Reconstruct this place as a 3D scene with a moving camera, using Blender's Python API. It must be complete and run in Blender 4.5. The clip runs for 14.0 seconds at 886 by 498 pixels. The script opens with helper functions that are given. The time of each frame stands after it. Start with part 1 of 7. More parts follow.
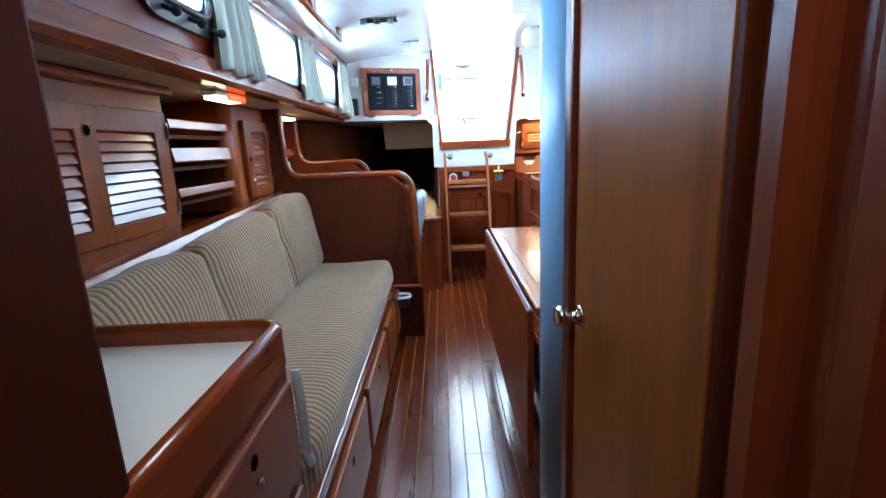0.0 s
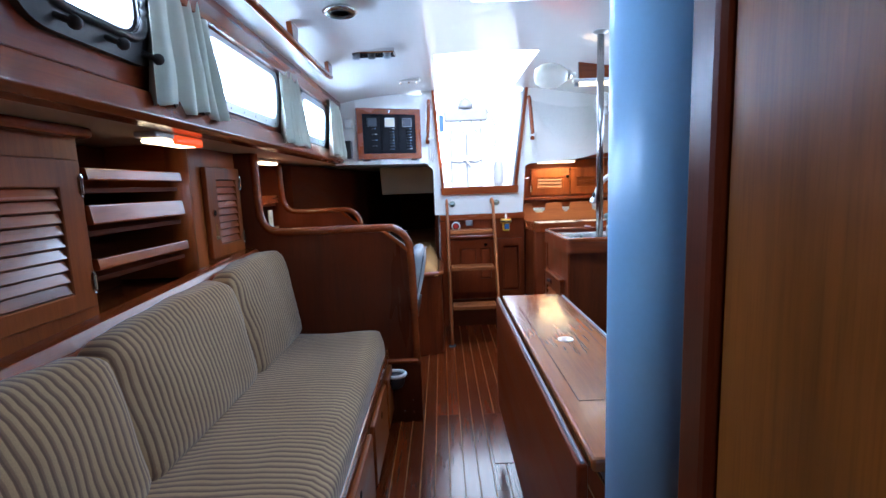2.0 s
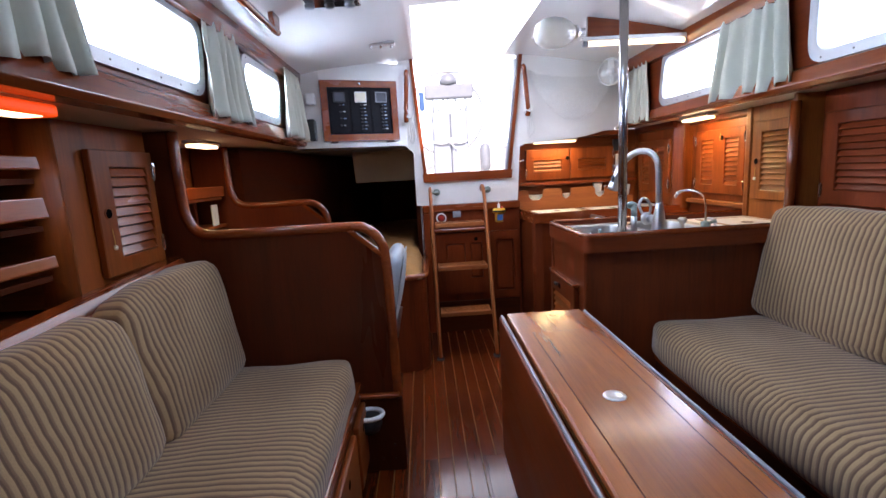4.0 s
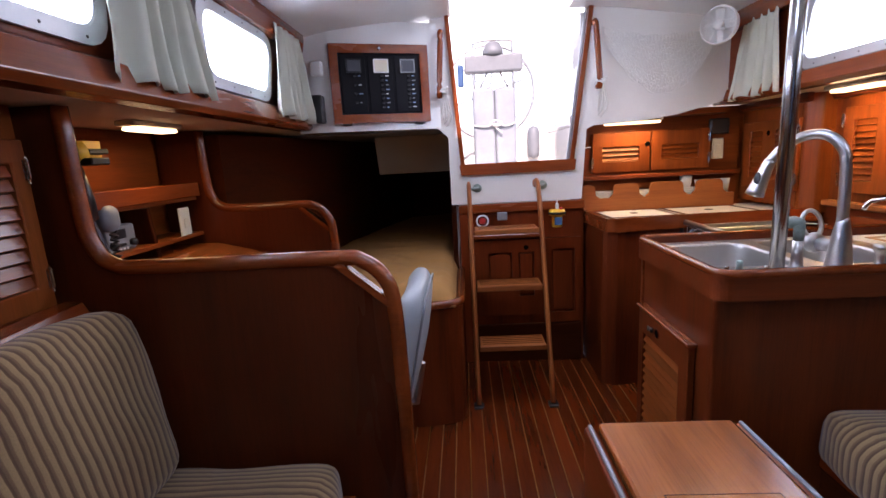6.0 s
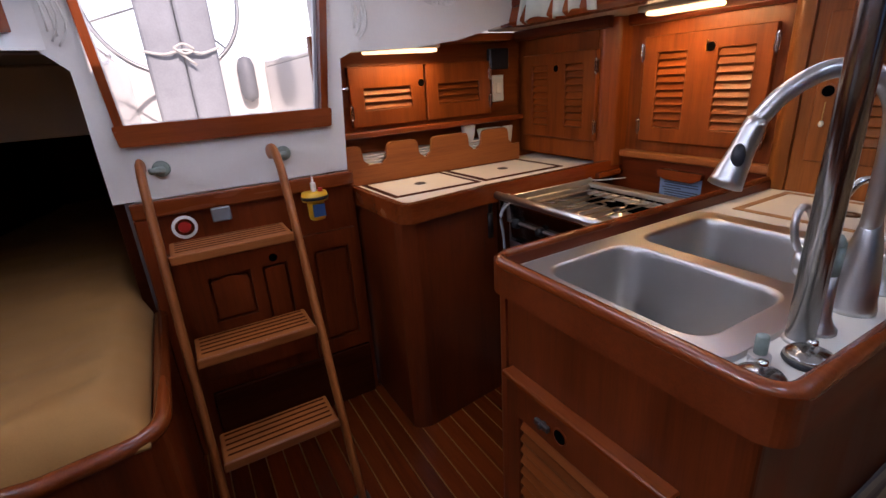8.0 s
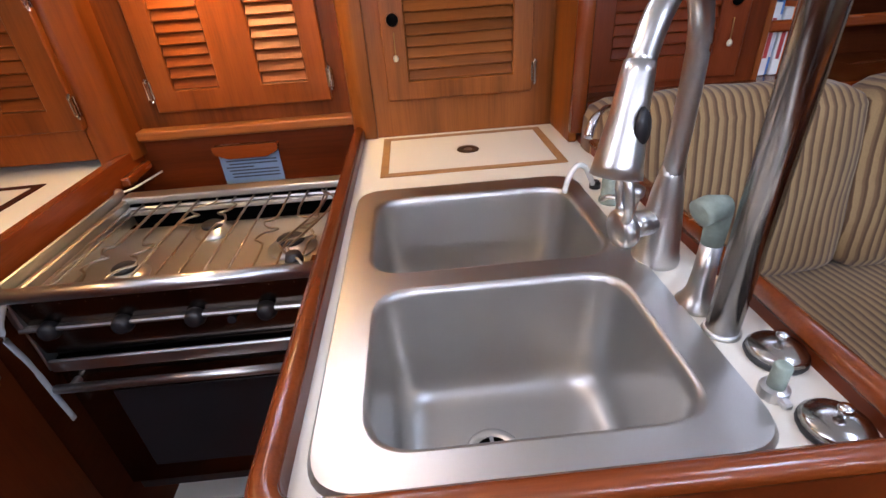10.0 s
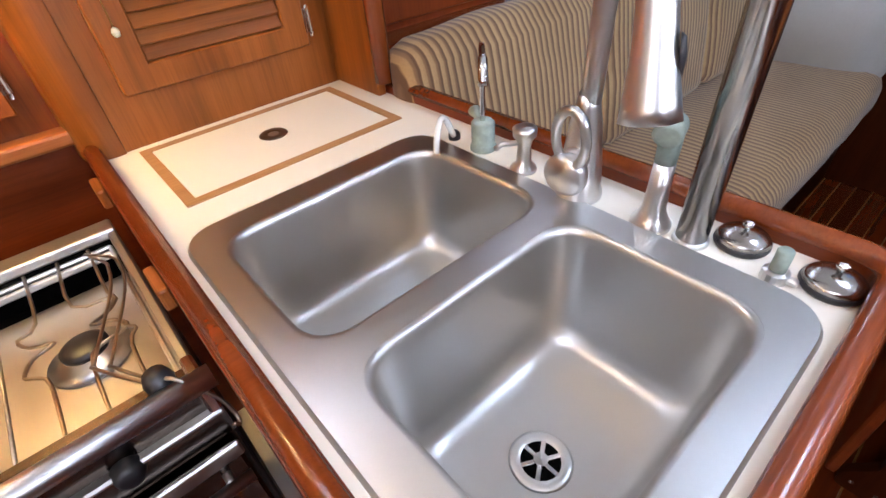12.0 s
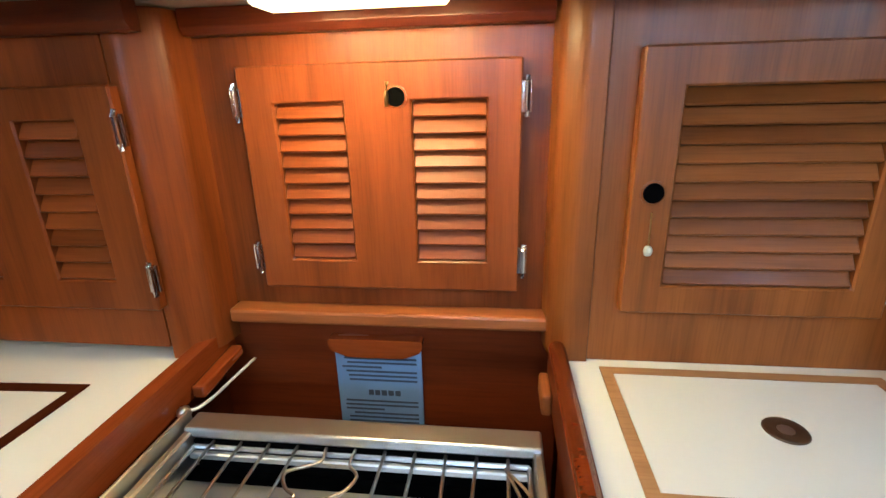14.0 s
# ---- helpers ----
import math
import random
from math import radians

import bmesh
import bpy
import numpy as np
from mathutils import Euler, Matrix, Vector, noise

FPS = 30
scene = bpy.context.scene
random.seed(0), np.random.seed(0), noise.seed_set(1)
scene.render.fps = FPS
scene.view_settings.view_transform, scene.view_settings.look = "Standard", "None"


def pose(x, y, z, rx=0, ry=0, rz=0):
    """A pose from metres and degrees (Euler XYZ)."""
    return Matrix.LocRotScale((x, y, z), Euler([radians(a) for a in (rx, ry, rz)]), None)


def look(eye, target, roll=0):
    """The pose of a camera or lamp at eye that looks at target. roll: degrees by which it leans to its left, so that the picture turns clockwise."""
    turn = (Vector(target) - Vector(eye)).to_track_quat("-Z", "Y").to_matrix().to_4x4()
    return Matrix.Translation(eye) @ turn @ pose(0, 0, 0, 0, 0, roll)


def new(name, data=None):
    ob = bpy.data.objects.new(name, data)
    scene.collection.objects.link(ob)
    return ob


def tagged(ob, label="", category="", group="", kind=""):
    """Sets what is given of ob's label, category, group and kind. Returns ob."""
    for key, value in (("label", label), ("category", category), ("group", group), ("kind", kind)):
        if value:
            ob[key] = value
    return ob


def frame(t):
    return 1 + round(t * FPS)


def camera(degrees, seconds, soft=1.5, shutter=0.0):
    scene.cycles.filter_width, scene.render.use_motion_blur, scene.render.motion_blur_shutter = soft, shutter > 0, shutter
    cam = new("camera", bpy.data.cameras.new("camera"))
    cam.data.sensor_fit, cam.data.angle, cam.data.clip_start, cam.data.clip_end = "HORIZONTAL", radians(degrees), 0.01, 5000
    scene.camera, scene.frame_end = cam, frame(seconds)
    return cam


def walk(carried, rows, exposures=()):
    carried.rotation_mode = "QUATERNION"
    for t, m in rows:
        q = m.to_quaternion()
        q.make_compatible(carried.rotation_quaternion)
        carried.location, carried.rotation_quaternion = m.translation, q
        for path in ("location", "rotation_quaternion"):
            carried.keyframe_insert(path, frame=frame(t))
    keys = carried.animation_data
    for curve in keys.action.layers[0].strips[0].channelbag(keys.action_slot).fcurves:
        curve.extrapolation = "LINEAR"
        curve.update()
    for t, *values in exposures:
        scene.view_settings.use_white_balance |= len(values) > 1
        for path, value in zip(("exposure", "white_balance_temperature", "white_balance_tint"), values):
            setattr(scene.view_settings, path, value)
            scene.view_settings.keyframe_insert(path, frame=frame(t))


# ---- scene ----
cam = camera(86.9, 14.0)
PATH = [
    (0, (-0.051, -0.115, 1.183), (-0.063, 1.838, 0.751), -2.6),
    (0.5, (-0.046, 0.045, 1.185), (-0.039, 2.006, 0.793), -1.6),
    (1, (-0.046, 0.229, 1.207), (0.016, 2.2, 0.875), -2.0),
    (1.5, (-0.054, 0.321, 1.229), (-0.032, 2.308, 1.006), -2.2),
    (2, (-0.062, 0.35, 1.239), (-0.065, 2.332, 0.968), -2.2),
    (2.5, (-0.064, 0.46, 1.238), (-0.052, 2.435, 0.923), -2.6),
    (3, (-0.054, 0.667, 1.242), (-0.003, 2.638, 0.908), -2.0),
    (3.2, (-0.042, 0.719, 1.216), (0.005, 2.687, 0.861), -2.2),
    (5.3, (-0.109, 1.282, 1.262), (-0.009, 3.26, 0.984), -4.7),
    (5.5, (-0.091, 1.369, 1.247), (-0.107, 3.348, 0.959), -4.3),
    (6, (-0.047, 1.625, 1.261), (-0.15, 3.585, 0.878), -3.2),
    (6.5, (-0.061, 1.892, 1.254), (-0.016, 3.855, 0.875), -3.0),
    (7, (-0.086, 2.166, 1.277), (0.177, 4.09, 0.801), -5.7),
    (7.5, (-0.014, 2.452, 1.268), (0.44, 4.325, 0.732), -4.7),
    (8, (0.069, 2.649, 1.29), (0.976, 4.294, 0.602), -3.8),
    (8.5, (0.133, 2.881, 1.293), (1.549, 4.077, 0.542), -2.7),
    (8.7, (0.147, 2.963, 1.296), (1.693, 3.987, 0.547), -2.4),
    (10.8, (0.523, 3.385, 1.282), (1.886, 2.607, 0.043), -5.1),
    (11, (0.532, 3.425, 1.285), (1.749, 2.486, 0.006), -5.4),
    (11.5, (0.543, 3.461, 1.284), (1.601, 2.41, -0.048), -6.3),
    (12, (0.646, 3.434, 1.279), (1.858, 2.466, 0.017), -5.3),
    (12.5, (0.834, 3.387, 1.302), (2.333, 2.58, 0.252), -4.6),
    (13, (0.94, 3.378, 1.328), (2.742, 2.824, 0.66), -2.4),
    (13.5, (0.957, 3.447, 1.324), (2.87, 3.322, 0.754), -0.9),
    (14, (0.958, 3.515, 1.334), (2.843, 3.75, 0.706), -1.5),
]
EXPOSURES = [
    (0.0, 1.8, 5300, 7), (1.5, 1.25, 5250, 13), (3.0, 1.0, 5750, 23), (5.5, 0.5, 6600, 34), (6.5, 0.4, 6600, 36),
    (7.5, 0.05, 6700, 36), (8.5, -0.22, 6750, 36), (8.9, -0.1, 6750, 36), (10.6, 0.95, 6950, 30), (11.5, 1.06, 6950, 30),
    (13.0, 1.08, 6300, 21), (13.5, 0.88, 5900, 15), (14.0, 0.70, 5500, 10),
]
walk(cam, [(t, look(eye, target, roll)) for t, eye, target, roll in PATH], EXPOSURES)

# ---- world, sun, lamps ----
world = bpy.data.worlds.new("sky")
scene.world = world
world.use_nodes = True
_wt = world.node_tree
_sky = _wt.nodes.new("ShaderNodeTexSky")
_sky.sky_type, _sky.sun_disc = "NISHITA", False
_sky.sun_elevation, _sky.sun_rotation = radians(38), radians(180)
_wt.nodes["Background"].inputs[1].default_value = 0.15
_wt.links.new(_sky.outputs[0], _wt.nodes["Background"].inputs[0])


def lamp(name, kind, power, color, place, target, size=(0.3, 0.3)):
    data = bpy.data.lights.new(name, kind)
    data.energy, data.color = power, color
    if kind == "AREA":
        data.shape, data.size, data.size_y = "RECTANGLE", size[0], size[1]
    ob = new(name, data)
    ob.matrix_world = look(place, target)
    return ob


_sun = lamp("sun", "SUN", 5.0, (1.0, 0.95, 0.88), (0.25, -5, 6), (0.25, 2.5, 0.2))
_sun.data.angle = radians(0.5)
DAY = (0.93, 0.97, 1.0)
SIDE = (0.62, 0.82, 1.0)
WARM = (1.0, 0.74, 0.29)
# daylight standing in the window openings
for _y, _w, _p in ((1.52, 0.30, 7.5), (2.40, 0.68, 7), (3.46, 0.50, 9.5)):
    lamp("daylight_port", "AREA", _p, SIDE, (-0.96, _y, 1.69), (0, _y, 1.45), (_w, 0.22))
for _y, _w, _p in ((3.40, 0.72, 5), (2.30, 0.72, 2.2), (1.45, 0.4, 4)):
    lamp("daylight_starboard", "AREA", _p, SIDE, (1.53, _y, 1.69), (0.5, _y, 1.45), (_w, 0.22))
lamp("daylight_skylight", "AREA", 7, (0.50, 0.75, 1.0), (0.29, 2.3, 2.074), (0.29, 2.3, 0), (0.36, 0.30))
# Unseen fill added overhead to brighten the head door and doorway
lamp("fill_light_fore", "AREA", 3.4, (1.0, 0.95, 0.85), (-0.02, -0.15, 2.074), (-0.02, -0.15, 0), (0.36, 0.36))
lamp("daylight_companionway", "AREA", 7, (0.76, 0.90, 1.0), (0.25, 3.86, 2.22), (0.2, 3.75, 0), (0.56, 0.8))
# tubes under the side deck and over the galley
lamp("tube_light_galley", "AREA", 4.3, WARM, (1.585, 3.70, 1.44), (1.76, 3.70, 1.0), (0.26, 0.05))
lamp("tube_light_counter", "AREA", 1.7, WARM, (0.94, 4.47, 1.365), (0.94, 4.45, 0), (0.30, 0.04))
lamp("tube_light_settee", "AREA", 0.1, WARM, (-0.95, 1.93, 1.39), (-0.95, 1.93, 0), (0.24, 0.04))
lamp("tube_light_desk", "AREA", 0.8, WARM, (-1.12, 3.25, 1.385), (-1.12, 3.25, 0), (0.24, 0.04))
lamp("tube_light_ceiling", "AREA", 0.9, (1.0, 0.85, 0.6), (1.14, 3.50, 1.80), (1.14, 3.50, 0), (0.5, 0.04))
# ---- materials ----
def material(name, color, rough=0.5, metal=0.0, coat=0.0):
    m = bpy.data.materials.new(name)
    m.use_nodes = True
    b = m.node_tree.nodes["Principled BSDF"]
    b.inputs["Base Color"].default_value = (*color, 1)
    b.inputs["Roughness"].default_value = rough
    b.inputs["Metallic"].default_value = metal
    b.inputs["Coat Weight"].default_value = coat
    b.inputs["Coat Roughness"].default_value = 0.12
    return m


class Nodes:
    """Short hand for node links."""

    def __init__(self, m):
        self.t = m.node_tree
        self.b = self.t.nodes["Principled BSDF"]

    def add(self, kind, **inputs):
        n = self.t.nodes.new(kind)
        for k, v in inputs.items():
            k = k.replace("_", " ")
            if isinstance(v, bpy.types.NodeSocket):
                self.t.links.new(v, n.inputs[k])
            else:
                n.inputs[k].default_value = v
        return n

    def coords(self, scale):
        c = self.t.nodes.new("ShaderNodeTexCoord")
        mp = self.t.nodes.new("ShaderNodeMapping")
        self.t.links.new(c.outputs["Object"], mp.inputs[0])
        mp.inputs["Scale"].default_value = scale
        info = self.t.nodes.new("ShaderNodeObjectInfo")
        off = self.t.nodes.new("ShaderNodeMath")
        off.operation = "MULTIPLY"
        off.inputs[1].default_value = 37.0
        self.t.links.new(info.outputs["Random"], off.inputs[0])
        self.t.links.new(off.outputs[0], mp.inputs["Location"])
        return mp.outputs[0]

    def noise(self, vec, scale, detail=4.0, rough=0.55, distort=0.0):
        n = self.add("ShaderNodeTexNoise", Vector=vec, Scale=scale, Detail=detail, Roughness=rough, Distortion=distort)
        return n.outputs["Fac"]

    def ramp(self, fac, stops):
        r = self.t.nodes.new("ShaderNodeValToRGB")
        self.t.links.new(fac, r.inputs[0])
        el = r.color_ramp.elements
        while len(el) < len(stops):
            el.new(0.5)
        for e, (p, c) in zip(el, stops):
            e.position, e.color = p, (*c, 1) if len(c) == 3 else c
        return r.outputs[0]

    def mix(self, fac, a, b, kind="MIX"):
        n = self.t.nodes.new("ShaderNodeMix")
        n.data_type, n.blend_type = "RGBA", kind
        for i, v in ((0, fac), (6, a), (7, b)):
            if isinstance(v, bpy.types.NodeSocket):
                self.t.links.new(v, n.inputs[i])
            else:
                n.inputs[i].default_value = (*v, 1) if isinstance(v, tuple) and len(v) == 3 else v
        return n.outputs[2]

    def bump(self, height, strength, dist=0.002):
        n = self.add("ShaderNodeBump", Height=height, Strength=strength, Distance=dist)
        self.t.links.new(n.outputs[0], self.b.inputs["Normal"])

    def to(self, socket, name):
        self.t.links.new(socket, self.b.inputs[name])


def wood(name, dark, light, axis, rough=0.36, coat=0.03, tone=0.2, spec=0.2):
    """Varnished teak with the grain along one axis, tinted a little piece by piece."""
    m = material(name, light, rough, 0, coat)
    n = Nodes(m)
    fine, broad, pore = [34.0, 34.0, 34.0], [7.0, 7.0, 7.0], [340.0, 340.0, 340.0]
    k = "xyz".index(axis)
    fine[k], broad[k], pore[k] = 1.6, 0.9, 14.0
    g = n.noise(n.coords(fine), 2.0, 4, 0.48, 0.3)
    b = n.noise(n.coords(broad), 1.3, 3, 0.5, 0.3)
    p = n.noise(n.coords(pore), 1.0, 2, 0.5, 0.0)
    figure = n.mix(0.70, g, b)
    mid = tuple(0.45 * v + 0.55 * w for v, w in zip(dark, light))
    c = n.ramp(figure, ((0.28, dark), (0.47, mid), (0.70, light)))
    c = n.mix(1.0, c, n.ramp(p, ((0.32, (0.86, 0.83, 0.80)), (0.54, (1.0, 1.0, 1.0)))), "MULTIPLY")
    info = n.t.nodes.new("ShaderNodeObjectInfo")
    t = n.ramp(info.outputs["Random"], ((0, (1 - tone,) * 3), (1, (1.0, 1.0, 1.0))))
    c = n.mix(1.0, c, t, "MULTIPLY")
    n.to(c, "Base Color")
    n.to(n.ramp(b, ((0.2, (rough * 0.8,) * 3), (0.9, (min(1, rough * 1.5),) * 3))), "Roughness")
    n.bump(n.mix(0.6, g, p), 0.10, 0.0008)
    n.b.inputs["Specular IOR Level"].default_value = spec
    return m


TEAK = {a: wood("teak_" + a, (0.105, 0.02162, 0.0040), (0.3, 0.06778, 0.0095), a) for a in "xyz"}
TRIM = {a: wood("teak_trim_" + a, (0.125, 0.02208, 0.0045), (0.28, 0.0552, 0.01), a, 0.22, 0.30, 0.12, 0.45) for a in "xyz"}
# Dark wood; the shade on bulkheads and in recesses is part of its colour
DARK = {a: wood("dark_wood_" + a, (0.034, 0.0065, 0.0020), (0.082, 0.0155, 0.0035), a, 0.5, 0.0, 0.12, 0.05) for a in "xyz"}
LIGHT = {a: wood("pale_teak_" + a, (0.22, 0.058, 0.012), (0.43, 0.130, 0.028), a, 0.42, 0.06, 0.15, 0.35) for a in "xyz"}
DOOR = {a: wood("golden_teak_" + a, (0.125, 0.034, 0.0046), (0.31, 0.088, 0.0100), a, 0.33, 0.0, 0.08, 0.15) for a in "xyz"}
PANEL = {a: wood("partition_teak_" + a, (0.062, 0.01012, 0.0028), (0.125, 0.0207, 0.0043), a, 0.30, 0.12, 0.1, 0.3) for a in "xyz"}
# Teak toned down; the weaker light on these boards is put into the colour
CABIN = {a: wood("dim_teak_" + a, (0.085, 0.01334, 0.003), (0.24, 0.03956, 0.0068), a, 0.34, 0.05, 0.15, 0.22) for a in "xyz"}
# Teak darkened in its colour for the shade on the lower galley sides
SHADED_TEAK = {a: wood("shaded_teak_" + a, (0.07, 0.0115, 0.0029), (0.18, 0.03036, 0.0056), a, 0.32, 0.08, 0.12, 0.28) for a in "xyz"}
# Paler teak for the sink-side cupboard, with the light on it in the colour
PALE = {a: wood("lit_teak_" + a, (0.130, 0.033, 0.0055), (0.39, 0.112, 0.0170), a, 0.36, 0.05, 0.32, 0.26) for a in "xyz"}
BORDER = {a: wood("border_teak_" + a, (0.28, 0.125, 0.045), (0.48, 0.245, 0.095), a, 0.4, 0.06, 0.1, 0.35) for a in "xyz"}
TABLE = wood("table_teak", (0.20, 0.046, 0.008), (0.40, 0.105, 0.019), "y", 0.2, 0.5, 0.08, 0.5)
PLANK = wood("floor_plank", (0.076, 0.0112, 0.0023), (0.215, 0.0355, 0.0052), "y", 0.17, 0.5, 0.35, 0.5)
HOLLY = wood("floor_strip", (0.20, 0.074, 0.016), (0.36, 0.150, 0.036), "y", 0.28, 0.3, 0.2)


def mottled(name, color, rough, spread=0.08, scale=6.0, bump=0.0, metal=0.0, coat=0.0, fine=120.0):
    m = material(name, color, rough, metal, coat)
    n = Nodes(m)
    v = n.coords((1, 1, 1))
    a = n.noise(v, scale, 5)
    f = n.noise(v, fine, 3)
    lo, hi = tuple(c * (1 - spread) for c in color), tuple(min(1, c * (1 + spread)) for c in color)
    n.to(n.mix(0.3, n.ramp(a, ((0.3, lo), (0.7, hi))), n.ramp(f, ((0.3, lo), (0.7, hi)))), "Base Color")
    n.to(n.ramp(a, ((0.2, (rough * 0.94,) * 3), (0.8, (min(1, rough * 1.06),) * 3))), "Roughness")
    if bump:
        n.bump(f, bump, 0.001)
    return m


# Dark steel with the brown reflection of nearby wood put into its tint
DARK_STEEL = mottled("dark_steel", (0.13, 0.105, 0.09), 0.2, 0.1, 8, 0.02, metal=1.0)
GELCOAT = mottled("white_gelcoat", (0.78, 0.76, 0.71), 0.12, 0.03, 2.0, 0.015, coat=0.4)
TEXTURED = mottled("textured_white_gelcoat", (0.74, 0.71, 0.65), 0.42, 0.05, 3.0, 0.25)
LINER = mottled("beige_liner", (0.50, 0.42, 0.31), 0.7, 0.08, 4.0, 0.1)
LAMINATE = mottled("cream_laminate", (0.80, 0.75, 0.65), 0.34, 0.02, 5.0)
# Pale blue-grey paint, made bluer to hold the daylight falling on it
MASTPAINT = mottled("daylit_mast_paint", (0.28, 0.51, 0.78), 0.32, 0.06, 3.0, 0.06, metal=0.0)
CHROME = mottled("chrome", (0.72, 0.72, 0.72), 0.12, 0.04, 20, metal=1.0)
STEEL = mottled("satin_steel", (0.62, 0.61, 0.59), 0.30, 0.06, 9, 0.04, metal=1.0, fine=400.0)
SINK = mottled("brushed_sink_steel", (0.54, 0.53, 0.51), 0.36, 0.04, 5, 0.0, metal=1.0, fine=500.0)
TUBE = mottled("polished_pole", (0.42, 0.40, 0.38), 0.20, 0.06, 12, metal=1.0)
ALU = mottled("window_aluminium", (0.50, 0.52, 0.54), 0.42, 0.06, 8, metal=0.6)
BRASS = mottled("brass", (0.55, 0.36, 0.13), 0.3, 0.1, 20, metal=1.0)
BRONZE = mottled("dark_bronze", (0.05, 0.045, 0.04), 0.4, 0.2, 20, metal=0.5)
VERDIGRIS = mottled("verdigris", (0.23, 0.29, 0.25), 0.6, 0.3, 40, 0.2)
# Unreflecting black for flat pieces that stand in for the dark of holes
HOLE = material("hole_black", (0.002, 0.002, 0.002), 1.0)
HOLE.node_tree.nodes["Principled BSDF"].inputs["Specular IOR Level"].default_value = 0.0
BLACK = mottled("black_plastic", (0.012, 0.012, 0.014), 0.4, 0.2, 10)
SWITCH = mottled("matt_black_panel", (0.007, 0.007, 0.009), 0.5, 0.2, 10)
SWITCH.node_tree.nodes["Principled BSDF"].inputs["Specular IOR Level"].default_value = 0.15
IRON = mottled("burnt_enamel", (0.02, 0.018, 0.018), 0.35, 0.2, 30)
VINYL = mottled("grey_vinyl", (0.37, 0.40, 0.41), 0.42, 0.06, 7, 0.12, fine=260.0)
WHITE = mottled("white_plastic", (0.76, 0.75, 0.71), 0.4, 0.03, 8)
CREAM = mottled("cream_plastic", (0.72, 0.66, 0.50), 0.4, 0.04, 8)
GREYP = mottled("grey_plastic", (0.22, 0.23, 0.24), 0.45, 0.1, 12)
YELLOW = mottled("yellow_plastic", (0.75, 0.40, 0.02), 0.4, 0.08, 10)
BLUE = mottled("blue_print", (0.03, 0.09, 0.22), 0.4, 0.1, 10)
RED = mottled("red_plastic", (0.5, 0.03, 0.02), 0.4, 0.1, 10)
ORANGE = mottled("orange_plastic", (0.85, 0.16, 0.01), 0.35, 0.08, 10)
RODS = mottled("browned_wire", (0.42, 0.37, 0.31), 0.3, 0.15, 30, metal=1.0)
PAPER = mottled("blue_grey_card", (0.20, 0.29, 0.42), 0.5, 0.04, 5)
INK = material("dark_ink", (0.05, 0.06, 0.08), 0.6)
CHINA = material("white_china", (0.75, 0.75, 0.72), 0.15)
ROPE = mottled("white_cord", (0.72, 0.70, 0.64), 0.8, 0.08, 60, 0.3)
PILLOW = mottled("grey_pillow", (0.40, 0.395, 0.37), 0.85, 0.06, 5, 0.2)
TAN = mottled("tan_blanket", (0.40, 0.195, 0.055), 0.85, 0.12, 5, 0.35, fine=300.0)
CURTAIN = mottled("sage_curtain", (0.50, 0.51, 0.41), 0.85, 0.06, 9, 0.3, fine=500.0)
CANVAS = mottled("grey_canvas", (0.35, 0.37, 0.39), 0.9, 0.15, 6, 0.3)
TEAL = material("teal_cover", (0.02, 0.42, 0.38), 0.7)
WATER = mottled("harbour_water", (0.10, 0.16, 0.18), 0.12, 0.2, 0.6, 0.4, fine=3.0)


def striped():
    """Corduroy-like upholstery: cream bands with thin brown lines across the length of the bench."""
    m = material("striped_upholstery", (0.4, 0.33, 0.23), 0.9)
    n = Nodes(m)
    v = n.coords((1, 1, 1))
    c = n.t.nodes.new("ShaderNodeTexCoord")
    sep = n.t.nodes.new("ShaderNodeSeparateXYZ")
    n.t.links.new(c.outputs["Object"], sep.inputs[0])
    wob = n.add("ShaderNodeMath", Value=n.noise(v, 7.0, 3))
    wob.operation = "MULTIPLY_ADD"
    wob.inputs[1].default_value, wob.inputs[2].default_value = 0.016, -0.008
    add = n.t.nodes.new("ShaderNodeMath")
    n.t.links.new(sep.outputs[1], add.inputs[0])
    n.t.links.new(wob.outputs[0], add.inputs[1])
    mul = n.t.nodes.new("ShaderNodeMath")
    mul.operation = "MULTIPLY"
    mul.inputs[1].default_value = 1 / 0.0215
    n.t.links.new(add.outputs[0], mul.inputs[0])
    fr = n.t.nodes.new("ShaderNodeMath")
    fr.operation = "FRACT"
    n.t.links.new(mul.outputs[0], fr.inputs[0])
    band = n.ramp(fr.outputs[0], ((0.0, (0.36, 0.225, 0.105)), (0.42, (0.42, 0.272, 0.130)), (0.50, (0.135, 0.066, 0.030)), (0.66, (0.120, 0.057, 0.026)), (0.73, (0.18, 0.098, 0.048)), (0.92, (0.23, 0.132, 0.066)), (1.0, (0.36, 0.225, 0.105))))
    stain = n.ramp(n.noise(v, 3.5, 4), ((0.3, (0.82, 0.78, 0.72)), (0.7, (1.0, 1.0, 1.0))))
    fuzz = n.ramp(n.noise(v, 420.0, 2), ((0.3, (0.80, 0.80, 0.80)), (0.7, (1.0, 1.0, 1.0))))
    n.to(n.mix(1.0, n.mix(1.0, band, stain, "MULTIPLY"), fuzz, "MULTIPLY"), "Base Color")
    n.bump(fr.outputs[0], 0.25, 0.002)
    n.b.inputs["Sheen Weight"].default_value = 0.2
    return m


STRIPES = striped()


def glowing(name, color, strength):
    m = material(name, color, 0.4)
    b = m.node_tree.nodes["Principled BSDF"]
    b.inputs["Emission Color"].default_value = (*color, 1)
    b.inputs["Emission Strength"].default_value = strength
    return m


TUBE_GLOW = glowing("lit_tube", (1.0, 0.74, 0.38), 2.4)
AMBER_GLOW = glowing("lit_amber_cover", (1.0, 0.085, 0.003), 0.42)


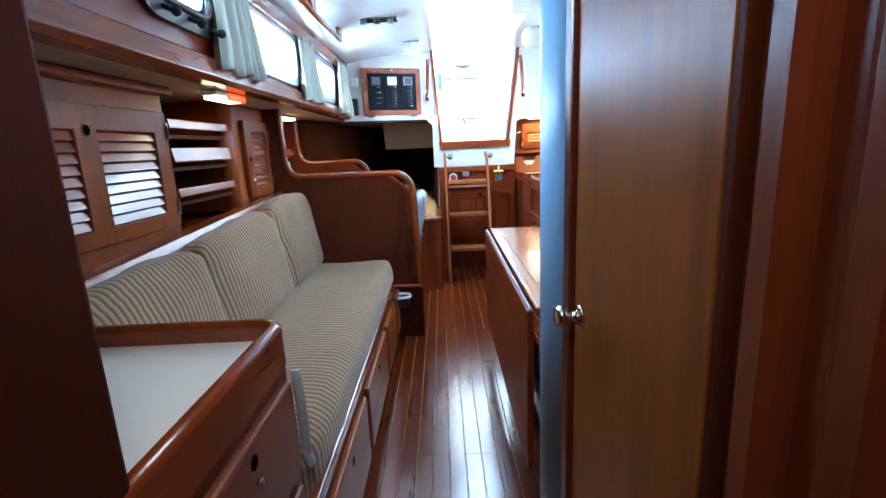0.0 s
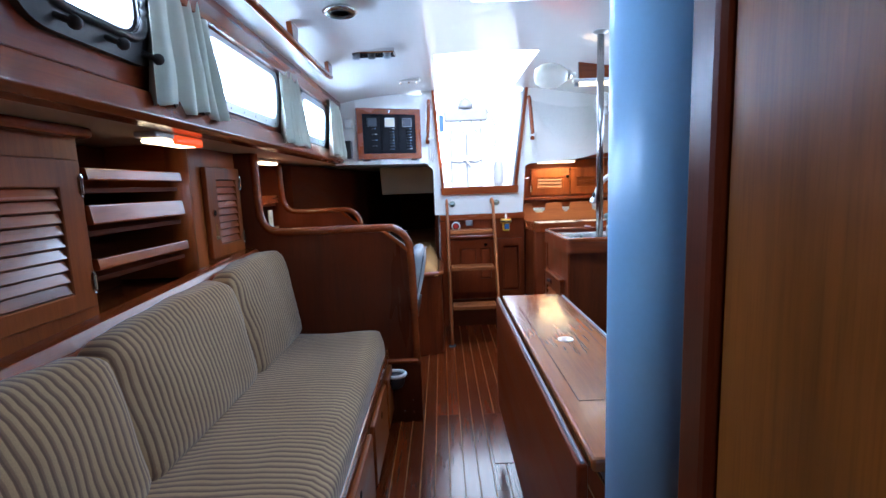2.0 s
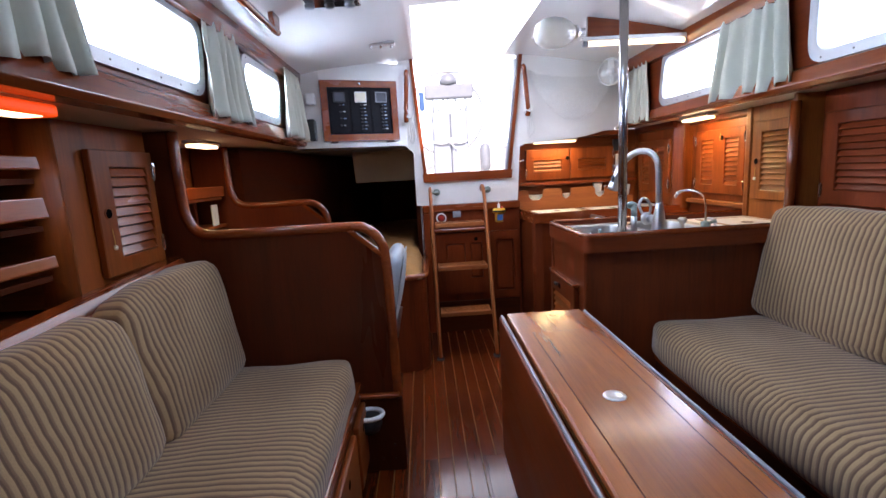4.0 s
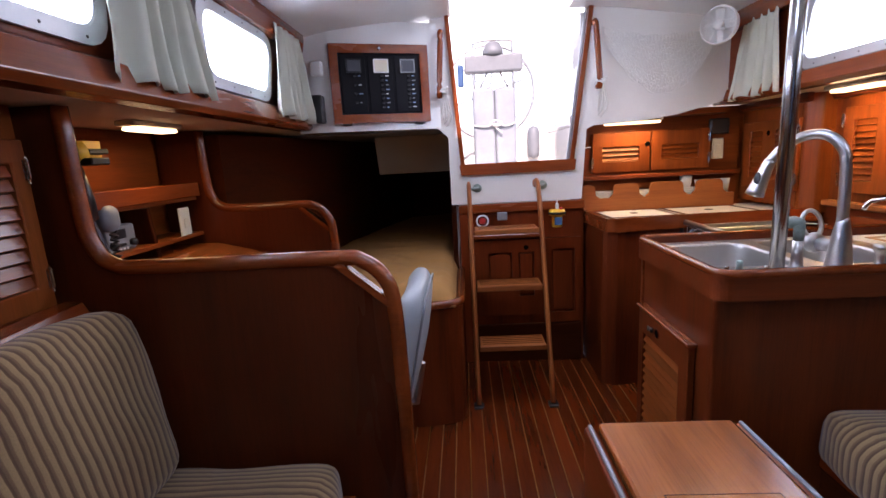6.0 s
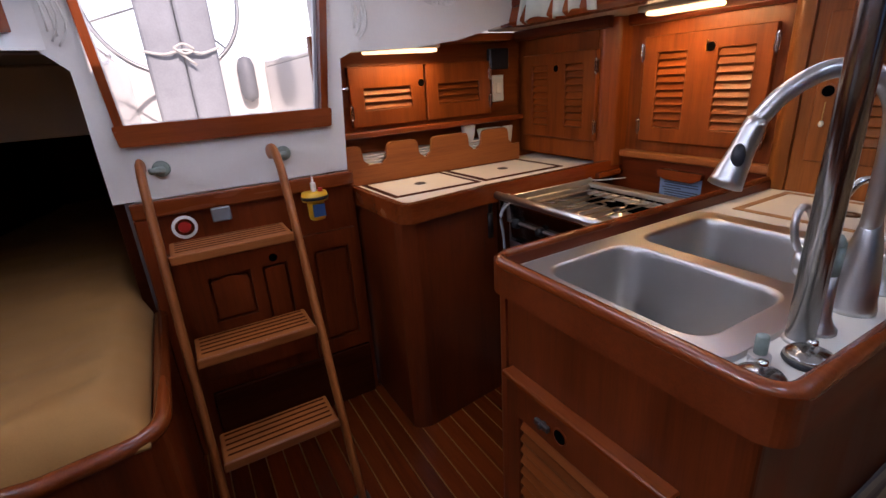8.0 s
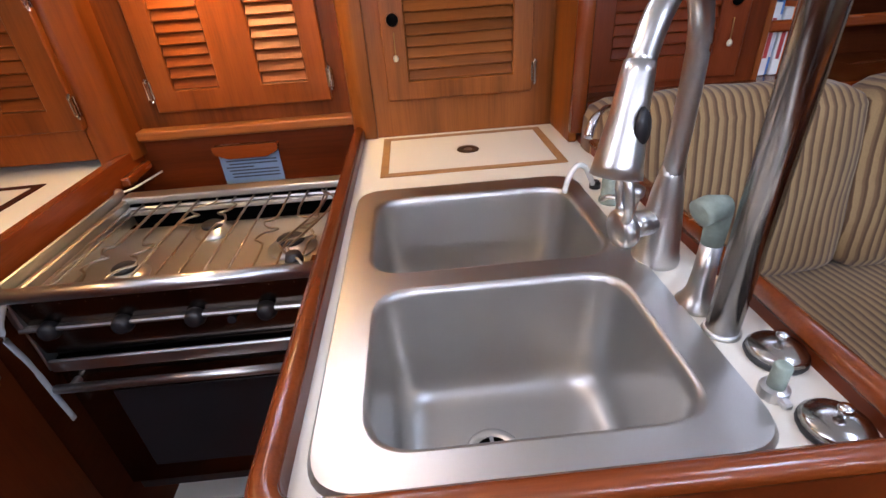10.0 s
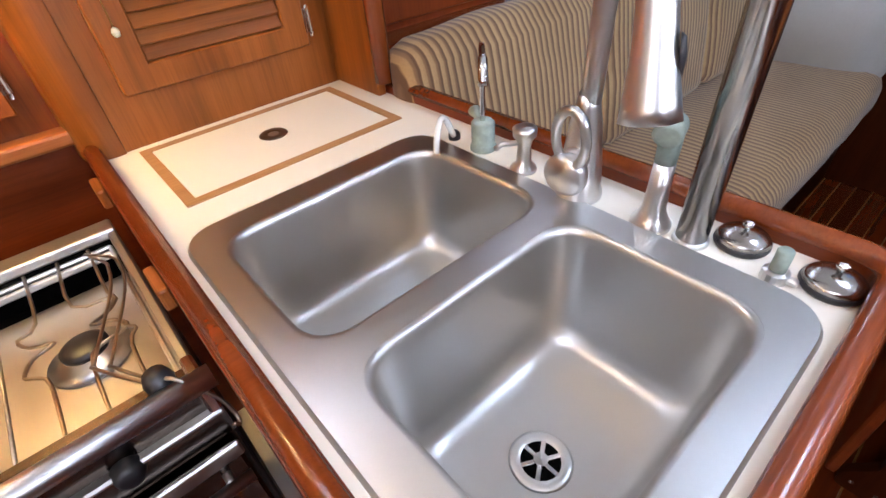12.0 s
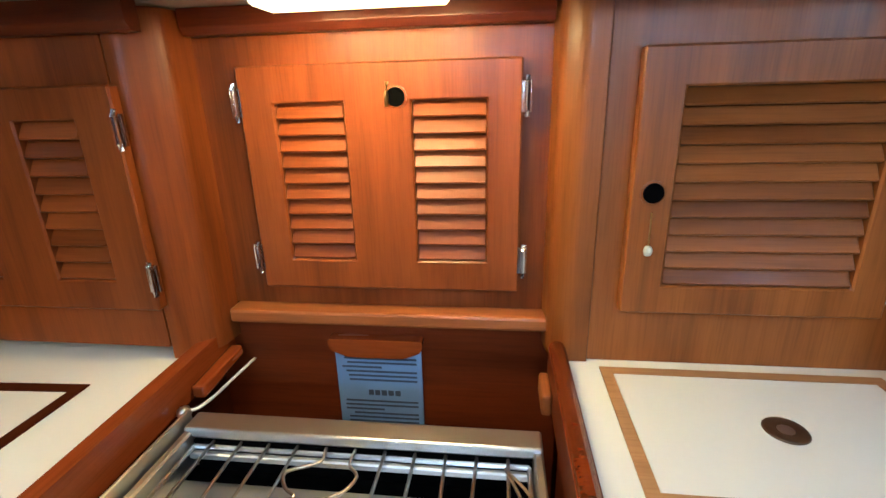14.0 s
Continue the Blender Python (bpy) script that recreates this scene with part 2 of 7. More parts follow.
def clear_glass(name, color=(1, 1, 1), rough=0.0):
    m = material(name, color, rough)
    m.node_tree.nodes["Principled BSDF"].inputs["Transmission Weight"].default_value = 1.0
    m.node_tree.nodes["Principled BSDF"].inputs["IOR"].default_value = 1.45
    return m


GLASS = clear_glass("window_glass")
FROST = clear_glass("frosted_globe", (0.95, 0.95, 0.92), 0.35)

# ---- building helpers ----
def obj(name, bm, mat, smooth=False):
    me = bpy.data.meshes.new(name)
    bm.normal_update()
    bm.to_mesh(me)
    bm.free()
    me.materials.append(mat)
    if smooth:
        me.shade_smooth()
    return new(name, me)


def thing(name, place, label, category, group="", kind=""):
    ob = new(name)
    ob.empty_display_size = 0.1
    ob.location = place
    return tagged(ob, label, category, group, kind)


def world_of(ob):
    m = ob.matrix_basis.copy()
    while ob.parent:
        m = ob.parent.matrix_basis @ ob.matrix_parent_inverse @ m
        ob = ob.parent
    return m


def part(name, bm, mat, parent, label="", smooth=False):
    """One mesh in world metres as a part of a thing or of a part."""
    ob = obj(name, bm, mat, smooth)
    ob.parent = parent
    ob.matrix_parent_inverse = world_of(parent).inverted()
    return tagged(ob, label)


def piece(name, mesh, parent, m):
    """A piece that shares its mesh with others, at the world pose m."""
    ob = new(name, mesh)
    ob.parent = parent
    ob.matrix_parent_inverse = world_of(parent).inverted()
    ob.matrix_basis = m
    return ob


def solid(name, bm, mat, label, category, kind="", group="", smooth=False):
    """A thing that is one mesh, with its origin at the middle of its foot."""
    vs = [v.co for v in bm.verts]
    c = Vector(((min(v.x for v in vs) + max(v.x for v in vs)) / 2, (min(v.y for v in vs) + max(v.y for v in vs)) / 2, min(v.z for v in vs)))
    bmesh.ops.translate(bm, verts=bm.verts, vec=-c)
    ob = obj(name, bm, mat, smooth)
    ob.location = c
    return tagged(ob, label, category, group, kind)


def bx(x0, x1, y0, y1, z0, z1, r=0.004, seg=1):
    bm = bmesh.new()
    bmesh.ops.create_cube(bm, size=1, matrix=Matrix.Translation(((x0 + x1) / 2, (y0 + y1) / 2, (z0 + z1) / 2)) @ Matrix.Diagonal((abs(x1 - x0), abs(y1 - y0), abs(z1 - z0), 1)))
    if r:
        r = min(r, 0.45 * min(abs(x1 - x0), abs(y1 - y0), abs(z1 - z0)))
        bmesh.ops.bevel(bm, geom=bm.edges[:], offset=r, segments=seg, profile=0.5, affect="EDGES")
    return bm


def join(*bms):
    out = bms[0]
    for b in bms[1:]:
        me = bpy.data.meshes.new("tmp")
        b.to_mesh(me)
        b.free()
        out.from_mesh(me)
        bpy.data.meshes.remove(me)
    return out


def moved(bm, m):
    bmesh.ops.transform(bm, matrix=m, verts=bm.verts)
    if m.determinant() < 0:
        bmesh.ops.reverse_faces(bm, faces=bm.faces[:])
    return bm


def prism(pts, axis, a, b, r=0.0, seg=2):
    """A polygon given in the two other axes, pushed from a to b along the axis."""
    bm = bmesh.new()
    k = "xyz".index(axis)

    def at(p, d):
        c = list(p)
        c.insert(k, d)
        return bm.verts.new(c)
    lo, hi = [at(p, a) for p in pts], [at(p, b) for p in pts]
    bm.faces.new(lo)
    bm.faces.new(hi)
    for i in range(len(pts)):
        j = (i + 1) % len(pts)
        bm.faces.new((lo[i], lo[j], hi[j], hi[i]))
    bmesh.ops.recalc_face_normals(bm, faces=bm.faces)
    if r:
        ends = [e for e in bm.edges if sum(1 for f in e.link_faces if len(f.verts) == len(pts)) == 1] if len(pts) != 4 else bm.edges[:]
        bmesh.ops.bevel(bm, geom=ends, offset=r, segments=seg, profile=0.5, affect="EDGES", clamp_overlap=True)
    return bm


def rounded(pts, radii, n=6):
    """A polygon with rounded corners; radii may be one number."""
    out = []
    m = len(pts)
    for i, p in enumerate(pts):
        r = radii if isinstance(radii, (int, float)) else radii[i]
        p = Vector(p)
        if r <= 0:
            out.append(tuple(p))
            continue
        a, b = (Vector(pts[i - 1]) - p), (Vector(pts[(i + 1) % m]) - p)
        half = a.angle(b) / 2
        d = min(r / math.tan(half), 0.48 * a.length, 0.48 * b.length)
        a.normalize(), b.normalize()
        s, e = p + a * d, p + b * d
        for j in range(n + 1):
            t = j / n
            out.append(tuple((1 - t) ** 2 * s + 2 * t * (1 - t) * p + t * t * e))
    return out


def curve(pts, n=6):
    """Points along a smooth line through pts."""
    P = [Vector(p) for p in pts]
    P = [2 * P[0] - P[1]] + P + [2 * P[-1] - P[-2]]
    out = []
    for i in range(1, len(P) - 2):
        a, b, c, d = P[i - 1:i + 3]
        for j in range(n):
            t = j / n
            out.append(0.5 * (2 * b + (c - a) * t + (2 * a - 5 * b + 4 * c - d) * t * t + (3 * b - a - 3 * c + d) * t ** 3))
    return out + [P[-2]]


def tube(pts, radius, n=10, closed=False, squash=1.0, up=(0, 0, 1)):
    """A round or flattened bar along a line; radius may be one number or one for each point."""
    P = [Vector(p) for p in pts]
    bm = bmesh.new()
    rings = []
    ref = Vector(up)
    for i, p in enumerate(P):
        if closed:
            d = P[(i + 1) % len(P)] - P[i - 1]
        else:
            d = P[min(i + 1, len(P) - 1)] - P[max(i - 1, 0)]
        d.normalize()
        side = d.cross(ref)
        if side.length < 0.1:
            side = d.cross(Vector((1, 0, 0)))
            if side.length < 0.1:
                side = d.cross(Vector((0, 1, 0)))
        side.normalize()
        v = side.cross(d)
        r = radius if isinstance(radius, (int, float)) else radius[i]
        rings.append([bm.verts.new(p + (side * math.cos(2 * math.pi * k / n) * squash + v * math.sin(2 * math.pi * k / n)) * r) for k in range(n)])
    pairs = list(zip(rings, rings[1:])) + ([(rings[-1], rings[0])] if closed else [])
    for a, b in pairs:
        for k in range(n):
            bm.faces.new((a[k], a[(k + 1) % n], b[(k + 1) % n], b[k]))
    if not closed:
        bm.faces.new(rings[0]), bm.faces.new(rings[-1])
    bmesh.ops.recalc_face_normals(bm, faces=bm.faces)
    return bm


def lathe(profile, place, n=20, turn=None, cap=True):
    """A turned body: (radius, height) pairs about the z axis, then turned and set at place."""
    bm = bmesh.new()
    rings = []
    for r, z in profile:
        if r <= 1e-5:
            rings.append([bm.verts.new((0, 0, z))])
        else:
            rings.append([bm.verts.new((r * math.cos(2 * math.pi * k / n), r * math.sin(2 * math.pi * k / n), z)) for k in range(n)])
    for a, b in zip(rings, rings[1:]):
        for k in range(n):
            q = [a[k % len(a)], a[(k + 1) % len(a)], b[(k + 1) % len(b)], b[k % len(b)]]
            q = [v for i, v in enumerate(q) if v not in q[:i]]
            if len(q) > 2:
                bm.faces.new(q)
    for ring in (rings[0], rings[-1]):
        if cap and len(ring) > 2:
            bm.faces.new(ring)
    bmesh.ops.recalc_face_normals(bm, faces=bm.faces)
    m = Matrix.Translation(place)
    if turn is not None:
        m = m @ turn
    return moved(bm, m)


def facing(d):
    """A turn that points the z axis along d."""
    return Vector(d).to_track_quat("Z", "Y").to_matrix().to_4x4()


def soft(lo, hi, r, bulge=0.012, cuts=9, seed=0, wave=0.004, sag=None):
    """A stuffed cushion: a rounded box with crowned faces and slight lumps."""
    lo, hi = Vector(lo), Vector(hi)
    size, mid = hi - lo, (lo + hi) / 2
    bm = bmesh.new()
    bmesh.ops.create_cube(bm, size=2)
    bmesh.ops.subdivide_edges(bm, edges=bm.edges[:], cuts=cuts, use_grid_fill=True)
    for v in bm.verts:
        u = v.co.copy()
        p = Vector([u[i] * size[i] / 2 for i in range(3)])
        core = Vector([max(-(size[i] / 2 - r), min(size[i] / 2 - r, p[i])) for i in range(3)])
        d = p - core
        if d.length > 1e-6:
            p = core + d.normalized() * r
        for i in range(3):
            j, k = (i + 1) % 3, (i + 2) % 3
            if abs(u[i]) > 0.99:
                p[i] += math.copysign(bulge * (1 - u[j] ** 2) * (1 - u[k] ** 2), u[i])
        q = p + mid
        q += Vector([wave * noise.noise(q * 7 + Vector((seed * 3.1 + i * 11, 0, 0))) for i in range(3)])
        if sag:
            q = sag(q)
        v.co = q
    return bm


def wall_with_holes(axis, a, b, u0, u1, z0, z1, holes, r=0.0):
    """One connected slab pushed from a to b along an axis, with rectangular openings (u0, u1, z0, z1) cut through it."""
    us = sorted({u0, u1, *[h[0] for h in holes], *[h[1] for h in holes]})
    zs = sorted({z0, z1, *[h[2] for h in holes], *[h[3] for h in holes]})
    bm = bmesh.new()
    made = {}

    def at(i, j, d):
        if (i, j, d) not in made:
            made[i, j, d] = bm.verts.new((d, us[i], zs[j]) if axis == "x" else (us[i], d, zs[j]))
        return made[i, j, d]
    cells = set()
    for i in range(len(us) - 1):
        for j in range(len(zs) - 1):
            cu, cz = (us[i] + us[i + 1]) / 2, (zs[j] + zs[j + 1]) / 2
            if not any(h[0] < cu < h[1] and h[2] < cz < h[3] for h in holes):
                cells.add((i, j))
    for i, j in cells:
        q = [(i, j), (i + 1, j), (i + 1, j + 1), (i, j + 1)]
        bm.faces.new([at(*k, a) for k in q])
        bm.faces.new([at(*k, b) for k in reversed(q)])
        for (di, dj), (p, e) in (((0, -1), (0, 1)), ((1, 0), (1, 2)), ((0, 1), (2, 3)), ((-1, 0), (3, 0))):
            if (i + di, j + dj) not in cells:
                bm.faces.new((at(*q[p], a), at(*q[e], a), at(*q[e], b), at(*q[p], b)))
    bmesh.ops.recalc_face_normals(bm, faces=bm.faces)
    if r:
        bmesh.ops.dissolve_limit(bm, angle_limit=0.01, verts=bm.verts[:], edges=bm.edges[:])
        sharp = [e for e in bm.edges if len(e.link_faces) == 2 and e.calc_face_angle(0) > 1.0]
        bmesh.ops.bevel(bm, geom=sharp, offset=r, segments=2, profile=0.5, affect="EDGES", clamp_overlap=True)
    return bm


def ring_frame(outer, inner, axis, a, b):
    """A flat frame between two outlines with the same number of points, pushed from a to b."""
    bm = bmesh.new()
    k = "xyz".index(axis)

    def at(p, d):
        c = list(p)
        c.insert(k, d)
        return bm.verts.new(c)
    L = [[at(p, d) for p in o] for o, d in ((outer, a), (outer, b), (inner, b), (inner, a))]
    n = len(outer)
    for s in range(4):
        A, B = L[s], L[(s + 1) % 4]
        for i in range(n):
            bm.faces.new((A[i], A[(i + 1) % n], B[(i + 1) % n], B[i]))
    bmesh.ops.recalc_face_normals(bm, faces=bm.faces)
    return bm


def rect(u0, u1, v0, v1, r, n=5):
    return rounded([(u0, v0), (u1, v0), (u1, v1), (u0, v1)], r, n)


def basis(origin, u, out):
    """Local x along u, local y outwards, local z up."""
    u, out = Vector(u).normalized(), Vector(out).normalized()
    m = Matrix((u, out, u.cross(out))).transposed().to_4x4()
    if m[2][2] < 0:
        m = Matrix((u, out, -u.cross(out))).transposed().to_4x4()
    m.translation = origin
    return m

# ---- large structure ----
S = "structure"
floor = solid("floor", bx(-1.42, 2.0, -1.3, 4.45, -0.07, -0.014, 0), DARK["y"], "dark varnished cabin sole under teak and holly planks", "floor", S)


def ceiling_height(x):
    return 2.03 - 0.135 * ((x - 0.28) / 1.15) ** 2


def ceiling_mesh():
    """A cambered sheet with openings for the skylight, the companionway and the added fore fill light."""
    xs = [-0.92, -0.7, -0.5, -0.3, -0.2, -0.08, 0.08, 0.2, 0.30, 0.50, 0.56, 0.64, 0.85, 1.05, 1.25, 1.47]
    ys = [-1.3, -0.35, 0.05, 1.0, 2.12, 2.48, 3.30, 4.40]
    bm = bmesh.new()
    low = {(i, j): bm.verts.new((x, y, ceiling_height(x))) for i, x in enumerate(xs) for j, y in enumerate(ys)}
    high = {(i, j): bm.verts.new((x, y, ceiling_height(x) + 0.06)) for i, x in enumerate(xs) for j, y in enumerate(ys)}
    cells = set()
    for i in range(len(xs) - 1):
        for j in range(len(ys) - 1):
            cx, cy = (xs[i] + xs[i + 1]) / 2, (ys[j] + ys[j + 1]) / 2
            if (0.08 < cx < 0.50 and 2.12 < cy < 2.48) or (-0.2 < cx < 0.2 and -0.35 < cy < 0.05) or (-0.08 < cx < 0.56 and cy > 3.30):
                continue
            cells.add((i, j))
    for i, j in cells:
        q = [(i, j), (i + 1, j), (i + 1, j + 1), (i, j + 1)]
        bm.faces.new([low[k] for k in q])
        bm.faces.new([high[k] for k in reversed(q)])
        for (di, dj), (p, r) in (((0, -1), (0, 1)), ((1, 0), (1, 2)), ((0, 1), (2, 3)), ((-1, 0), (3, 0))):
            if (i + di, j + dj) not in cells:
                bm.faces.new((low[q[p]], low[q[r]], high[q[r]], high[q[p]]))
    bmesh.ops.recalc_face_normals(bm, faces=bm.faces)
    return bm


solid("ceiling", ceiling_mesh(), GELCOAT, "glossy white cambered gelcoat headliner", "ceiling", S)

# port hull side, side deck and coachroof side with its windows
solid("wall_port_hull", bx(-1.45, -1.40, -1.3, 6.6, -0.07, 1.50, 0), CABIN["y"], "dark wooden hull side behind the lockers", "wall", S)
solid("ceiling_port_side_deck", bx(-1.40, -0.90, -1.3, 4.43, 1.435, 1.475, 0.004), LINER, "beige liner under the side deck", "ceiling", S)
PORT_HOLES = [(1.350, 1.670, 1.660, 1.812), (2.06, 2.755, 1.582, 1.80), (3.20, 3.745, 1.568, 1.785)]
solid("wall_port_coachroof", wall_with_holes("x", -0.905, -0.87, -1.3, 4.45, 1.475, 1.95, PORT_HOLES), CABIN["y"], "varnished teak coachroof side with three windows", "wall", S)
solid("trim_port_ledge", prism(rounded([(-0.905, 1.436), (-0.84, 1.436), (-0.825, 1.454), (-0.845, 1.520), (-0.868, 1.533), (-0.868, 1.476), (-0.905, 1.476)], [0, 0.008, 0.008, 0.006, 0, 0, 0], 3), "y", -1.3, 4.13), TRIM["y"], "varnished teak ledge below the windows", "trim", S)
solid("trim_port_cornice", prism([(-0.868, 1.815), (-0.835, 1.822), (-0.825, 1.875), (-0.825, 1.912), (-0.868, 1.912)], "y", -1.3, 4.12), TRIM["y"], "varnished teak cornice above the windows", "trim", S)

# starboard hull side
solid("wall_starboard_hull", bx(1.93, 1.98, -1.3, 4.7, -0.07, 1.50, 0), DARK["y"], "dark wooden hull side behind the galley", "wall", S)
solid("ceiling_starboard_side_deck", bx(1.456, 1.93, -1.3, 4.6, 1.474, 1.50, 0.004), LINER, "beige liner under the side deck", "ceiling", S)
STAR_HOLES = [(1.28, 1.62, 1.60, 1.80), (1.94, 2.66, 1.58, 1.815), (3.02, 3.80, 1.575, 1.815)]
solid("wall_starboard_coachroof", wall_with_holes("x", 1.42, 1.455, -1.3, 4.45, 1.475, 1.95, STAR_HOLES), CABIN["y"], "varnished teak coachroof side with three windows", "wall", S)
solid("trim_starboard_ledge", prism(rounded([(1.455, 1.466), (1.40, 1.466), (1.378, 1.482), (1.395, 1.536), (1.418, 1.548), (1.418, 1.4745), (1.455, 1.4745)], [0, 0.008, 0.008, 0.006, 0, 0, 0], 3), "y", -1.3, 4.34), TRIM["y"], "varnished teak ledge below the windows", "trim", S)
solid("trim_starboard_cornice", prism([(1.418, 1.822), (1.385, 1.829), (1.375, 1.875), (1.375, 1.912), (1.418, 1.912)], "y", -1.3, 4.36), TRIM["y"], "varnished teak cornice above the windows", "trim", S)


def window(name, x_in, side, y0, y1, z0, z1, mat, r=0.06, label="fixed window with a screwed grey frame", slant=0.0):
    """A long cabin window: flange frame with screws on the room side, and its pane."""
    w = thing(name, (x_in, (y0 + y1) / 2, z0), label, "window", kind=S)
    e = 0.035
    lo, hi = max(0.0, slant), max(0.0, -slant)

    def outline(d, q):
        return rounded([(y0 - d, z0 - d), (y1 + d - lo, z0 - d), (y1 + d - hi, z1 + d), (y0 - d, z1 + d)], q, 5)
    outer, inner = outline(e, r + e * 0.7), outline(0.0, r)
    if slant:
        part("corner_board", prism([(y1 - lo, z0), (y1, z0 if lo else z1), (y1, z1) if lo else (y1 - hi, z1)], "x", x_in - side * 0.034, x_in - side * 0.001), CABIN["y"], w)
    part("window_frame", ring_frame(outer, inner, "x", x_in, x_in + side * 0.012), mat, w)
    part("reveal", ring_frame(outline(0.004, r), outline(-0.004, r), "x", x_in - side * 0.04, x_in + side * 0.011), mat, w)
    pane = part("pane", prism(outline(0.0, r), "x", x_in - side * 0.03, x_in - side * 0.024), GLASS, w)
    pane.visible_shadow = False
    ys = np.linspace(y0 + 0.03, y1 - 0.03 - abs(slant), max(3, int((y1 - y0) / 0.11)))
    for y in ys:
        for z in (z0 - e / 2, z1 + e / 2):
            part("screw", lathe([(0, 0.002), (0.003, 0.0015), (0.004, 0)], (x_in + side * 0.012, y, z), 6, facing((side, 0, 0))), BRONZE, w)
    return w


window("window_2", -0.87, 1, *PORT_HOLES[1], ALU, slant=0.035)
window("window_3", -0.87, 1, *PORT_HOLES[2], ALU, slant=0.09)
_port = window("window_1", -0.87, 1, *PORT_HOLES[0], BRONZE, 0.075, "oval opening port with a dark bronze ring and dogs")
part("flange", ring_frame(rect(1.275, 1.745, 1.585, 1.812, 0.10, 8), rect(1.348, 1.672, 1.658, 1.811, 0.07, 8), "x", -0.869, -0.850), BRONZE, _port)
part("rim", tube([(-0.846, y, z) for y, z in rect(1.335, 1.685, 1.645, 1.820, 0.085, 8)], 0.012, 8, True), BRONZE, _port, smooth=True)
for _y in (1.38, 1.53, 1.67):
    part("dog", join(tube([(-0.85, _y, 1.620), (-0.815, _y, 1.605)], 0.008, 8), lathe([(0, -0.008), (0.014, -0.006), (0.016, 0), (0.014, 0.006), (0, 0.008)], (-0.81, _y, 1.603), 10, facing((0, 1, 0)))), BRONZE, _port, smooth=True)
window("window_4", 1.42, -1, *STAR_HOLES[2], ALU, slant=-0.05)
window("window_5", 1.42, -1, *STAR_HOLES[1], ALU)
window("window_6", 1.42, -1, *STAR_HOLES[0], ALU)

# skylight in the headliner
_sk = thing("window_7", (0.29, 2.30, 2.006), "closed skylight hatch with a white frame and frosted pane", "skylight", kind=S)
part("window_frame", moved(ring_frame(rect(0.045, 0.535, 2.085, 2.515, 0.03), rect(0.09, 0.49, 2.13, 2.47, 0.03), "z", 2.006, 2.028), Matrix()), GELCOAT, _sk)
part("coaming", ring_frame(rect(0.078, 0.502, 2.118, 2.482, 0.02), rect(0.09, 0.49, 2.13, 2.47, 0.02), "z", 2.028, 2.09), GELCOAT, _sk)
part("inner_frame", ring_frame(rect(0.092, 0.488, 2.132, 2.468, 0.02), rect(0.128, 0.452, 2.168, 2.432, 0.015), "z", 2.050, 2.062), WHITE, _sk)
part("gasket", ring_frame(rect(0.124, 0.456, 2.164, 2.436, 0.015), rect(0.132, 0.448, 2.172, 2.428, 0.012), "z", 2.046, 2.0495), GREYP, _sk, "grey rubber gasket")
for _hx in (0.20, 0.38):
    part("hinge", bx(_hx - 0.030, _hx + 0.030, 2.436, 2.460, 2.038, 2.0498, 0.003), GREYP, _sk, "grey hinge")
part("catch", tube([(0.150, 2.176, 2.046), (0.150, 2.200, 2.028), (0.150, 2.235, 2.030)], 0.007, 8), BLACK, _sk, "black folding catch")
part("pane", bx(0.085, 0.495, 2.125, 2.475, 2.082, 2.089, 0), WHITE, _sk, "milky white pane")
part("support_arm", join(tube([(0.11, 2.15, 2.04), (0.11, 2.44, 2.06)], 0.006, 8), bx(0.10, 0.12, 2.41, 2.45, 2.045, 2.07, 0.002)), CHROME, _sk)
part("crossbar", bx(0.09, 0.49, 2.285, 2.31, 2.045, 2.06, 0.002), GREYP, _sk)

# Unseen pane, added to close the opening above the fore fill
solid("window_8", bx(-0.22, 0.22, -0.37, 0.07, 2.085, 2.092, 0), WHITE, "unseen white pane added above the fore fill light", "skylight", S)

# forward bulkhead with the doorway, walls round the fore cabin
solid("wall_fore_bulkhead_port", bx(-1.40, -0.400, 0.22, 0.27, 0, 1.93, 0), DARK["z"], "dark wooden bulkhead beside the doorway", "wall", S)
solid("trim_doorway_port", join(bx(-0.42, -0.380, 0.17, 0.30, 0, 1.96, 0.008, 2), bx(-0.45, -0.398, 0.3005, 0.318, 0, 1.96, 0.006)), DARK["z"], "dark wooden door jamb", "trim", S)
solid("wall_fore_bulkhead_starboard", bx(0.33, 1.93, 0.10, 0.15, 0, 1.93, 0), DARK["z"], "dark wooden bulkhead beside the doorway", "wall", S)
_cas = [(0.212, 0.05), (0.330, 0.05), (0.330, 0.305), (0.222, 0.305), (0.222, 0.285), (0.208, 0.275), (0.200, 0.262), (0.200, 0.238), (0.210, 0.230), (0.226, 0.226), (0.226, 0.196), (0.214, 0.188), (0.204, 0.172), (0.204, 0.146), (0.214, 0.134), (0.230, 0.130), (0.230, 0.098), (0.212, 0.090)]
solid("trim_doorway_starboard", prism(_cas, "z", 0, 1.97), SHADED_TEAK["z"], "dark moulded door casing", "trim", S)
solid("wall_fore_cabin_end", bx(-1.42, 1.95, -1.34, -1.30, -0.07, 2.1, 0), DARK["z"], "plain wooden wall closing the fore cabin", "wall", S)
solid("wall_head_aft", bx(0.23, 1.93, 0.815, 0.845, 0, 1.97, 0.003), DARK["z"], "dark wooden bulkhead behind the mast", "wall", S)
solid("trim_head_post", bx(0.196, 0.228, 0.797, 0.850, 0, 1.975, 0.008, 2), PANEL["z"], "varnished teak post at the head door", "trim", S)

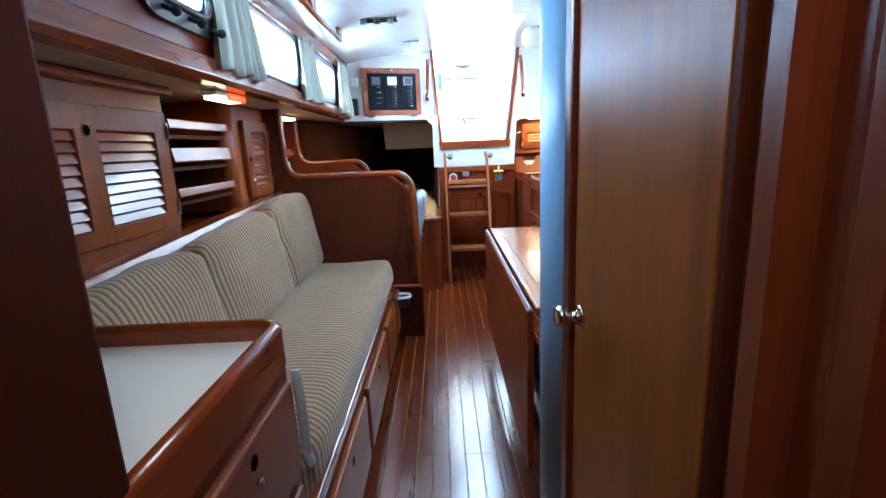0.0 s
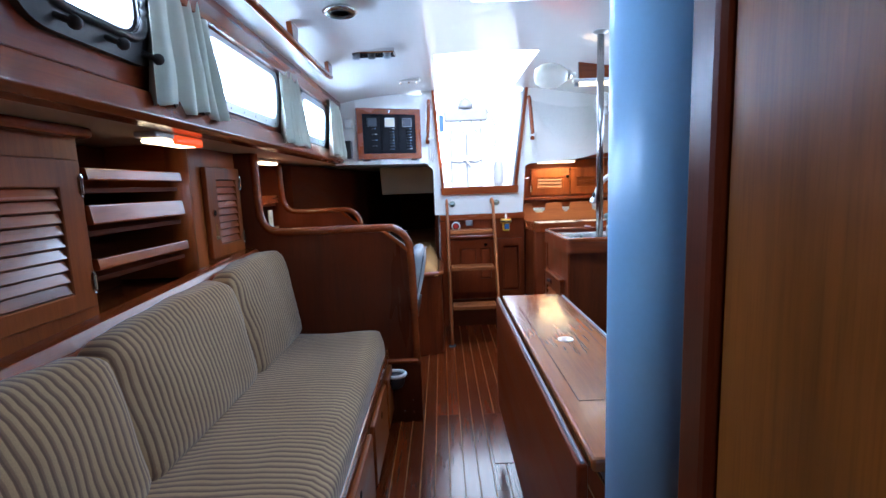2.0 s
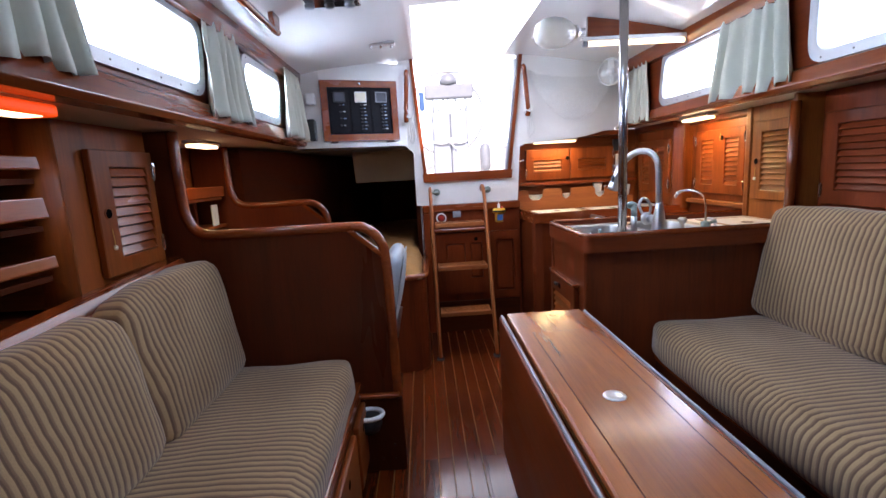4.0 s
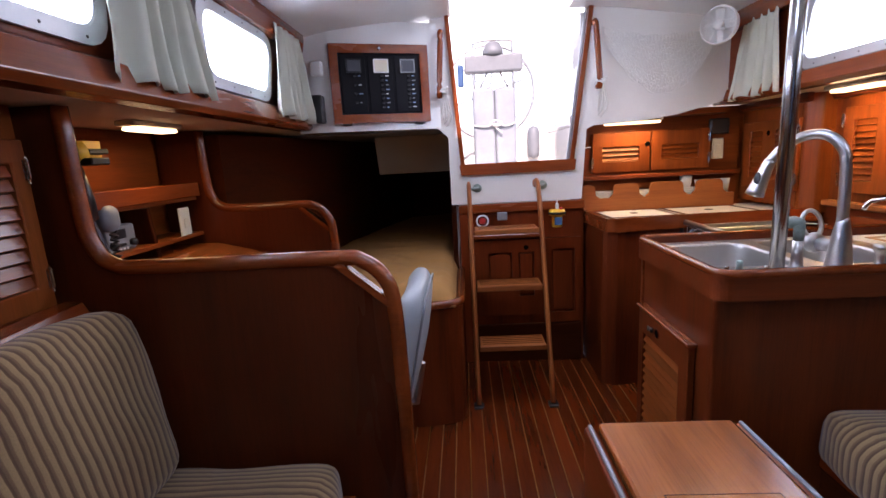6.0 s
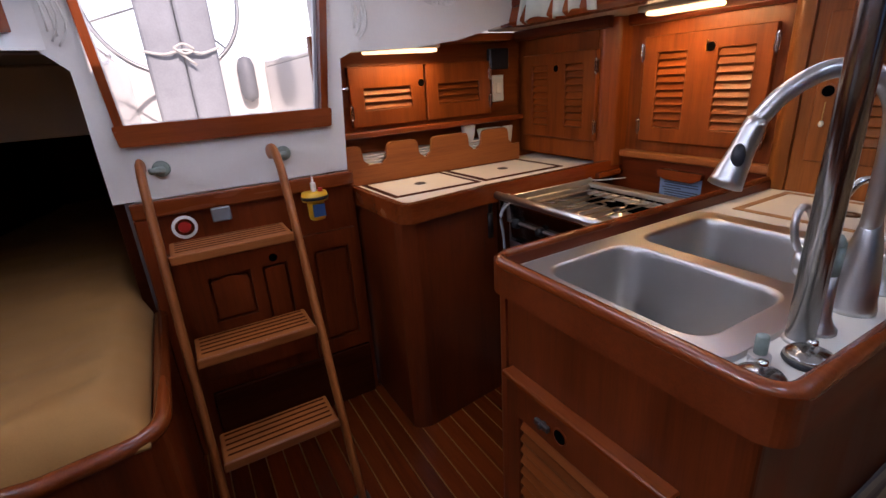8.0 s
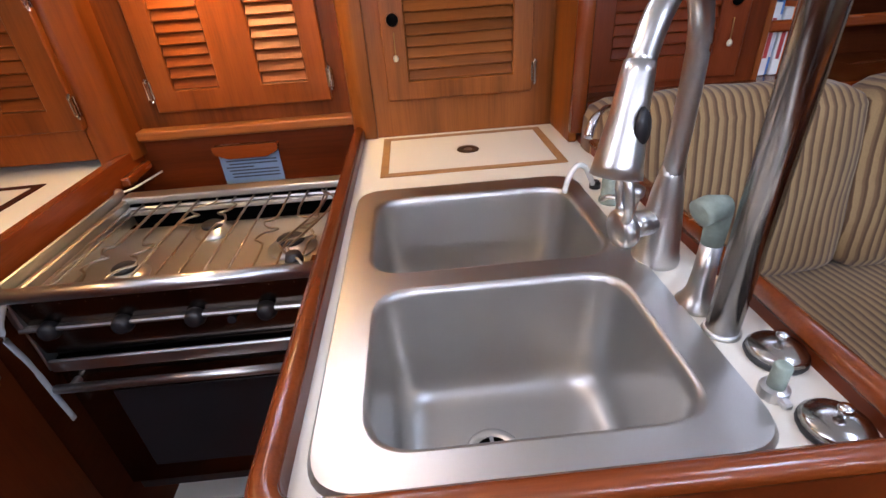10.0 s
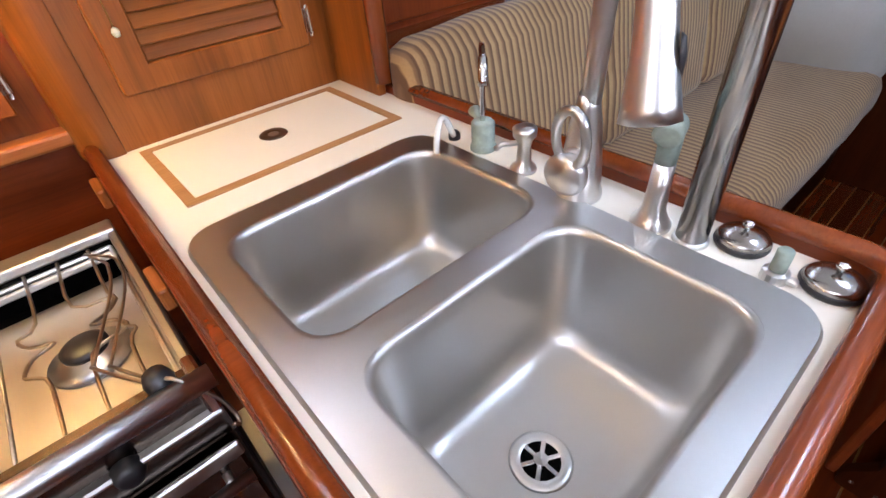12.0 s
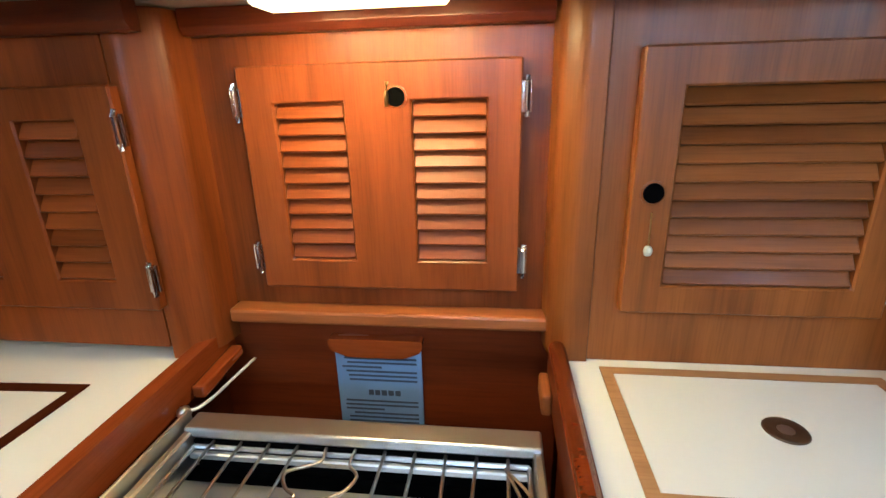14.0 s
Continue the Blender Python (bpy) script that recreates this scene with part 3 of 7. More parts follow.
# after bulkhead with the companionway
def companion_wall():
    """White moulding: a panel with a flared opening, cut away over the galley locker."""
    pts = [(-0.125, 0.985), (0.628, 0.985), (0.655, 1.375), (0.70, 1.395), (0.95, 1.402), (1.15, 1.425), (1.40, 1.485), (1.47, 1.50), (1.47, 1.90), (1.05, 1.965), (0.668, 2.025), (0.557, 1.195), (-0.040, 1.195), (-0.092, 2.025), (-0.20, 2.01), (-0.20, 1.44), (-0.125, 1.37)]
    return prism(pts, "y", 4.372, 4.42)


solid("wall_companionway", companion_wall(), TEXTURED, "white textured bulkhead round the companionway", "wall", S)
_cw = thing("trim_companionway", (0.26, 4.36, 1.17), "varnished teak frame round the companionway opening", "trim", kind=S)
part("sill", prism(rounded([(-0.062, 1.152), (0.584, 1.152), (0.592, 1.215), (-0.070, 1.215)], 0.008, 2), "y", 4.345, 4.44), TRIM["x"], _cw)
part("jamb", prism([(-0.062, 1.215), (-0.038, 1.215), (-0.094, 2.04), (-0.118, 2.04)], "y", 4.352, 4.44), TRIM["z"], _cw)
part("jamb", prism([(0.557, 1.215), (0.582, 1.215), (0.690, 2.04), (0.665, 2.04)], "y", 4.352, 4.44), TRIM["z"], _cw)
part("slide_channel", prism([(0.546, 1.215), (0.556, 1.215), (0.664, 2.04), (0.654, 2.04)], "y", 4.39, 4.41), ALU, _cw, "grey metal slide for the washboards")
solid("wall_galley_aft", bx(0.62, 1.93, 4.60, 4.64, 0, 1.47, 0), TEAK["x"], "varnished wooden bulkhead behind the galley", "wall", S)
solid("wall_galley_cheek", bx(0.628, 0.648, 4.42, 4.60, 0, 1.42, 0.003), TEAK["z"], "varnished wooden cheek beside the plate rack", "wall", S)
solid("ceiling_galley_shelf", bx(0.648, 1.45, 4.42, 4.60, 1.425, 1.45, 0), TEAK["x"], "wooden overhead of the galley recess", "ceiling", S)
solid("wall_companionway_side", bx(0.63, 0.66, 4.42, 4.60, 1.44, 2.0, 0), GELCOAT, "white cockpit moulding", "wall", S)

# quarter berth tunnel under the cockpit, its shade put into dark wall colours
solid("wall_berth_inner", bx(-0.13, -0.10, 4.42, 6.5, 0, 1.42, 0), DARK["y"], "panel beside the quarter berth, tunnel shade in its dark colour", "wall", S)
solid("wall_berth_hull", prism([(-1.40, 3.70), (-1.12, 3.70), (-0.995, 4.41), (-0.855, 5.355), (-0.60, 6.30), (-0.60, 6.499), (-1.40, 6.499)], "z", 0.55, 1.418), DARK["y"], "curved hull side along the quarter berth, tunnel shade in its dark colour", "wall", S)
solid("wall_berth_end", bx(-1.40, -0.10, 6.5, 6.55, 0, 1.5, 0), DARK["x"], "end of the quarter berth, tunnel shade in its dark colour", "wall", S)
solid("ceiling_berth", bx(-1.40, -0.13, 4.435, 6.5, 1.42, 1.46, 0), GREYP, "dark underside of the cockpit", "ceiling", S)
# ---- things: floor pieces are at the end of the file ----
def louvre_door(parent, origin, u, out, w, h, panels, slats, hole=None, hinges=(), pull=None, t=0.022, mat=TEAK, name="door", gloss=None):
    """A framed door with angled slats. Local x across, z up, y outwards. panels: (x0, x1, z0, z1)."""
    M = basis(origin, u, out)
    face = wall_with_holes("y", 0, t, 0, w, 0, h, panels)
    sharp = [e for e in face.edges if len(e.link_faces) == 2 and e.calc_face_angle(0) > 1.0]
    bmesh.ops.bevel(face, geom=sharp, offset=0.003, segments=1, profile=0.5, affect="EDGES", clamp_overlap=True)
    door = part(name, moved(face, M), mat["z"], parent)
    for x0, x1, z0, z1 in panels:
        n = slats
        pitch = (z1 - z0) / n
        tilt = radians(22) if gloss is TRIM else math.asin(min(0.50, t * 1.15 / (1.2 * pitch)))
        cover = 0.47 if gloss is TRIM else 0.51
        sb = bx(0, x1 - x0 - 0.001, -0.0032, 0.0032, -pitch * cover, pitch * cover, 0.0014)
        me = bpy.data.meshes.new("slat")
        moved(sb, Matrix.Rotation(tilt, 4, "X"))
        sb.to_mesh(me)
        sb.free()
        me.materials.append((gloss or mat)["x"])
        for i in range(n):
            piece("slat", me, door, M @ Matrix.Translation((x0 + 0.0005, t * 0.5, z0 + (i + 0.5) * pitch)))
        # Dark sheet behind the slats, standing in for the shade inside the locker
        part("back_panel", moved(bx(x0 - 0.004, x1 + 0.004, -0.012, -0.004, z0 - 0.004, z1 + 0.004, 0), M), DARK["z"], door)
    if hole:
        x, z = hole
        ring = lathe([(0.0185, -0.001), (0.0185, 0.002), (0.0155, 0.003), (0.015, -0.001)], (0, 0, 0), 18, facing((0, 1, 0)))
        part("finger_hole", moved(lathe([(0, 0.0022), (0.0150, 0.0022), (0.0150, 0)], (x, t, z), 18, facing((0, 1, 0))), M), HOLE, door, "black disc for the dark of the finger hole")
        part("hole_ring", moved(ring, M @ Matrix.Translation((x, t, z))), mat["z"], door)
    for x, z in hinges:
        part("hinge", moved(join(bx(x - 0.001, x + 0.007, t - 0.001, t + 0.003, z - 0.024, z + 0.024, 0.0012), bx(x - 0.010, x - 0.005, t - 0.006, t + 0.001, z - 0.024, z + 0.024, 0.0012), tube([(x - 0.003, t + 0.003, z - 0.030), (x - 0.003, t + 0.006, z - 0.020), (x - 0.003, t + 0.006, z + 0.020), (x - 0.003, t + 0.003, z + 0.030)], 0.0042, 8)), M), CHROME, door, "chrome hinge")
    if pull:
        x, z = pull
        cord = tube([(x, t + 0.004, z), (x, t + 0.006, z - 0.03), (x, t + 0.006, z - 0.05)], 0.0012, 6)
        part("pull_cord", moved(cord, M), BRASS, door)
        part("bead", moved(lathe([(0, 0.009), (0.005, 0.006), (0.007, 0), (0.005, -0.007), (0, -0.009)], (x, t + 0.006, z - 0.058), 10), M), CREAM, door, "small pink bead")
    return door


# --- saloon, port side ---
_y0, _y1 = 0.775, 2.695
settee = thing("settee", (-0.7, 1.7, 0), "built-in varnished teak settee base with drawers", "settee")
part("front_panel", bx(-0.40, -0.375, _y0, _y1, 0.05, 0.365, 0.003), TEAK["y"], settee)
part("top_board", bx(-1.05, -0.402, _y0, _y1, 0.34, 0.362, 0.003), TEAK["y"], settee)
part("rail", bx(-0.404, -0.366, _y0, _y1, 0.366, 0.405, 0.006, 2), TRIM["y"], settee)
part("toe_board", bx(-0.44, -0.42, _y0, _y1, 0, 0.052, 0.002), DARK["y"], settee)
for _a, _b in ((0.83, 1.38), (1.43, 1.98), (2.03, 2.42), (2.46, 2.66)):
    _d = part("drawer_front", bx(-0.374, -0.352, _a, _b, 0.085, 0.335, 0.007, 2), TEAK["y"], settee)
    part("finger_hole", lathe([(0, 0.001), (0.015, 0.001), (0.015, 0)], (-0.352, (_a + _b) / 2, 0.28), 14, facing((1, 0, 0))), HOLE, _d)


solid("seat_cushion", soft((-0.965, _y0 + 0.005, 0.363), (-0.378, _y1 - 0.005, 0.530), 0.058, 0.012, 16, 1, 0.008, lambda q: Vector((q.x, q.y, q.z - 0.012 * max(0.0, -0.50 - q.x) / 0.5))), STRIPES, "long beige and brown striped seat cushion on the settee", "cushion", smooth=True)


def back_cushion(y0, y1, top, seed):
    def slope(q):
        h = (q.z - 0.49) / 0.45
        back = max(0.0, min(1.0, (-0.772 - q.x) / 0.183))
        return Vector((q.x - (0.10 - 0.075 * back) * h, q.y, q.z + (0.05 * (q.y - 1.75) + 0.006 * math.sin((q.y - y0) / (y1 - y0) * math.pi)) * h))
    return solid("back_cushion", soft((-0.955, y0, 0.515), (-0.772, y1, top), 0.050, 0.018, 12, seed, 0.010, slope), STRIPES, "beige and brown striped back cushion leaning on the settee", "cushion", group="back cushions on the settee", smooth=True)


back_cushion(0.78, 1.432, 0.896, 3), back_cushion(1.424, 2.108, 0.896, 4), back_cushion(2.100, 2.685, 0.906, 5)

# lockers behind the settee
XL = -1.06
RISE = Matrix(((1, 0, 0, 0), (0, 1, 0, 0), (0, 0.05, 1, -0.127), (0, 0, 0, 1)))  # the ledge climbs towards the stern
solid("locker_shelf", moved(bx(-1.40, -0.985, 0.775, 2.70, 0.885, 0.915, 0.006, 2), RISE), TRIM["y"], "varnished teak ledge behind the back cushions", "shelf")
solid("ledge_strip", moved(prism(rounded([(-1.058, 0.9155), (-0.988, 0.9155), (-1.006, 0.949), (-1.058, 0.953)], [0, 0.002, 0.003, 0], 2), "y", 0.777, 2.70), RISE), TRIM["y"], "varnished teak strip along the ledge behind the cushions", "trim")
locker = thing("locker", (XL, 1.2, 0.850), "teak side locker with two louvred doors", "locker")
_ld0, _ld1 = 0.845, 1.660
part("face_frame", wall_with_holes("x", XL - 0.04, XL - 0.020, 0.775, 1.690, 0.830, 1.425, [(_ld0 + 0.02, _ld1 - 0.02, 0.955, 1.335)]), TEAK["z"], locker)
part("side_panel", bx(-1.38, XL - 0.040, 1.672, 1.690, 0.875, 1.425, 0), TEAK["x"], locker)
part("crown", bx(XL - 0.03, XL + 0.03, 0.775, 1.695, 1.405, 1.434, 0.01, 3), TRIM["y"], locker)
louvre_door(locker, (XL - 0.018, _ld0, 0.935), (0, 1, 0), (1, 0, 0), _ld1 - _ld0, 0.410, [(0.09, 0.365, 0.05, 0.335), (0.455, 0.735, 0.05, 0.335)], 9, (0.41, 0.335), [(_ld1 - _ld0 - 0.004, 0.07), (_ld1 - _ld0 - 0.004, 0.34)], gloss=TRIM)

shelf_unit = thing("shelf_unit", (XL, 1.93, 0.915), "open teak bookshelf with three fiddle rails, inner shade put into dark boards", "shelf")
for _z0, _z1 in ((1.290, 1.327), (1.163, 1.220), (1.030, 1.064)):
    _tl = 0.15 * (_z1 - _z0)
    part("fiddle_rail", prism(rounded([(XL - 0.02, _z0), (XL, _z0), (XL - _tl, _z1), (XL - 0.02 - _tl, _z1)], 0.005, 3), "y", 1.692, 2.175), TRIM["y"], shelf_unit)
# Boards and back in dark wood hold the inner shade of the shelf
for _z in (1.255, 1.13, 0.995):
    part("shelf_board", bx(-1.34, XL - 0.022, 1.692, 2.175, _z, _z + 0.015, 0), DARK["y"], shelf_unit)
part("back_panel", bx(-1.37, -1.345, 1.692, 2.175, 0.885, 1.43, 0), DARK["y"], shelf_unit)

locker2 = thing("locker", (XL, 2.5, 0.915), "teak side locker with rounded corner and a narrow louvred door", "locker")
part("corner_post", tube([(XL - 0.05, 2.225, 0.916), (XL - 0.05, 2.225, 1.433)], 0.048, 18), TEAK["z"], locker2, smooth=True)
part("face_frame", wall_with_holes("x", XL - 0.045, XL - 0.024, 2.225, 2.70, 0.916, 1.433, [(2.39, 2.67, 0.98, 1.33)]), TEAK["z"], locker2)
part("side_panel", bx(-1.38, XL - 0.06, 2.178, 2.195, 0.916, 1.433, 0), TEAK["x"], locker2)
louvre_door(locker2, (XL - 0.022, 2.365, 0.955), (0, 1, 0), (1, 0, 0), 0.325, 0.40, [(0.085, 0.285, 0.055, 0.345)], 9, (0.042, 0.20), [(0.322, 0.07), (0.322, 0.33)], (0.042, 0.15), gloss=TRIM)


def tube_lamp(label, place, length, along, glow, cover=None, shade=WHITE):
    """A small fluorescent fitting hanging under the deck."""
    x, y, z = place
    f = thing("tube_lamp", (x, y, z), label, "lamp")
    dx, dy = (length / 2, 0.035) if along == "x" else (0.035, length / 2)
    part("housing", bx(x - dx, x + dx, y - dy, y + dy, z - 0.018, z, 0.004), shade, f)
    part("diffuser", bx(x - dx * 0.94, x + dx * 0.94, y - dy * 0.8, y + dy * 0.8, z - 0.032, z - 0.018, 0.005), glow, f, "lit diffuser")
    if cover:
        part("cover", bx(x - dx * 1.12, x + dx * 1.12, y - dy * 0.30, y + dy * 1.05, z - 0.030, z - 0.001, 0.008, 2), cover, f, "orange cover")
    return f


tube_lamp("lit tube lamp with an orange cover under the side deck", (-0.95, 1.93, 1.434), 0.27, "y", TUBE_GLOW, AMBER_GLOW)
tube_lamp("lit tube lamp over the chart desk", (-1.12, 3.25, 1.434), 0.26, "y", TUBE_GLOW)

# white-topped cabinet by the doorway
cab = thing("cabinet", (-0.7, 0.55, 0), "teak cabinet with a cream top and raised fiddle", "cabinet")
part("side", bx(-0.41, -0.388, 0.275, 0.768, 0.05, 0.80, 0.003), TEAK["y"], cab)
part("end", bx(-1.38, -0.412, 0.746, 0.768, 0.0, 0.80, 0.003), TEAK["x"], cab)
part("top", bx(-1.38, -0.41, 0.275, 0.765, 0.80, 0.822, 0.002), LAMINATE, cab, "cream laminate top")
part("fiddle", prism(rounded([(-1.38, 0.778), (-0.376, 0.778), (-0.376, 0.272)], [0, 0.05, 0], 8) + rounded([(-0.404, 0.272), (-0.404, 0.750), (-1.38, 0.750)], [0, 0.03, 0], 8), "z", 0.775, 0.850), TRIM["y"], cab)
part("fiddle_cap", tube([(x, y, 0.848) for x, y in rounded([(-1.38, 0.764), (-0.390, 0.764), (-0.390, 0.272)], [0, 0.042, 0], 8)], 0.0142, 10), TRIM["y"], cab, smooth=True)
for _z0, _z1 in ((0.545, 0.745), (0.30, 0.51), (0.09, 0.27)):
    _d = part("drawer", bx(-0.389, -0.366, 0.30, 0.735, _z0, _z1, 0.008, 2), TEAK["y"], cab)
    part("knob", lathe([(0, 0.012), (0.007, 0.010), (0.008, 0.006), (0.004, 0)], (-0.366, 0.53, _z1 - 0.07), 12, facing((1, 0, 0))), CHROME, _d, smooth=True)
    part("finger_hole", lathe([(0, 0.001), (0.013, 0.001), (0.013, 0)], (-0.366, 0.53, _z1 - 0.035), 12, facing((1, 0, 0))), HOLE, _d)
solid("strap", tube(curve([(-0.375, 0.782, 0.74), (-0.372, 0.785, 0.62), (-0.374, 0.79, 0.54), (-0.368, 0.80, 0.50)]), 0.011, 8, squash=0.5), CANVAS, "grey webbing strap hanging beside the settee", "strap", smooth=True)

# mast and head door
solid("mast", prism([(0.312 + 0.121 * math.cos(a), 1.045 + 0.122 * math.sin(a)) for a in np.linspace(0, 2 * math.pi, 48, endpoint=False)], "z", -0.014, 2.03), MASTPAINT, "pale blue-grey painted oval mast standing through the cabin, blue daylight in its colour", "mast", smooth=True)
door = thing("door_1", (0.21, 0.55, 0), "closed varnished teak door to the head", "door", kind=S)
part("door_leaf", bx(0.207, 0.232, 0.318, 0.792, 0.03, 1.93, 0.003), DOOR["z"], door)
part("edge_strip", bx(0.2055, 0.230, 0.300, 0.315, 0.03, 1.93, 0.002), DARK["z"], door)
part("knob", join(lathe([(0.024, 0), (0.024, 0.004), (0.020, 0.008), (0.009, 0.010), (0.009, 0.026), (0.016, 0.030), (0.022, 0.036), (0.022, 0.044), (0.016, 0.050), (0, 0.051)], (0.207, 0.748, 0.846), 24, facing((-1, 0, 0)))), CHROME, door, "chrome door knob", True)

# drop-leaf table
table = thing("drop_leaf_table", (0.33, 1.85, 0), "varnished teak saloon table with folded leaves", "table")
TZ = 0.710
part("tabletop", bx(0.205, 0.475, 1.178, 2.515, TZ - 0.030, TZ, 0.008, 2), TABLE, table)
part("inlay_groove", ring_frame(rect(0.250, 0.432, 1.418, 2.300, 0.002), rect(0.252, 0.430, 1.420, 2.298, 0.002), "z", TZ + 0.0002, TZ + 0.0008), DARK["y"], table)
part("lid", prism(rect(0.2525, 0.4295, 1.4205, 2.2975, 0.002), "z", TZ - 0.004, TZ + 0.0010), TABLE, table)
for _s, _x in ((-1, 0.188), (1, 0.490)):
    part("leaf", bx(_x - 0.011, _x + 0.011, 1.178, 2.515, 0.17, TZ - 0.010, 0.006, 2), CABIN["y"], table)
    part("hinge_strip", bx(_x - 0.004, _x + 0.004, 1.180, 2.513, TZ - 0.011, TZ - 0.004, 0.002), GREYP, table)
for _y in (1.28, 2.38):
    _lg = part("leg", prism(rounded([(0.235, 0), (0.455, 0), (0.450, 0.05), (0.405, 0.12), (0.400, 0.60), (0.44, TZ - 0.032), (0.25, TZ - 0.032), (0.285, 0.60), (0.280, 0.12), (0.240, 0.05)], 0.02, 3), "y", _y - 0.016, _y + 0.016), DARK["z"], table)
    for _x in (0.262, 0.305, 0.375, 0.425):
        part("bolt", lathe([(0, 0.003), (0.005, 0.002), (0.006, 0)], (_x, _y + 0.016, 0.035), 8, facing((0, 1, 0))), CHROME, _lg)
part("stretcher", bx(0.32, 0.36, 1.297, 2.363, 0.10, 0.18, 0.004), DARK["y"], table)
part("ring_pull", join(lathe([(0, 0.0005), (0.013, 0.0005), (0.015, 0.002), (0.024, 0.0025), (0.026, 0)], (0.335, 1.86, TZ + 0.001), 24)), STEEL, table, "round steel lift ring", True)

# --- bulkheads round the chart desk ---
def nav_partition(y0, y1, xs, top, x_end, hull, label):
    """A partition whose varnished rail drops from the deck, runs level and turns down to the floor."""
    p = thing("partition", ((x_end + hull) / 2, (y0 + y1) / 2, 0), label, "partition")
    ym = (y0 + y1) / 2
    cut = 0.11
    pts = [(hull, 0.0), (x_end + 0.012, 0.0), (x_end - 0.008, top - cut - 0.02), (x_end - cut - 0.015, top - 0.024), (xs + 0.06, top - 0.014), (xs + 0.015, top + 0.035), (xs, top + 0.10), (xs - 0.01, 1.433), (hull, 1.433)]
    part("panel", prism(pts, "y", ym - 0.010, ym + 0.010), PANEL["z"], p)
    rail = curve([(xs - 0.005, ym, 1.43), (xs, ym, top + 0.13), (xs + 0.012, ym, top + 0.05), (xs + 0.055, ym, top - 0.002), (xs + 0.16, ym, top - 0.014), (x_end - 0.15, ym, top - 0.012), (x_end - 0.07, ym, top - 0.022), (x_end - 0.018, ym, top - 0.07), (x_end, ym, top - 0.15), (x_end + 0.006, ym, top - 0.4), (x_end + 0.012, ym, 0.0)], 6)
    part("rail", tube(rail, 0.020, 12, up=(0, 1, 0)), TRIM["x"], p, smooth=True)
    part("brace", prism([(x_end - cut - 0.03, top - 0.030), (x_end - cut - 0.015, top - 0.020), (x_end - 0.004, top - cut - 0.015), (x_end - 0.012, top - cut - 0.030)], "y", ym - 0.016, ym + 0.016), TRIM["x"], p)
    return p


_np = nav_partition(2.715, 2.765, -0.995, 1.045, -0.235, -1.38, "dark varnished partition with a rounded handrail at the settee")
part("foot_cap", bx(-0.43, -0.205, 2.690, 2.713, 0.0, 0.324, 0.005), DARK["z"], _np)
part("foot_shelf", bx(-0.43, -0.215, 2.684, 2.714, 0.325, 0.345, 0.006), TRIM["x"], _np)
for _x, _z in ((-0.30, 0.375), (-0.25, 0.375), (-0.36, 0.07), (-0.30, 0.06), (-0.25, 0.055), (-0.25, 0.12)):
    part("bolt", lathe([(0, 0.003), (0.005, 0.002), (0.006, 0)], (_x, 2.690 if _z < 0.3 else 2.739, _z), 8, facing((0, -1, 0))), CHROME, _np)
nav_partition(3.645, 3.690, -1.185, 1.105, -0.640, -1.38, "dark varnished partition with a rounded handrail at the berth")
spk = thing("ash_bin", (-0.34, 2.64, 0.225), "small black bin with a white rim on the partition foot", "bin")
part("body", lathe([(0.040, 0), (0.050, 0.02), (0.053, 0.06), (0.050, 0.062), (0, 0.058)], (-0.338, 2.635, 0.225), 24), BLACK, spk, smooth=True)
part("rim", moved(tube([(-0.338 + 0.055 * math.cos(a), 2.635 + 0.045 * math.sin(a), 0.290) for a in np.linspace(0, 2 * math.pi, 24, endpoint=False)], 0.010, 8, True), Matrix()), WHITE, spk, "white rim", True)

desk = thing("chart_desk", (-1.0, 3.2, 0), "varnished teak chart desk with drawers", "desk")
part("desktop", prism([(-1.38, 0.925), (-1.16, 0.925), (-0.655, 0.795), (-0.655, 0.815), (-1.155, 0.945), (-1.38, 0.945)], "y", 2.768, 3.640), TABLE, desk, "sloping chart table lid")
part("lid_line", bx(-0.70, -0.697, 2.90, 3.54, 0.8245, 0.8262, 0), DARK["y"], desk)
part("fiddle", bx(-0.666, -0.642, 2.768, 3.640, 0.775, 0.830, 0.006, 2), TRIM["y"], desk)
part("front", bx(-0.69, -0.665, 2.768, 3.640, 0.05, 0.774, 0.002), TEAK["y"], desk)
for _z0, _z1 in ((0.635, 0.765), (0.40, 0.615), (0.12, 0.38)):
    for _a, _b in ((2.80, 3.18), (3.22, 3.60)):
        _d = part("drawer", bx(-0.666, -0.645, _a, _b, _z0, _z1, 0.006, 2), TEAK["y"], desk)
        part("finger_hole", lathe([(0, 0.001), (0.013, 0.001), (0.013, 0)], (-0.645, (_a + _b) / 2, _z1 - 0.05), 14, facing((1, 0, 0))), HOLE, _d)

seat = thing("navigator_seat", (-0.27, 3.1, 0), "grey vinyl swivel seat at the chart desk", "chair")


def seat_lean(q):
    h = (q.z - 0.55) / 0.33
    return Vector((q.x + 0.07 * h - 0.10 * max(0, h) * ((q.y - 3.07) / 0.3) ** 2 * 0.4, q.y, q.z))


part("backrest", soft((-0.312, 2.87, 0.530), (-0.232, 3.27, 0.880), 0.038, 0.012, 10, 9, 0.002, seat_lean), VINYL, seat, smooth=True)
part("seat_pad", soft((-0.62, 2.90, 0.46), (-0.28, 3.25, 0.54), 0.03, 0.012, 8, 8, 0.002), VINYL, seat, smooth=True)
part("piping", tube([(-0.239 + 0.07 * ((z - 0.55) / 0.33), y, z) for y, z in rect(2.885, 3.255, 0.545, 0.867, 0.06, 6)], 0.004, 6, True), GREYP, seat, smooth=True)
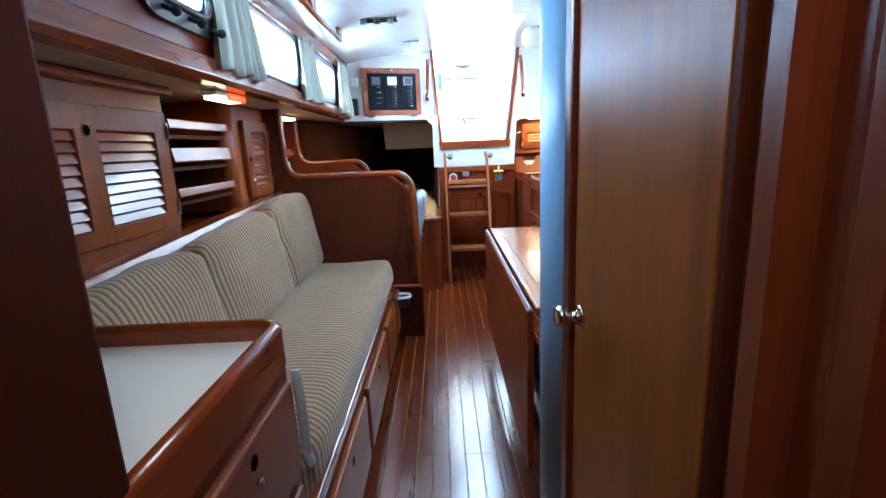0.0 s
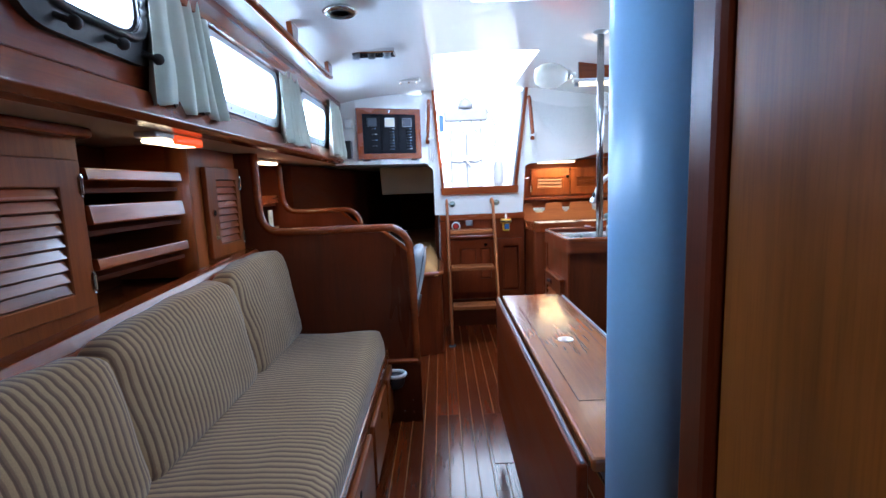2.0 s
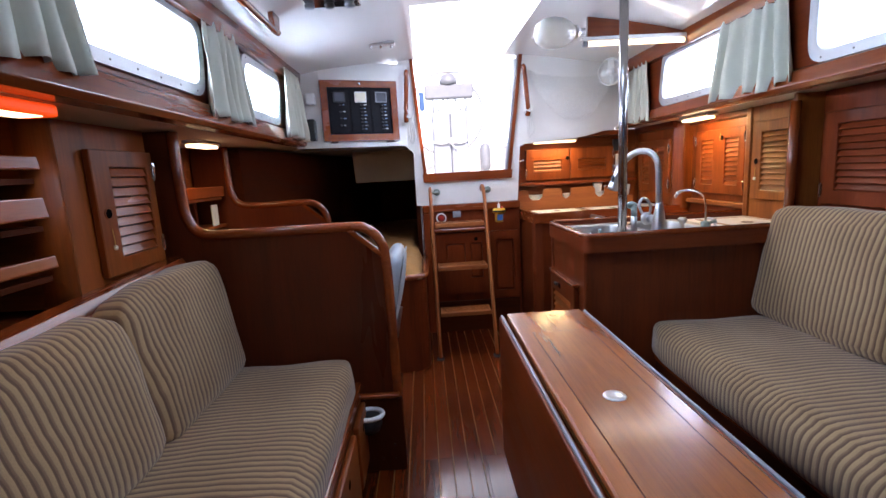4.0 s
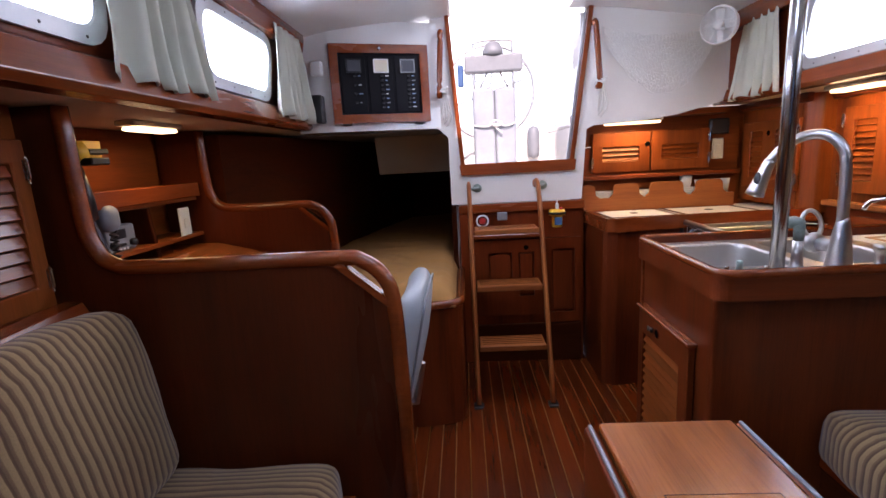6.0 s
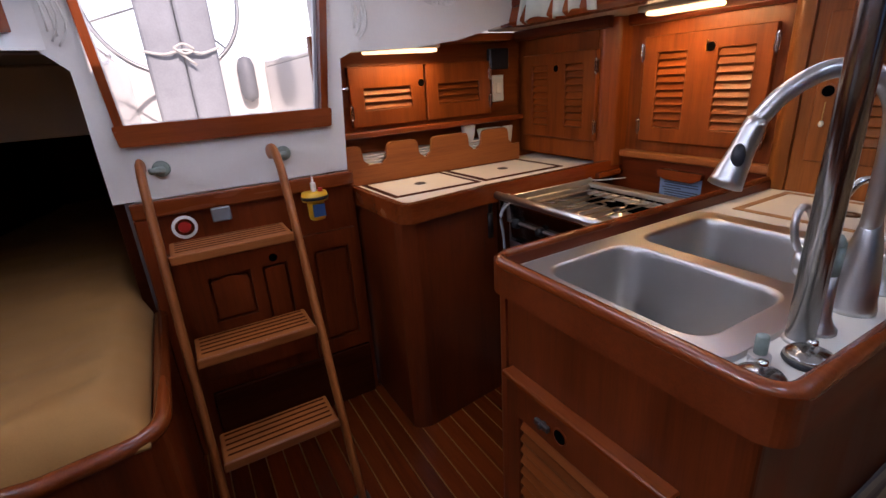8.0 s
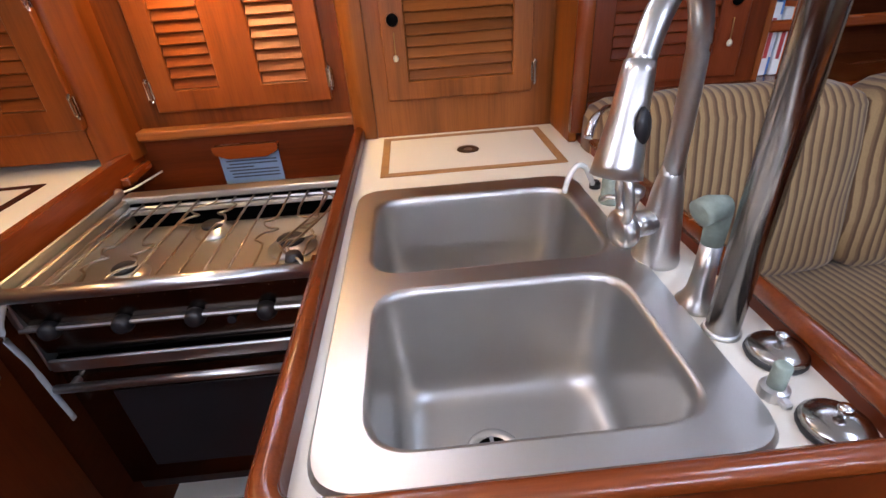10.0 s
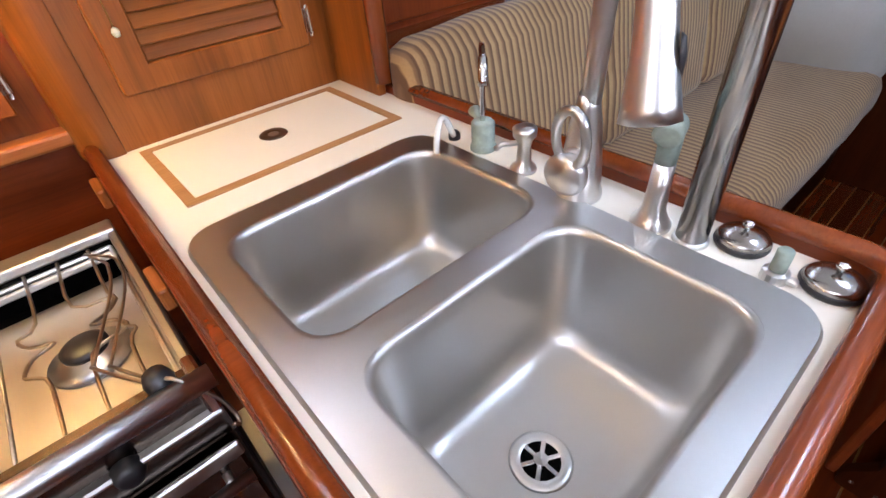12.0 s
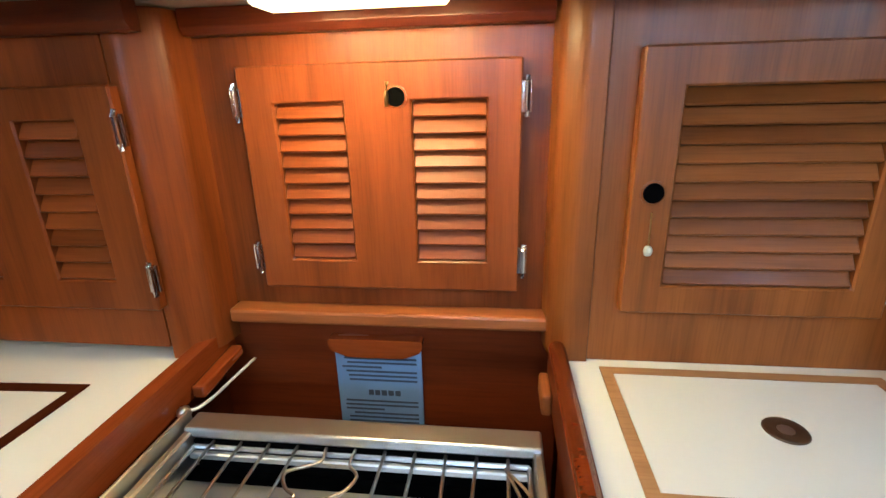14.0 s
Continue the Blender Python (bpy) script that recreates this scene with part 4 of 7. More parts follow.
part("back_bracket", join(tube([(-0.40, 3.07, 0.45), (-0.24, 3.07, 0.46), (-0.215, 3.07, 0.60)], 0.014, 8)), STEEL, seat)
part("pedestal", lathe([(0.11, 0), (0.11, 0.015), (0.03, 0.03), (0.03, 0.46), (0, 0.46)], (-0.44, 3.07, 0.0), 20), STEEL, seat, smooth=True)

# --- quarter berth ---
berth = thing("quarter_berth", (-0.7, 4.9, 0), "teak quarter berth base running under the cockpit", "berth")
_bp = rounded([(-1.38, 3.695), (-0.60, 3.695), (-0.30, 3.652), (-0.085, 3.69), (-0.085, 6.45), (-1.38, 6.45)], [0, 0.05, 0.1, 0.09, 0, 0], 6)
part("base", prism(_bp, "z", 0, 0.585), CABIN["z"], berth)
_rim = [Vector((x, y, 0.600)) for x, y in rounded([(-0.66, 3.700), (-0.60, 3.695), (-0.30, 3.652), (-0.085, 3.69), (-0.085, 4.36)], [0, 0.05, 0.1, 0.09, 0], 6)]
part("rim", tube(_rim, 0.020, 10), TRIM["y"], berth, smooth=True)


def mattress():
    bm = bmesh.new()
    nx, ny = 70, 110
    g = {}
    for i in range(nx + 1):
        for j in range(ny + 1):
            x, y = -1.36 + 1.25 * i / nx, 3.665 + 2.75 * j / ny
            y += 0.03 * max(0.0, -0.35 - x) / 0.5 * (1 - j / ny)
            e = min(i, nx - i, j, ny - j)
            ex, ey = min((-0.11 - x) / 0.07, 1), min((y - 3.665) / 0.07, 1)
            edge = max(0.0, min(1.0, ex)) ** 0.5 * max(0.0, min(1.0, ey)) ** 0.5
            z = 0.595 + 0.085 * edge + 0.018 * noise.noise(Vector((x * 3, y * 2, 1))) * edge
            d = math.hypot(x + 0.25, y - 3.75)
            z += 0.016 * noise.noise(Vector((x * 9 + 4 * math.sin(y * 4), y * 13, 5))) * math.exp(-d * 1.6)
            crease = 1 - abs(noise.noise(Vector((x * 5 + y * 3, y * 5 - x * 4, 8)))) * 4
            z += 0.013 * max(0.0, crease) * math.exp(-max(0.0, y - 3.72) * 2.2) * edge
            z += 0.006 * max(0.0, 1 - abs(noise.noise(Vector((x * 2, y * 7, 2)))) * 5) * edge
            g[i, j] = bm.verts.new((x, y, z))
    for i in range(nx):
        for j in range(ny):
            bm.faces.new((g[i, j], g[i + 1, j], g[i + 1, j + 1], g[i, j + 1]))
    bmesh.ops.recalc_face_normals(bm, faces=bm.faces)
    ext = bmesh.ops.extrude_face_region(bm, geom=bm.faces[:])
    for v in ext["geom"]:
        if isinstance(v, bmesh.types.BMVert):
            v.co.z = 0.588
    bmesh.ops.recalc_face_normals(bm, faces=bm.faces)
    return bm


solid("mattress", mattress(), TAN, "tan rumpled blanket over the berth mattress", "mattress", smooth=True)
solid("hanging_board", moved(bx(-0.64, -0.14, -0.012, 0.012, -0.27, 0.0, 0.004), Matrix.Translation((0, 4.86, 1.42)) @ Matrix.Rotation(radians(22), 4, "X")), LINER, "cream panel hanging under the cockpit", "panel")

# electrical panel on its white box
solid("panel_box", prism(rounded([(-0.90, 4.14), (-0.72, 4.165), (-0.155, 4.375), (-0.128, 4.40), (-0.128, 4.43), (-0.90, 4.43)], [0, 0.05, 0.03, 0, 0, 0], 4), "z", 1.425, 1.985), GELCOAT, "white moulded box beside the companionway", "box")
_pu = Vector((0.565, 0.210, 0)).normalized()
PM = basis(Vector((-0.735, 4.158, 1.465)), _pu, Vector((0.210, -0.565, 0)))
METER = mottled("dim_meter_face", (0.06, 0.065, 0.075), 0.4, 0.1, 10)
panel = thing("electrical_panel", PM @ Vector((0.27, 0, 0)), "black breaker panel in a teak frame", "panel")
part("frame", moved(ring_frame(rect(0.015, 0.545, 0.0, 0.40, 0.004, 2), rect(0.060, 0.500, 0.045, 0.355, 0.003, 2), "y", 0.0, 0.028), PM), TRIM["x"], panel)
part("board", moved(bx(0.055, 0.505, 0.0, 0.012, 0.04, 0.36, 0), PM), SWITCH, panel)
for _i, _x in enumerate((0.070, 0.215, 0.360)):
    _c = part("column", moved(bx(_x, _x + 0.132, 0.012, 0.017, 0.052, 0.348, 0.003), PM), SWITCH, panel)
    part("meter", moved(bx(_x + 0.035, _x + 0.105, 0.017, 0.024, 0.262, 0.322, 0.004), PM), (METER, CREAM, METER)[_i], _c, "square meter")
    part("meter_rim", moved(ring_frame(rect(_x + 0.030, _x + 0.110, 0.257, 0.327, 0.004, 2), rect(_x + 0.036, _x + 0.104, 0.263, 0.321, 0.003, 2), "y", 0.017, 0.0255), PM), (BLACK, WHITE, GREYP)[_i], _c)
    for _k in range(8 if _i else 4):
        _z = 0.242 - _k * (0.023 if _i else 0.045)
        part("breaker", moved(bx(_x + 0.066, _x + 0.080, 0.017, 0.026, _z - 0.005, _z + 0.004, 0.001), PM), BLACK, _c)
        part("caption", moved(bx(_x + 0.090, _x + 0.090 + (0.012, 0.020, 0.016)[(_k * 2 + _i) % 3], 0.017, 0.0176, _z - 0.0025, _z + 0.0025, 0), PM), (PAPER, WHITE, PAPER, GREYP)[(_k + _i) % 4], _c)
part("latch", moved(lathe([(0, 0.006), (0.008, 0.005), (0.009, 0)], (0.28, 0.028, 0.378), 12, facing((0, 1, 0))), PM), CHROME, panel)
for _x in (0.06, 0.46):
    part("hinge", moved(bx(_x, _x + 0.05, 0.0, 0.02, -0.010, 0.004, 0.002), PM), BRONZE, panel)
solid("alarm_box", bx(-0.805, -0.745, 4.10, 4.145, 1.705, 1.775, 0.008, 2), WHITE, "small white plastic alarm on the box", "alarm")
solid("radio_unit", bx(-0.85, -0.755, 4.085, 4.150, 1.47, 1.61, 0.006), BLACK, "black radio set beside the breaker panel", "radio")

# handles, cord and net
def grab_handle(x, tilt, label):
    pts = curve([(x - tilt, 4.335, 1.93), (x - tilt * 0.9, 4.318, 1.90), (x, 4.312, 1.76), (x + tilt, 4.318, 1.625), (x + tilt * 1.1, 4.335, 1.59)], 5)
    h = thing("handrail", (x, 4.37, 1.76), label, "handle")
    part("bar", tube(pts, 0.016, 10), TRIM["z"], h, smooth=True)
    for z, dx in ((1.93, -tilt), (1.60, tilt)):
        part("mount", tube([(x + dx, 4.372, z), (x + dx, 4.33, z)], 0.014, 10), TRIM["z"], h, smooth=True)
    return h


grab_handle(-0.150, -0.010, "varnished wooden grab handle beside the companionway")
grab_handle(0.700, 0.012, "varnished wooden grab handle with cord on it")
for _k, _x in enumerate((-0.145, 0.715)):
    loops = None
    for i in range(3):
        c = [(_x + 0.026 * math.cos(a) + 0.004 * i, 4.330 + 0.026 * math.sin(a), 1.615 + 0.010 * i + 0.006 * math.sin(2 * a + i)) for a in np.linspace(0, 2 * math.pi, 16, endpoint=False)]
        b = tube(c, 0.004, 6, True)
        loops = join(loops, b) if loops else b
    for i in range(4):
        b = tube(curve([(_x + 0.01 * i - 0.01, 4.325, 1.62), (_x + 0.015 * i, 4.345, 1.55 - 0.02 * i), (_x + 0.006 * i + 0.012 * math.sin(i * 2), 4.360, 1.47 - 0.012 * i)], 4), 0.003, 5)
        loops = join(loops, b)
    solid("cord", loops, ROPE, "white cord wound on the grab handle", "rope", smooth=True)


def net():
    """A slack hammock net slung across the bulkhead."""
    out = None
    rnd = random.Random(5)

    def sag(u, v):
        x = 0.73 + 0.62 * u
        z = 1.90 - 0.03 * u - (0.05 + 0.27 * v) * math.sin(math.pi * min(1, u * 1.02)) ** 0.8 - 0.03 * v
        y = 4.345 - 0.045 * math.sin(math.pi * u) * (0.4 + v)
        return Vector((x, y, z))
    for i in range(16):
        v = i / 15
        pts = [sag(u, v + 0.03 * math.sin(u * 40 + i * 2)) + Vector((0, 0, 0.006 * rnd.uniform(-1, 1))) for u in np.linspace(0, 1, 34)]
        b = tube(pts, 0.0015, 4)
        out = join(out, b) if out else b
    for s in (-1, 1):
        for i in range(34):
            u0 = (i + 0.5) / 34
            pts = [sag(min(1, max(0, u0 + s * 0.10 * (v - 0.5))), v) for v in np.linspace(0, 1, 9)]
            out = join(out, tube(pts, 0.0013, 4))
    return out


solid("hammock_net", net(), ROPE, "white knotted hammock net hanging on the bulkhead", "net", smooth=True)

# --- companionway ladder and the panel behind it ---
eng = thing("engine_cover", (0.28, 4.38, 0), "teak engine cover with panelled door behind the ladder", "cabinet")
part("board", bx(-0.085, 0.640, 4.372, 4.395, 0, 0.962, 0), CABIN["z"], eng)
part("top_rail", bx(-0.085, 0.640, 4.345, 4.372, 0.930, 0.982, 0.006, 2), TRIM["x"], eng)
part("stile", bx(-0.085, -0.035, 4.350, 4.372, 0, 0.929, 0.005), CABIN["z"], eng)
part("ledge", bx(-0.034, 0.40, 4.335, 4.372, 0.775, 0.800, 0.004), TRIM["x"], eng)
_dr = part("door", wall_with_holes("y", 4.350, 4.371, 0.0, 0.385, 0.30, 0.765, [(0.075, 0.215, 0.52, 0.69), (0.255, 0.345, 0.42, 0.69)]), CABIN["z"], eng)
part("raised_panel", prism(rounded([(0.085, 0.53), (0.205, 0.53), (0.205, 0.672), (0.145, 0.684), (0.085, 0.672)], 0.006, 2), "y", 4.354, 4.371), CABIN["z"], _dr)
part("raised_panel", bx(0.262, 0.338, 4.355, 4.371, 0.43, 0.68, 0.004), CABIN["z"], _dr)
part("finger_hole", lathe([(0, 0.001), (0.015, 0.001), (0.015, 0)], (0.300, 4.3500, 0.715), 14, facing((0, -1, 0))), HOLE, _dr)
part("door", wall_with_holes("y", 4.352, 4.371, 0.405, 0.620, 0.25, 0.765, [(0.445, 0.585, 0.31, 0.70)]), CABIN["z"], eng)
part("raised_panel", bx(0.455, 0.575, 4.357, 4.371, 0.32, 0.69, 0.005), CABIN["z"], eng)
part("kick_board", bx(0.0, 0.62, 4.352, 4.371, 0.0, 0.24, 0.003), DARK["x"], eng)

ladder = thing("companionway_ladder", (0.17, 4.05, 0), "pale teak ladder with three grooved steps", "ladder")


def stile_y(z):
    return 3.822 + 0.345 * z


for _x in (-0.022, 0.355):
    pts = [(_x, stile_y(z), z) for z in (0.012, 0.3, 0.6, 0.9)] + [(_x, stile_y(0.9) + 0.052, 1.03), (_x, stile_y(0.9) + 0.085, 1.075), (_x, stile_y(0.9) + 0.13, 1.098), (_x, 4.345, 1.09)]
    part("side_rail", tube(curve(pts, 4), 0.0125, 12, squash=2.0, up=(1, 0, 0)), LIGHT["z"], ladder, smooth=True)
    part("foot", bx(_x - 0.025, _x + 0.025, 3.795, 3.85, 0.0, 0.012, 0.003), BRONZE, ladder, "dark metal foot")
    part("bracket", join(tube([(_x + 0.02, 4.33, 1.075), (_x + 0.055, 4.36, 1.075)], 0.010, 8), lathe([(0, 0.006), (0.022, 0.005), (0.026, 0)], (_x + 0.05, 4.372, 1.075), 16, facing((0, -1, 0)))), VERDIGRIS, ladder, "greenish bronze bracket", True)
for _z in (0.300, 0.590, 0.872):
    _y = stile_y(_z)
    _st = part("step", bx(-0.002, 0.335, _y - 0.040, _y + 0.105, _z - 0.026, _z, 0.006, 2), LIGHT["x"], ladder)
    for i in range(5):
        part("groove", bx(0.012, 0.322, _y - 0.012 + i * 0.024, _y - 0.005 + i * 0.024, _z - 0.001, _z + 0.0006, 0), DARK["x"], _st)
    part("nosing", bx(-0.004, 0.337, _y - 0.046, _y - 0.036, _z - 0.028, _z + 0.001, 0.005, 2), LIGHT["x"], _st)

beacon = thing("distress_beacon", (0.475, 4.33, 0.83), "yellow distress beacon in a black holder", "beacon")
part("body", lathe([(0.026, 0), (0.030, 0.01), (0.030, 0.075), (0.034, 0.085), (0, 0.086)], (0.475, 4.312, 0.835), 18), YELLOW, beacon, smooth=True)
part("collar", lathe([(0.046, 0), (0.048, 0.012), (0.044, 0.03), (0, 0.032)], (0.475, 4.312, 0.905), 18), YELLOW, beacon, smooth=True)
part("band", lathe([(0.0475, 0), (0.049, 0.006), (0.0475, 0.012)], (0.475, 4.312, 0.911), 18), BLACK, beacon)
part("label_print", bx(0.455, 0.498, 4.280, 4.2835, 0.85, 0.895, 0), BLUE, beacon, "blue label")
part("antenna", lathe([(0.010, 0), (0.010, 0.03), (0.004, 0.034), (0.003, 0.06), (0, 0.06)], (0.475, 4.312, 0.937), 10), WHITE, beacon)
part("button", lathe([(0.009, 0), (0.008, 0.012), (0, 0.013)], (0.495, 4.300, 0.937), 10), RED, beacon)
solid("switch_box", bx(0.135, 0.195, 4.330, 4.346, 0.885, 0.932, 0.004), GREYP, "grey key switch on the engine cover", "switch")
_hn = thing("horn_button", (0.05, 4.33, 0.84), "red alarm button with a white ring", "alarm")
part("ring", lathe([(0.029, 0), (0.038, 0.002), (0.038, 0.008), (0.029, 0.010), (0.029, 0)], (0.050, 4.347, 0.885), 20, facing((0, -1, 0)), False), WHITE, _hn)
part("button", lathe([(0.020, 0), (0.018, 0.006), (0, 0.007)], (0.050, 4.347, 0.885), 20, facing((0, -1, 0))), RED, _hn)
# --- galley ---
DULL = mottled("dull_bronze", (0.16, 0.10, 0.06), 0.35, 0.2, 20, metal=0.8)
GZ = 0.895
sinkcab = thing("sink_cabinet", (1.12, 3.14, 0), "varnished teak galley island with a raised fiddle", "cabinet")
part("front", wall_with_holes("x", 0.618, 0.640, 2.872, 3.398, 0.0, 0.86, [(2.975, 3.325, 0.13, 0.64)]), SHADED_TEAK["z"], sinkcab)
part("forward_side", bx(0.640, 1.64, 2.866, 2.888, 0.0, 0.86, 0.002), SHADED_TEAK["z"], sinkcab)
part("aft_side", bx(0.640, 1.70, 3.376, 3.398, 0.0, 0.86, 0.002), SHADED_TEAK["x"], sinkcab)
part("corner_post", prism(rounded([(0.612, 2.860), (0.640, 2.860), (0.640, 2.888), (0.612, 2.888)], [0.02, 0, 0, 0], 4), "z", 0, 0.86), SHADED_TEAK["z"], sinkcab)
part("corner_post", prism(rounded([(0.612, 3.374), (0.640, 3.374), (0.640, 3.402), (0.612, 3.402)], [0, 0, 0, 0.02], 4), "z", 0, 0.86), SHADED_TEAK["z"], sinkcab)
part("counter", ring_frame(rounded([(0.622, 2.852), (1.6865, 2.852), (1.6865, 3.418), (0.622, 3.418)], [0.04, 0.002, 0.002, 0.04], 5), rect(0.656, 1.276, 2.958, 3.370, 0.04), "z", GZ - 0.02, GZ), LAMINATE, sinkcab, "cream laminate counter")
part("fiddle", prism(rounded([(1.680, 2.832), (0.602, 2.832), (0.602, 3.428), (1.680, 3.428)], [0, 0.05, 0.05, 0], 8) + rounded([(1.680, 3.400), (0.624, 3.400), (0.624, 2.854), (1.680, 2.854)], [0, 0.032, 0.032, 0], 8), "z", 0.848, 0.921), SHADED_TEAK["x"], sinkcab, "varnished raised edge")
part("fiddle_cap", join(tube([(x, y, 0.919) for x, y in rounded([(1.678, 2.843), (0.613, 2.843), (0.613, 3.414), (1.678, 3.414)], [0, 0.045, 0.045, 0], 8)], 0.0135, 10)), TRIM["y"], sinkcab, smooth=True)
for _x in (1.27, 1.63):
    part("catch", bx(_x - 0.035, _x + 0.035, 3.428, 3.444, 0.842, 0.880, 0.005, 2), LIGHT["x"], sinkcab)
# Slats get lighter teak than the frame, for the light they catch
louvre_door(sinkcab, (0.616, 2.957, 0.115), (0, 1, 0), (-1, 0, 0), 0.395, 0.552, [(0.060, 0.350, 0.065, 0.465)], 13, (0.225, 0.508), mat=SHADED_TEAK, gloss=TEAK)
part("door_cap", bx(0.586, 0.618, 2.950, 3.358, 0.668, 0.682, 0.003), TRIM["y"], sinkcab)
part("turn_latch", join(bx(0.580, 0.590, 3.205, 3.245, 0.618, 0.632, 0.002), tube([(0.598, 3.225, 0.625), (0.576, 3.225, 0.625)], 0.006, 8)), BRONZE, sinkcab)


def loft(loops, cap=True):
    bm = bmesh.new()
    rings = [[bm.verts.new(p) for p in l] for l in loops]
    n = len(rings[0])
    for a, b in zip(rings, rings[1:]):
        for i in range(n):
            bm.faces.new((a[i], a[(i + 1) % n], b[(i + 1) % n], b[i]))
    if cap:
        bm.faces.new(rings[-1])
    bmesh.ops.recalc_face_normals(bm, faces=bm.faces)
    return bm


B1, B2 = (0.978, 1.252, 2.968, 3.350), (0.674, 0.940, 2.984, 3.338)


def sink_deck():
    bm = bmesh.new()
    edges = []
    for l in (rect(0.640, 1.298, 2.940, 3.384, 0.055, 8), rect(*B1, 0.058, 8), rect(*B2, 0.058, 8)):
        vs = [bm.verts.new((x, y, GZ + 0.007)) for x, y in l]
        edges += [bm.edges.new((vs[i], vs[(i + 1) % len(vs)])) for i in range(len(vs))]
    bmesh.ops.triangle_fill(bm, edges=edges, use_beauty=True)
    skirt = loft([[(x, y, GZ + 0.007) for x, y in rect(0.640, 1.298, 2.940, 3.384, 0.055, 8)], [(x, y, GZ + 0.0005) for x, y in rect(0.636, 1.302, 2.936, 3.388, 0.057, 8)]], False)
    bmesh.ops.recalc_face_normals(bm, faces=bm.faces)
    for f in bm.faces:
        if f.normal.z < 0:
            f.normal_flip()
    return join(bm, skirt)


sink = thing("sink", (0.966, 3.17, GZ), "double-bowl brushed stainless steel sink", "sink")
part("deck", sink_deck(), SINK, sink)
for (x0, x1, y0, y1), (dx, dy) in ((B1, (1.10, 3.20)), (B2, (0.800, 3.190))):
    loops = []
    for inset, z, r in ((0, 0.0068, 0.058), (0.003, 0.0062, 0.057), (0.006, 0.003, 0.056), (0.0080, -0.004, 0.055), (0.0095, -0.02, 0.055), (0.016, -0.12, 0.056), (0.021, -0.150, 0.060), (0.029, -0.170, 0.06), (0.043, -0.180, 0.06), (0.063, -0.183, 0.06)):
        loops.append([(x, y, GZ + z) for x, y in rect(x0 + inset, x1 - inset, y0 + inset, y1 - inset, r, 8)])
    bowl = part("bowl", loft(loops), SINK, sink, smooth=True)
    dz = GZ - 0.183
    part("drain_ring", lathe([(0.024, 0.0005), (0.027, 0.0025), (0.036, 0.0025), (0.039, 0.0006)], (dx, dy, dz), 28), SINK, bowl, "chrome drain ring", True)
    part("drain_cup", lathe([(0, 0.0008), (0.026, 0.0010)], (dx, dy, dz), 24), HOLE, bowl)
    star = None
    for k in range(6):
        a = k * math.pi / 3
        b = moved(bx(0.006, 0.025, -0.0028, 0.0028, 0.0012, 0.0032, 0.0008), Matrix.Translation((dx, dy, dz)) @ Matrix.Rotation(a, 4, "Z"))
        star = join(star, b) if star else b
    part("strainer", join(star, lathe([(0.009, 0.001), (0.009, 0.005), (0, 0.0055)], (dx, dy, dz), 14)), CHROME, bowl)

# fittings along the back of the sink
faucet = thing("faucet", (0.966, 2.918, GZ), "pull-down kitchen faucet in brushed steel", "faucet")
part("body", lathe([(0.034, 0), (0.034, 0.008), (0.031, 0.02), (0.027, 0.06), (0.021, 0.11), (0.016, 0.135), (0.0135, 0.15), (0, 0.15)], (0.966, 2.918, GZ), 24), STEEL, faucet, smooth=True)
part("spout", tube(curve([(0.964, 2.918, 1.03), (0.960, 2.919, 1.17), (0.954, 2.927, 1.225), (0.932, 2.953, 1.262), (0.898, 2.988, 1.266), (0.864, 3.022, 1.238), (0.841, 3.044, 1.198)], 6), 0.0135, 14), STEEL, faucet, smooth=True)
_hd = Vector((-0.028, 0.022, -0.109))
part("spray_head", moved(lathe([(0.0145, 0), (0.016, 0.012), (0.018, 0.05), (0.024, 0.095), (0.026, 0.108), (0.020, 0.110), (0, 0.110)], (0, 0, 0), 24), Matrix.Translation((0.842, 3.043, 1.203)) @ facing(_hd)), STEEL, faucet, "brushed spray head", True)
part("spray_button", moved(lathe([(0, 0.006), (0.008, 0.004), (0.010, 0)], (0, 0, 0), 14, Matrix.Diagonal((1, 1.9, 1, 1))), Matrix.Translation((0.811, 3.047, 1.150)) @ facing((-0.8, -0.35, 0.1))), BLACK, faucet, "dark oval button", True)
part("lever", join(moved(tube([(0.024 * math.cos(a), 0, 0.039 * math.sin(a)) for a in np.linspace(0, 2 * math.pi, 28, endpoint=False)], 0.0062, 10, True, up=(0, 1, 0)), Matrix.Translation((0.938, 2.992, 1.018)) @ Matrix.Rotation(radians(-8), 4, "Z") @ Matrix.Rotation(radians(-8), 4, "X") @ Matrix.Rotation(radians(-10), 4, "Y")), lathe([(0, -0.010), (0.026, -0.008), (0.029, 0.0), (0.029, 0.008), (0.024, 0.014), (0, 0.017)], (0.945, 2.982, 0.965), 22, facing((-0.12, 1, -0.05))), lathe([(0.018, 0), (0.020, 0.04), (0, 0.042)], (0.962, 2.936, 0.962), 18, facing((-0.25, 1, 0.05)))), STEEL, faucet, "looped lever handle", True)

tap = thing("filter_tap", (1.170, 2.905, GZ), "small chrome drinking tap on a green corroded block", "tap")
part("block", join(lathe([(0.023, 0), (0.023, 0.006), (0.020, 0.010), (0.020, 0.048), (0.016, 0.052), (0, 0.052)], (1.170, 2.905, GZ), 18)), VERDIGRIS, tap, smooth=True)
part("handle", tube([(1.170, 2.905, 0.935), (1.197, 2.893, 0.945), (1.208, 2.888, 0.948)], [0.007, 0.007, 0.011], 8), VERDIGRIS, tap, smooth=True)
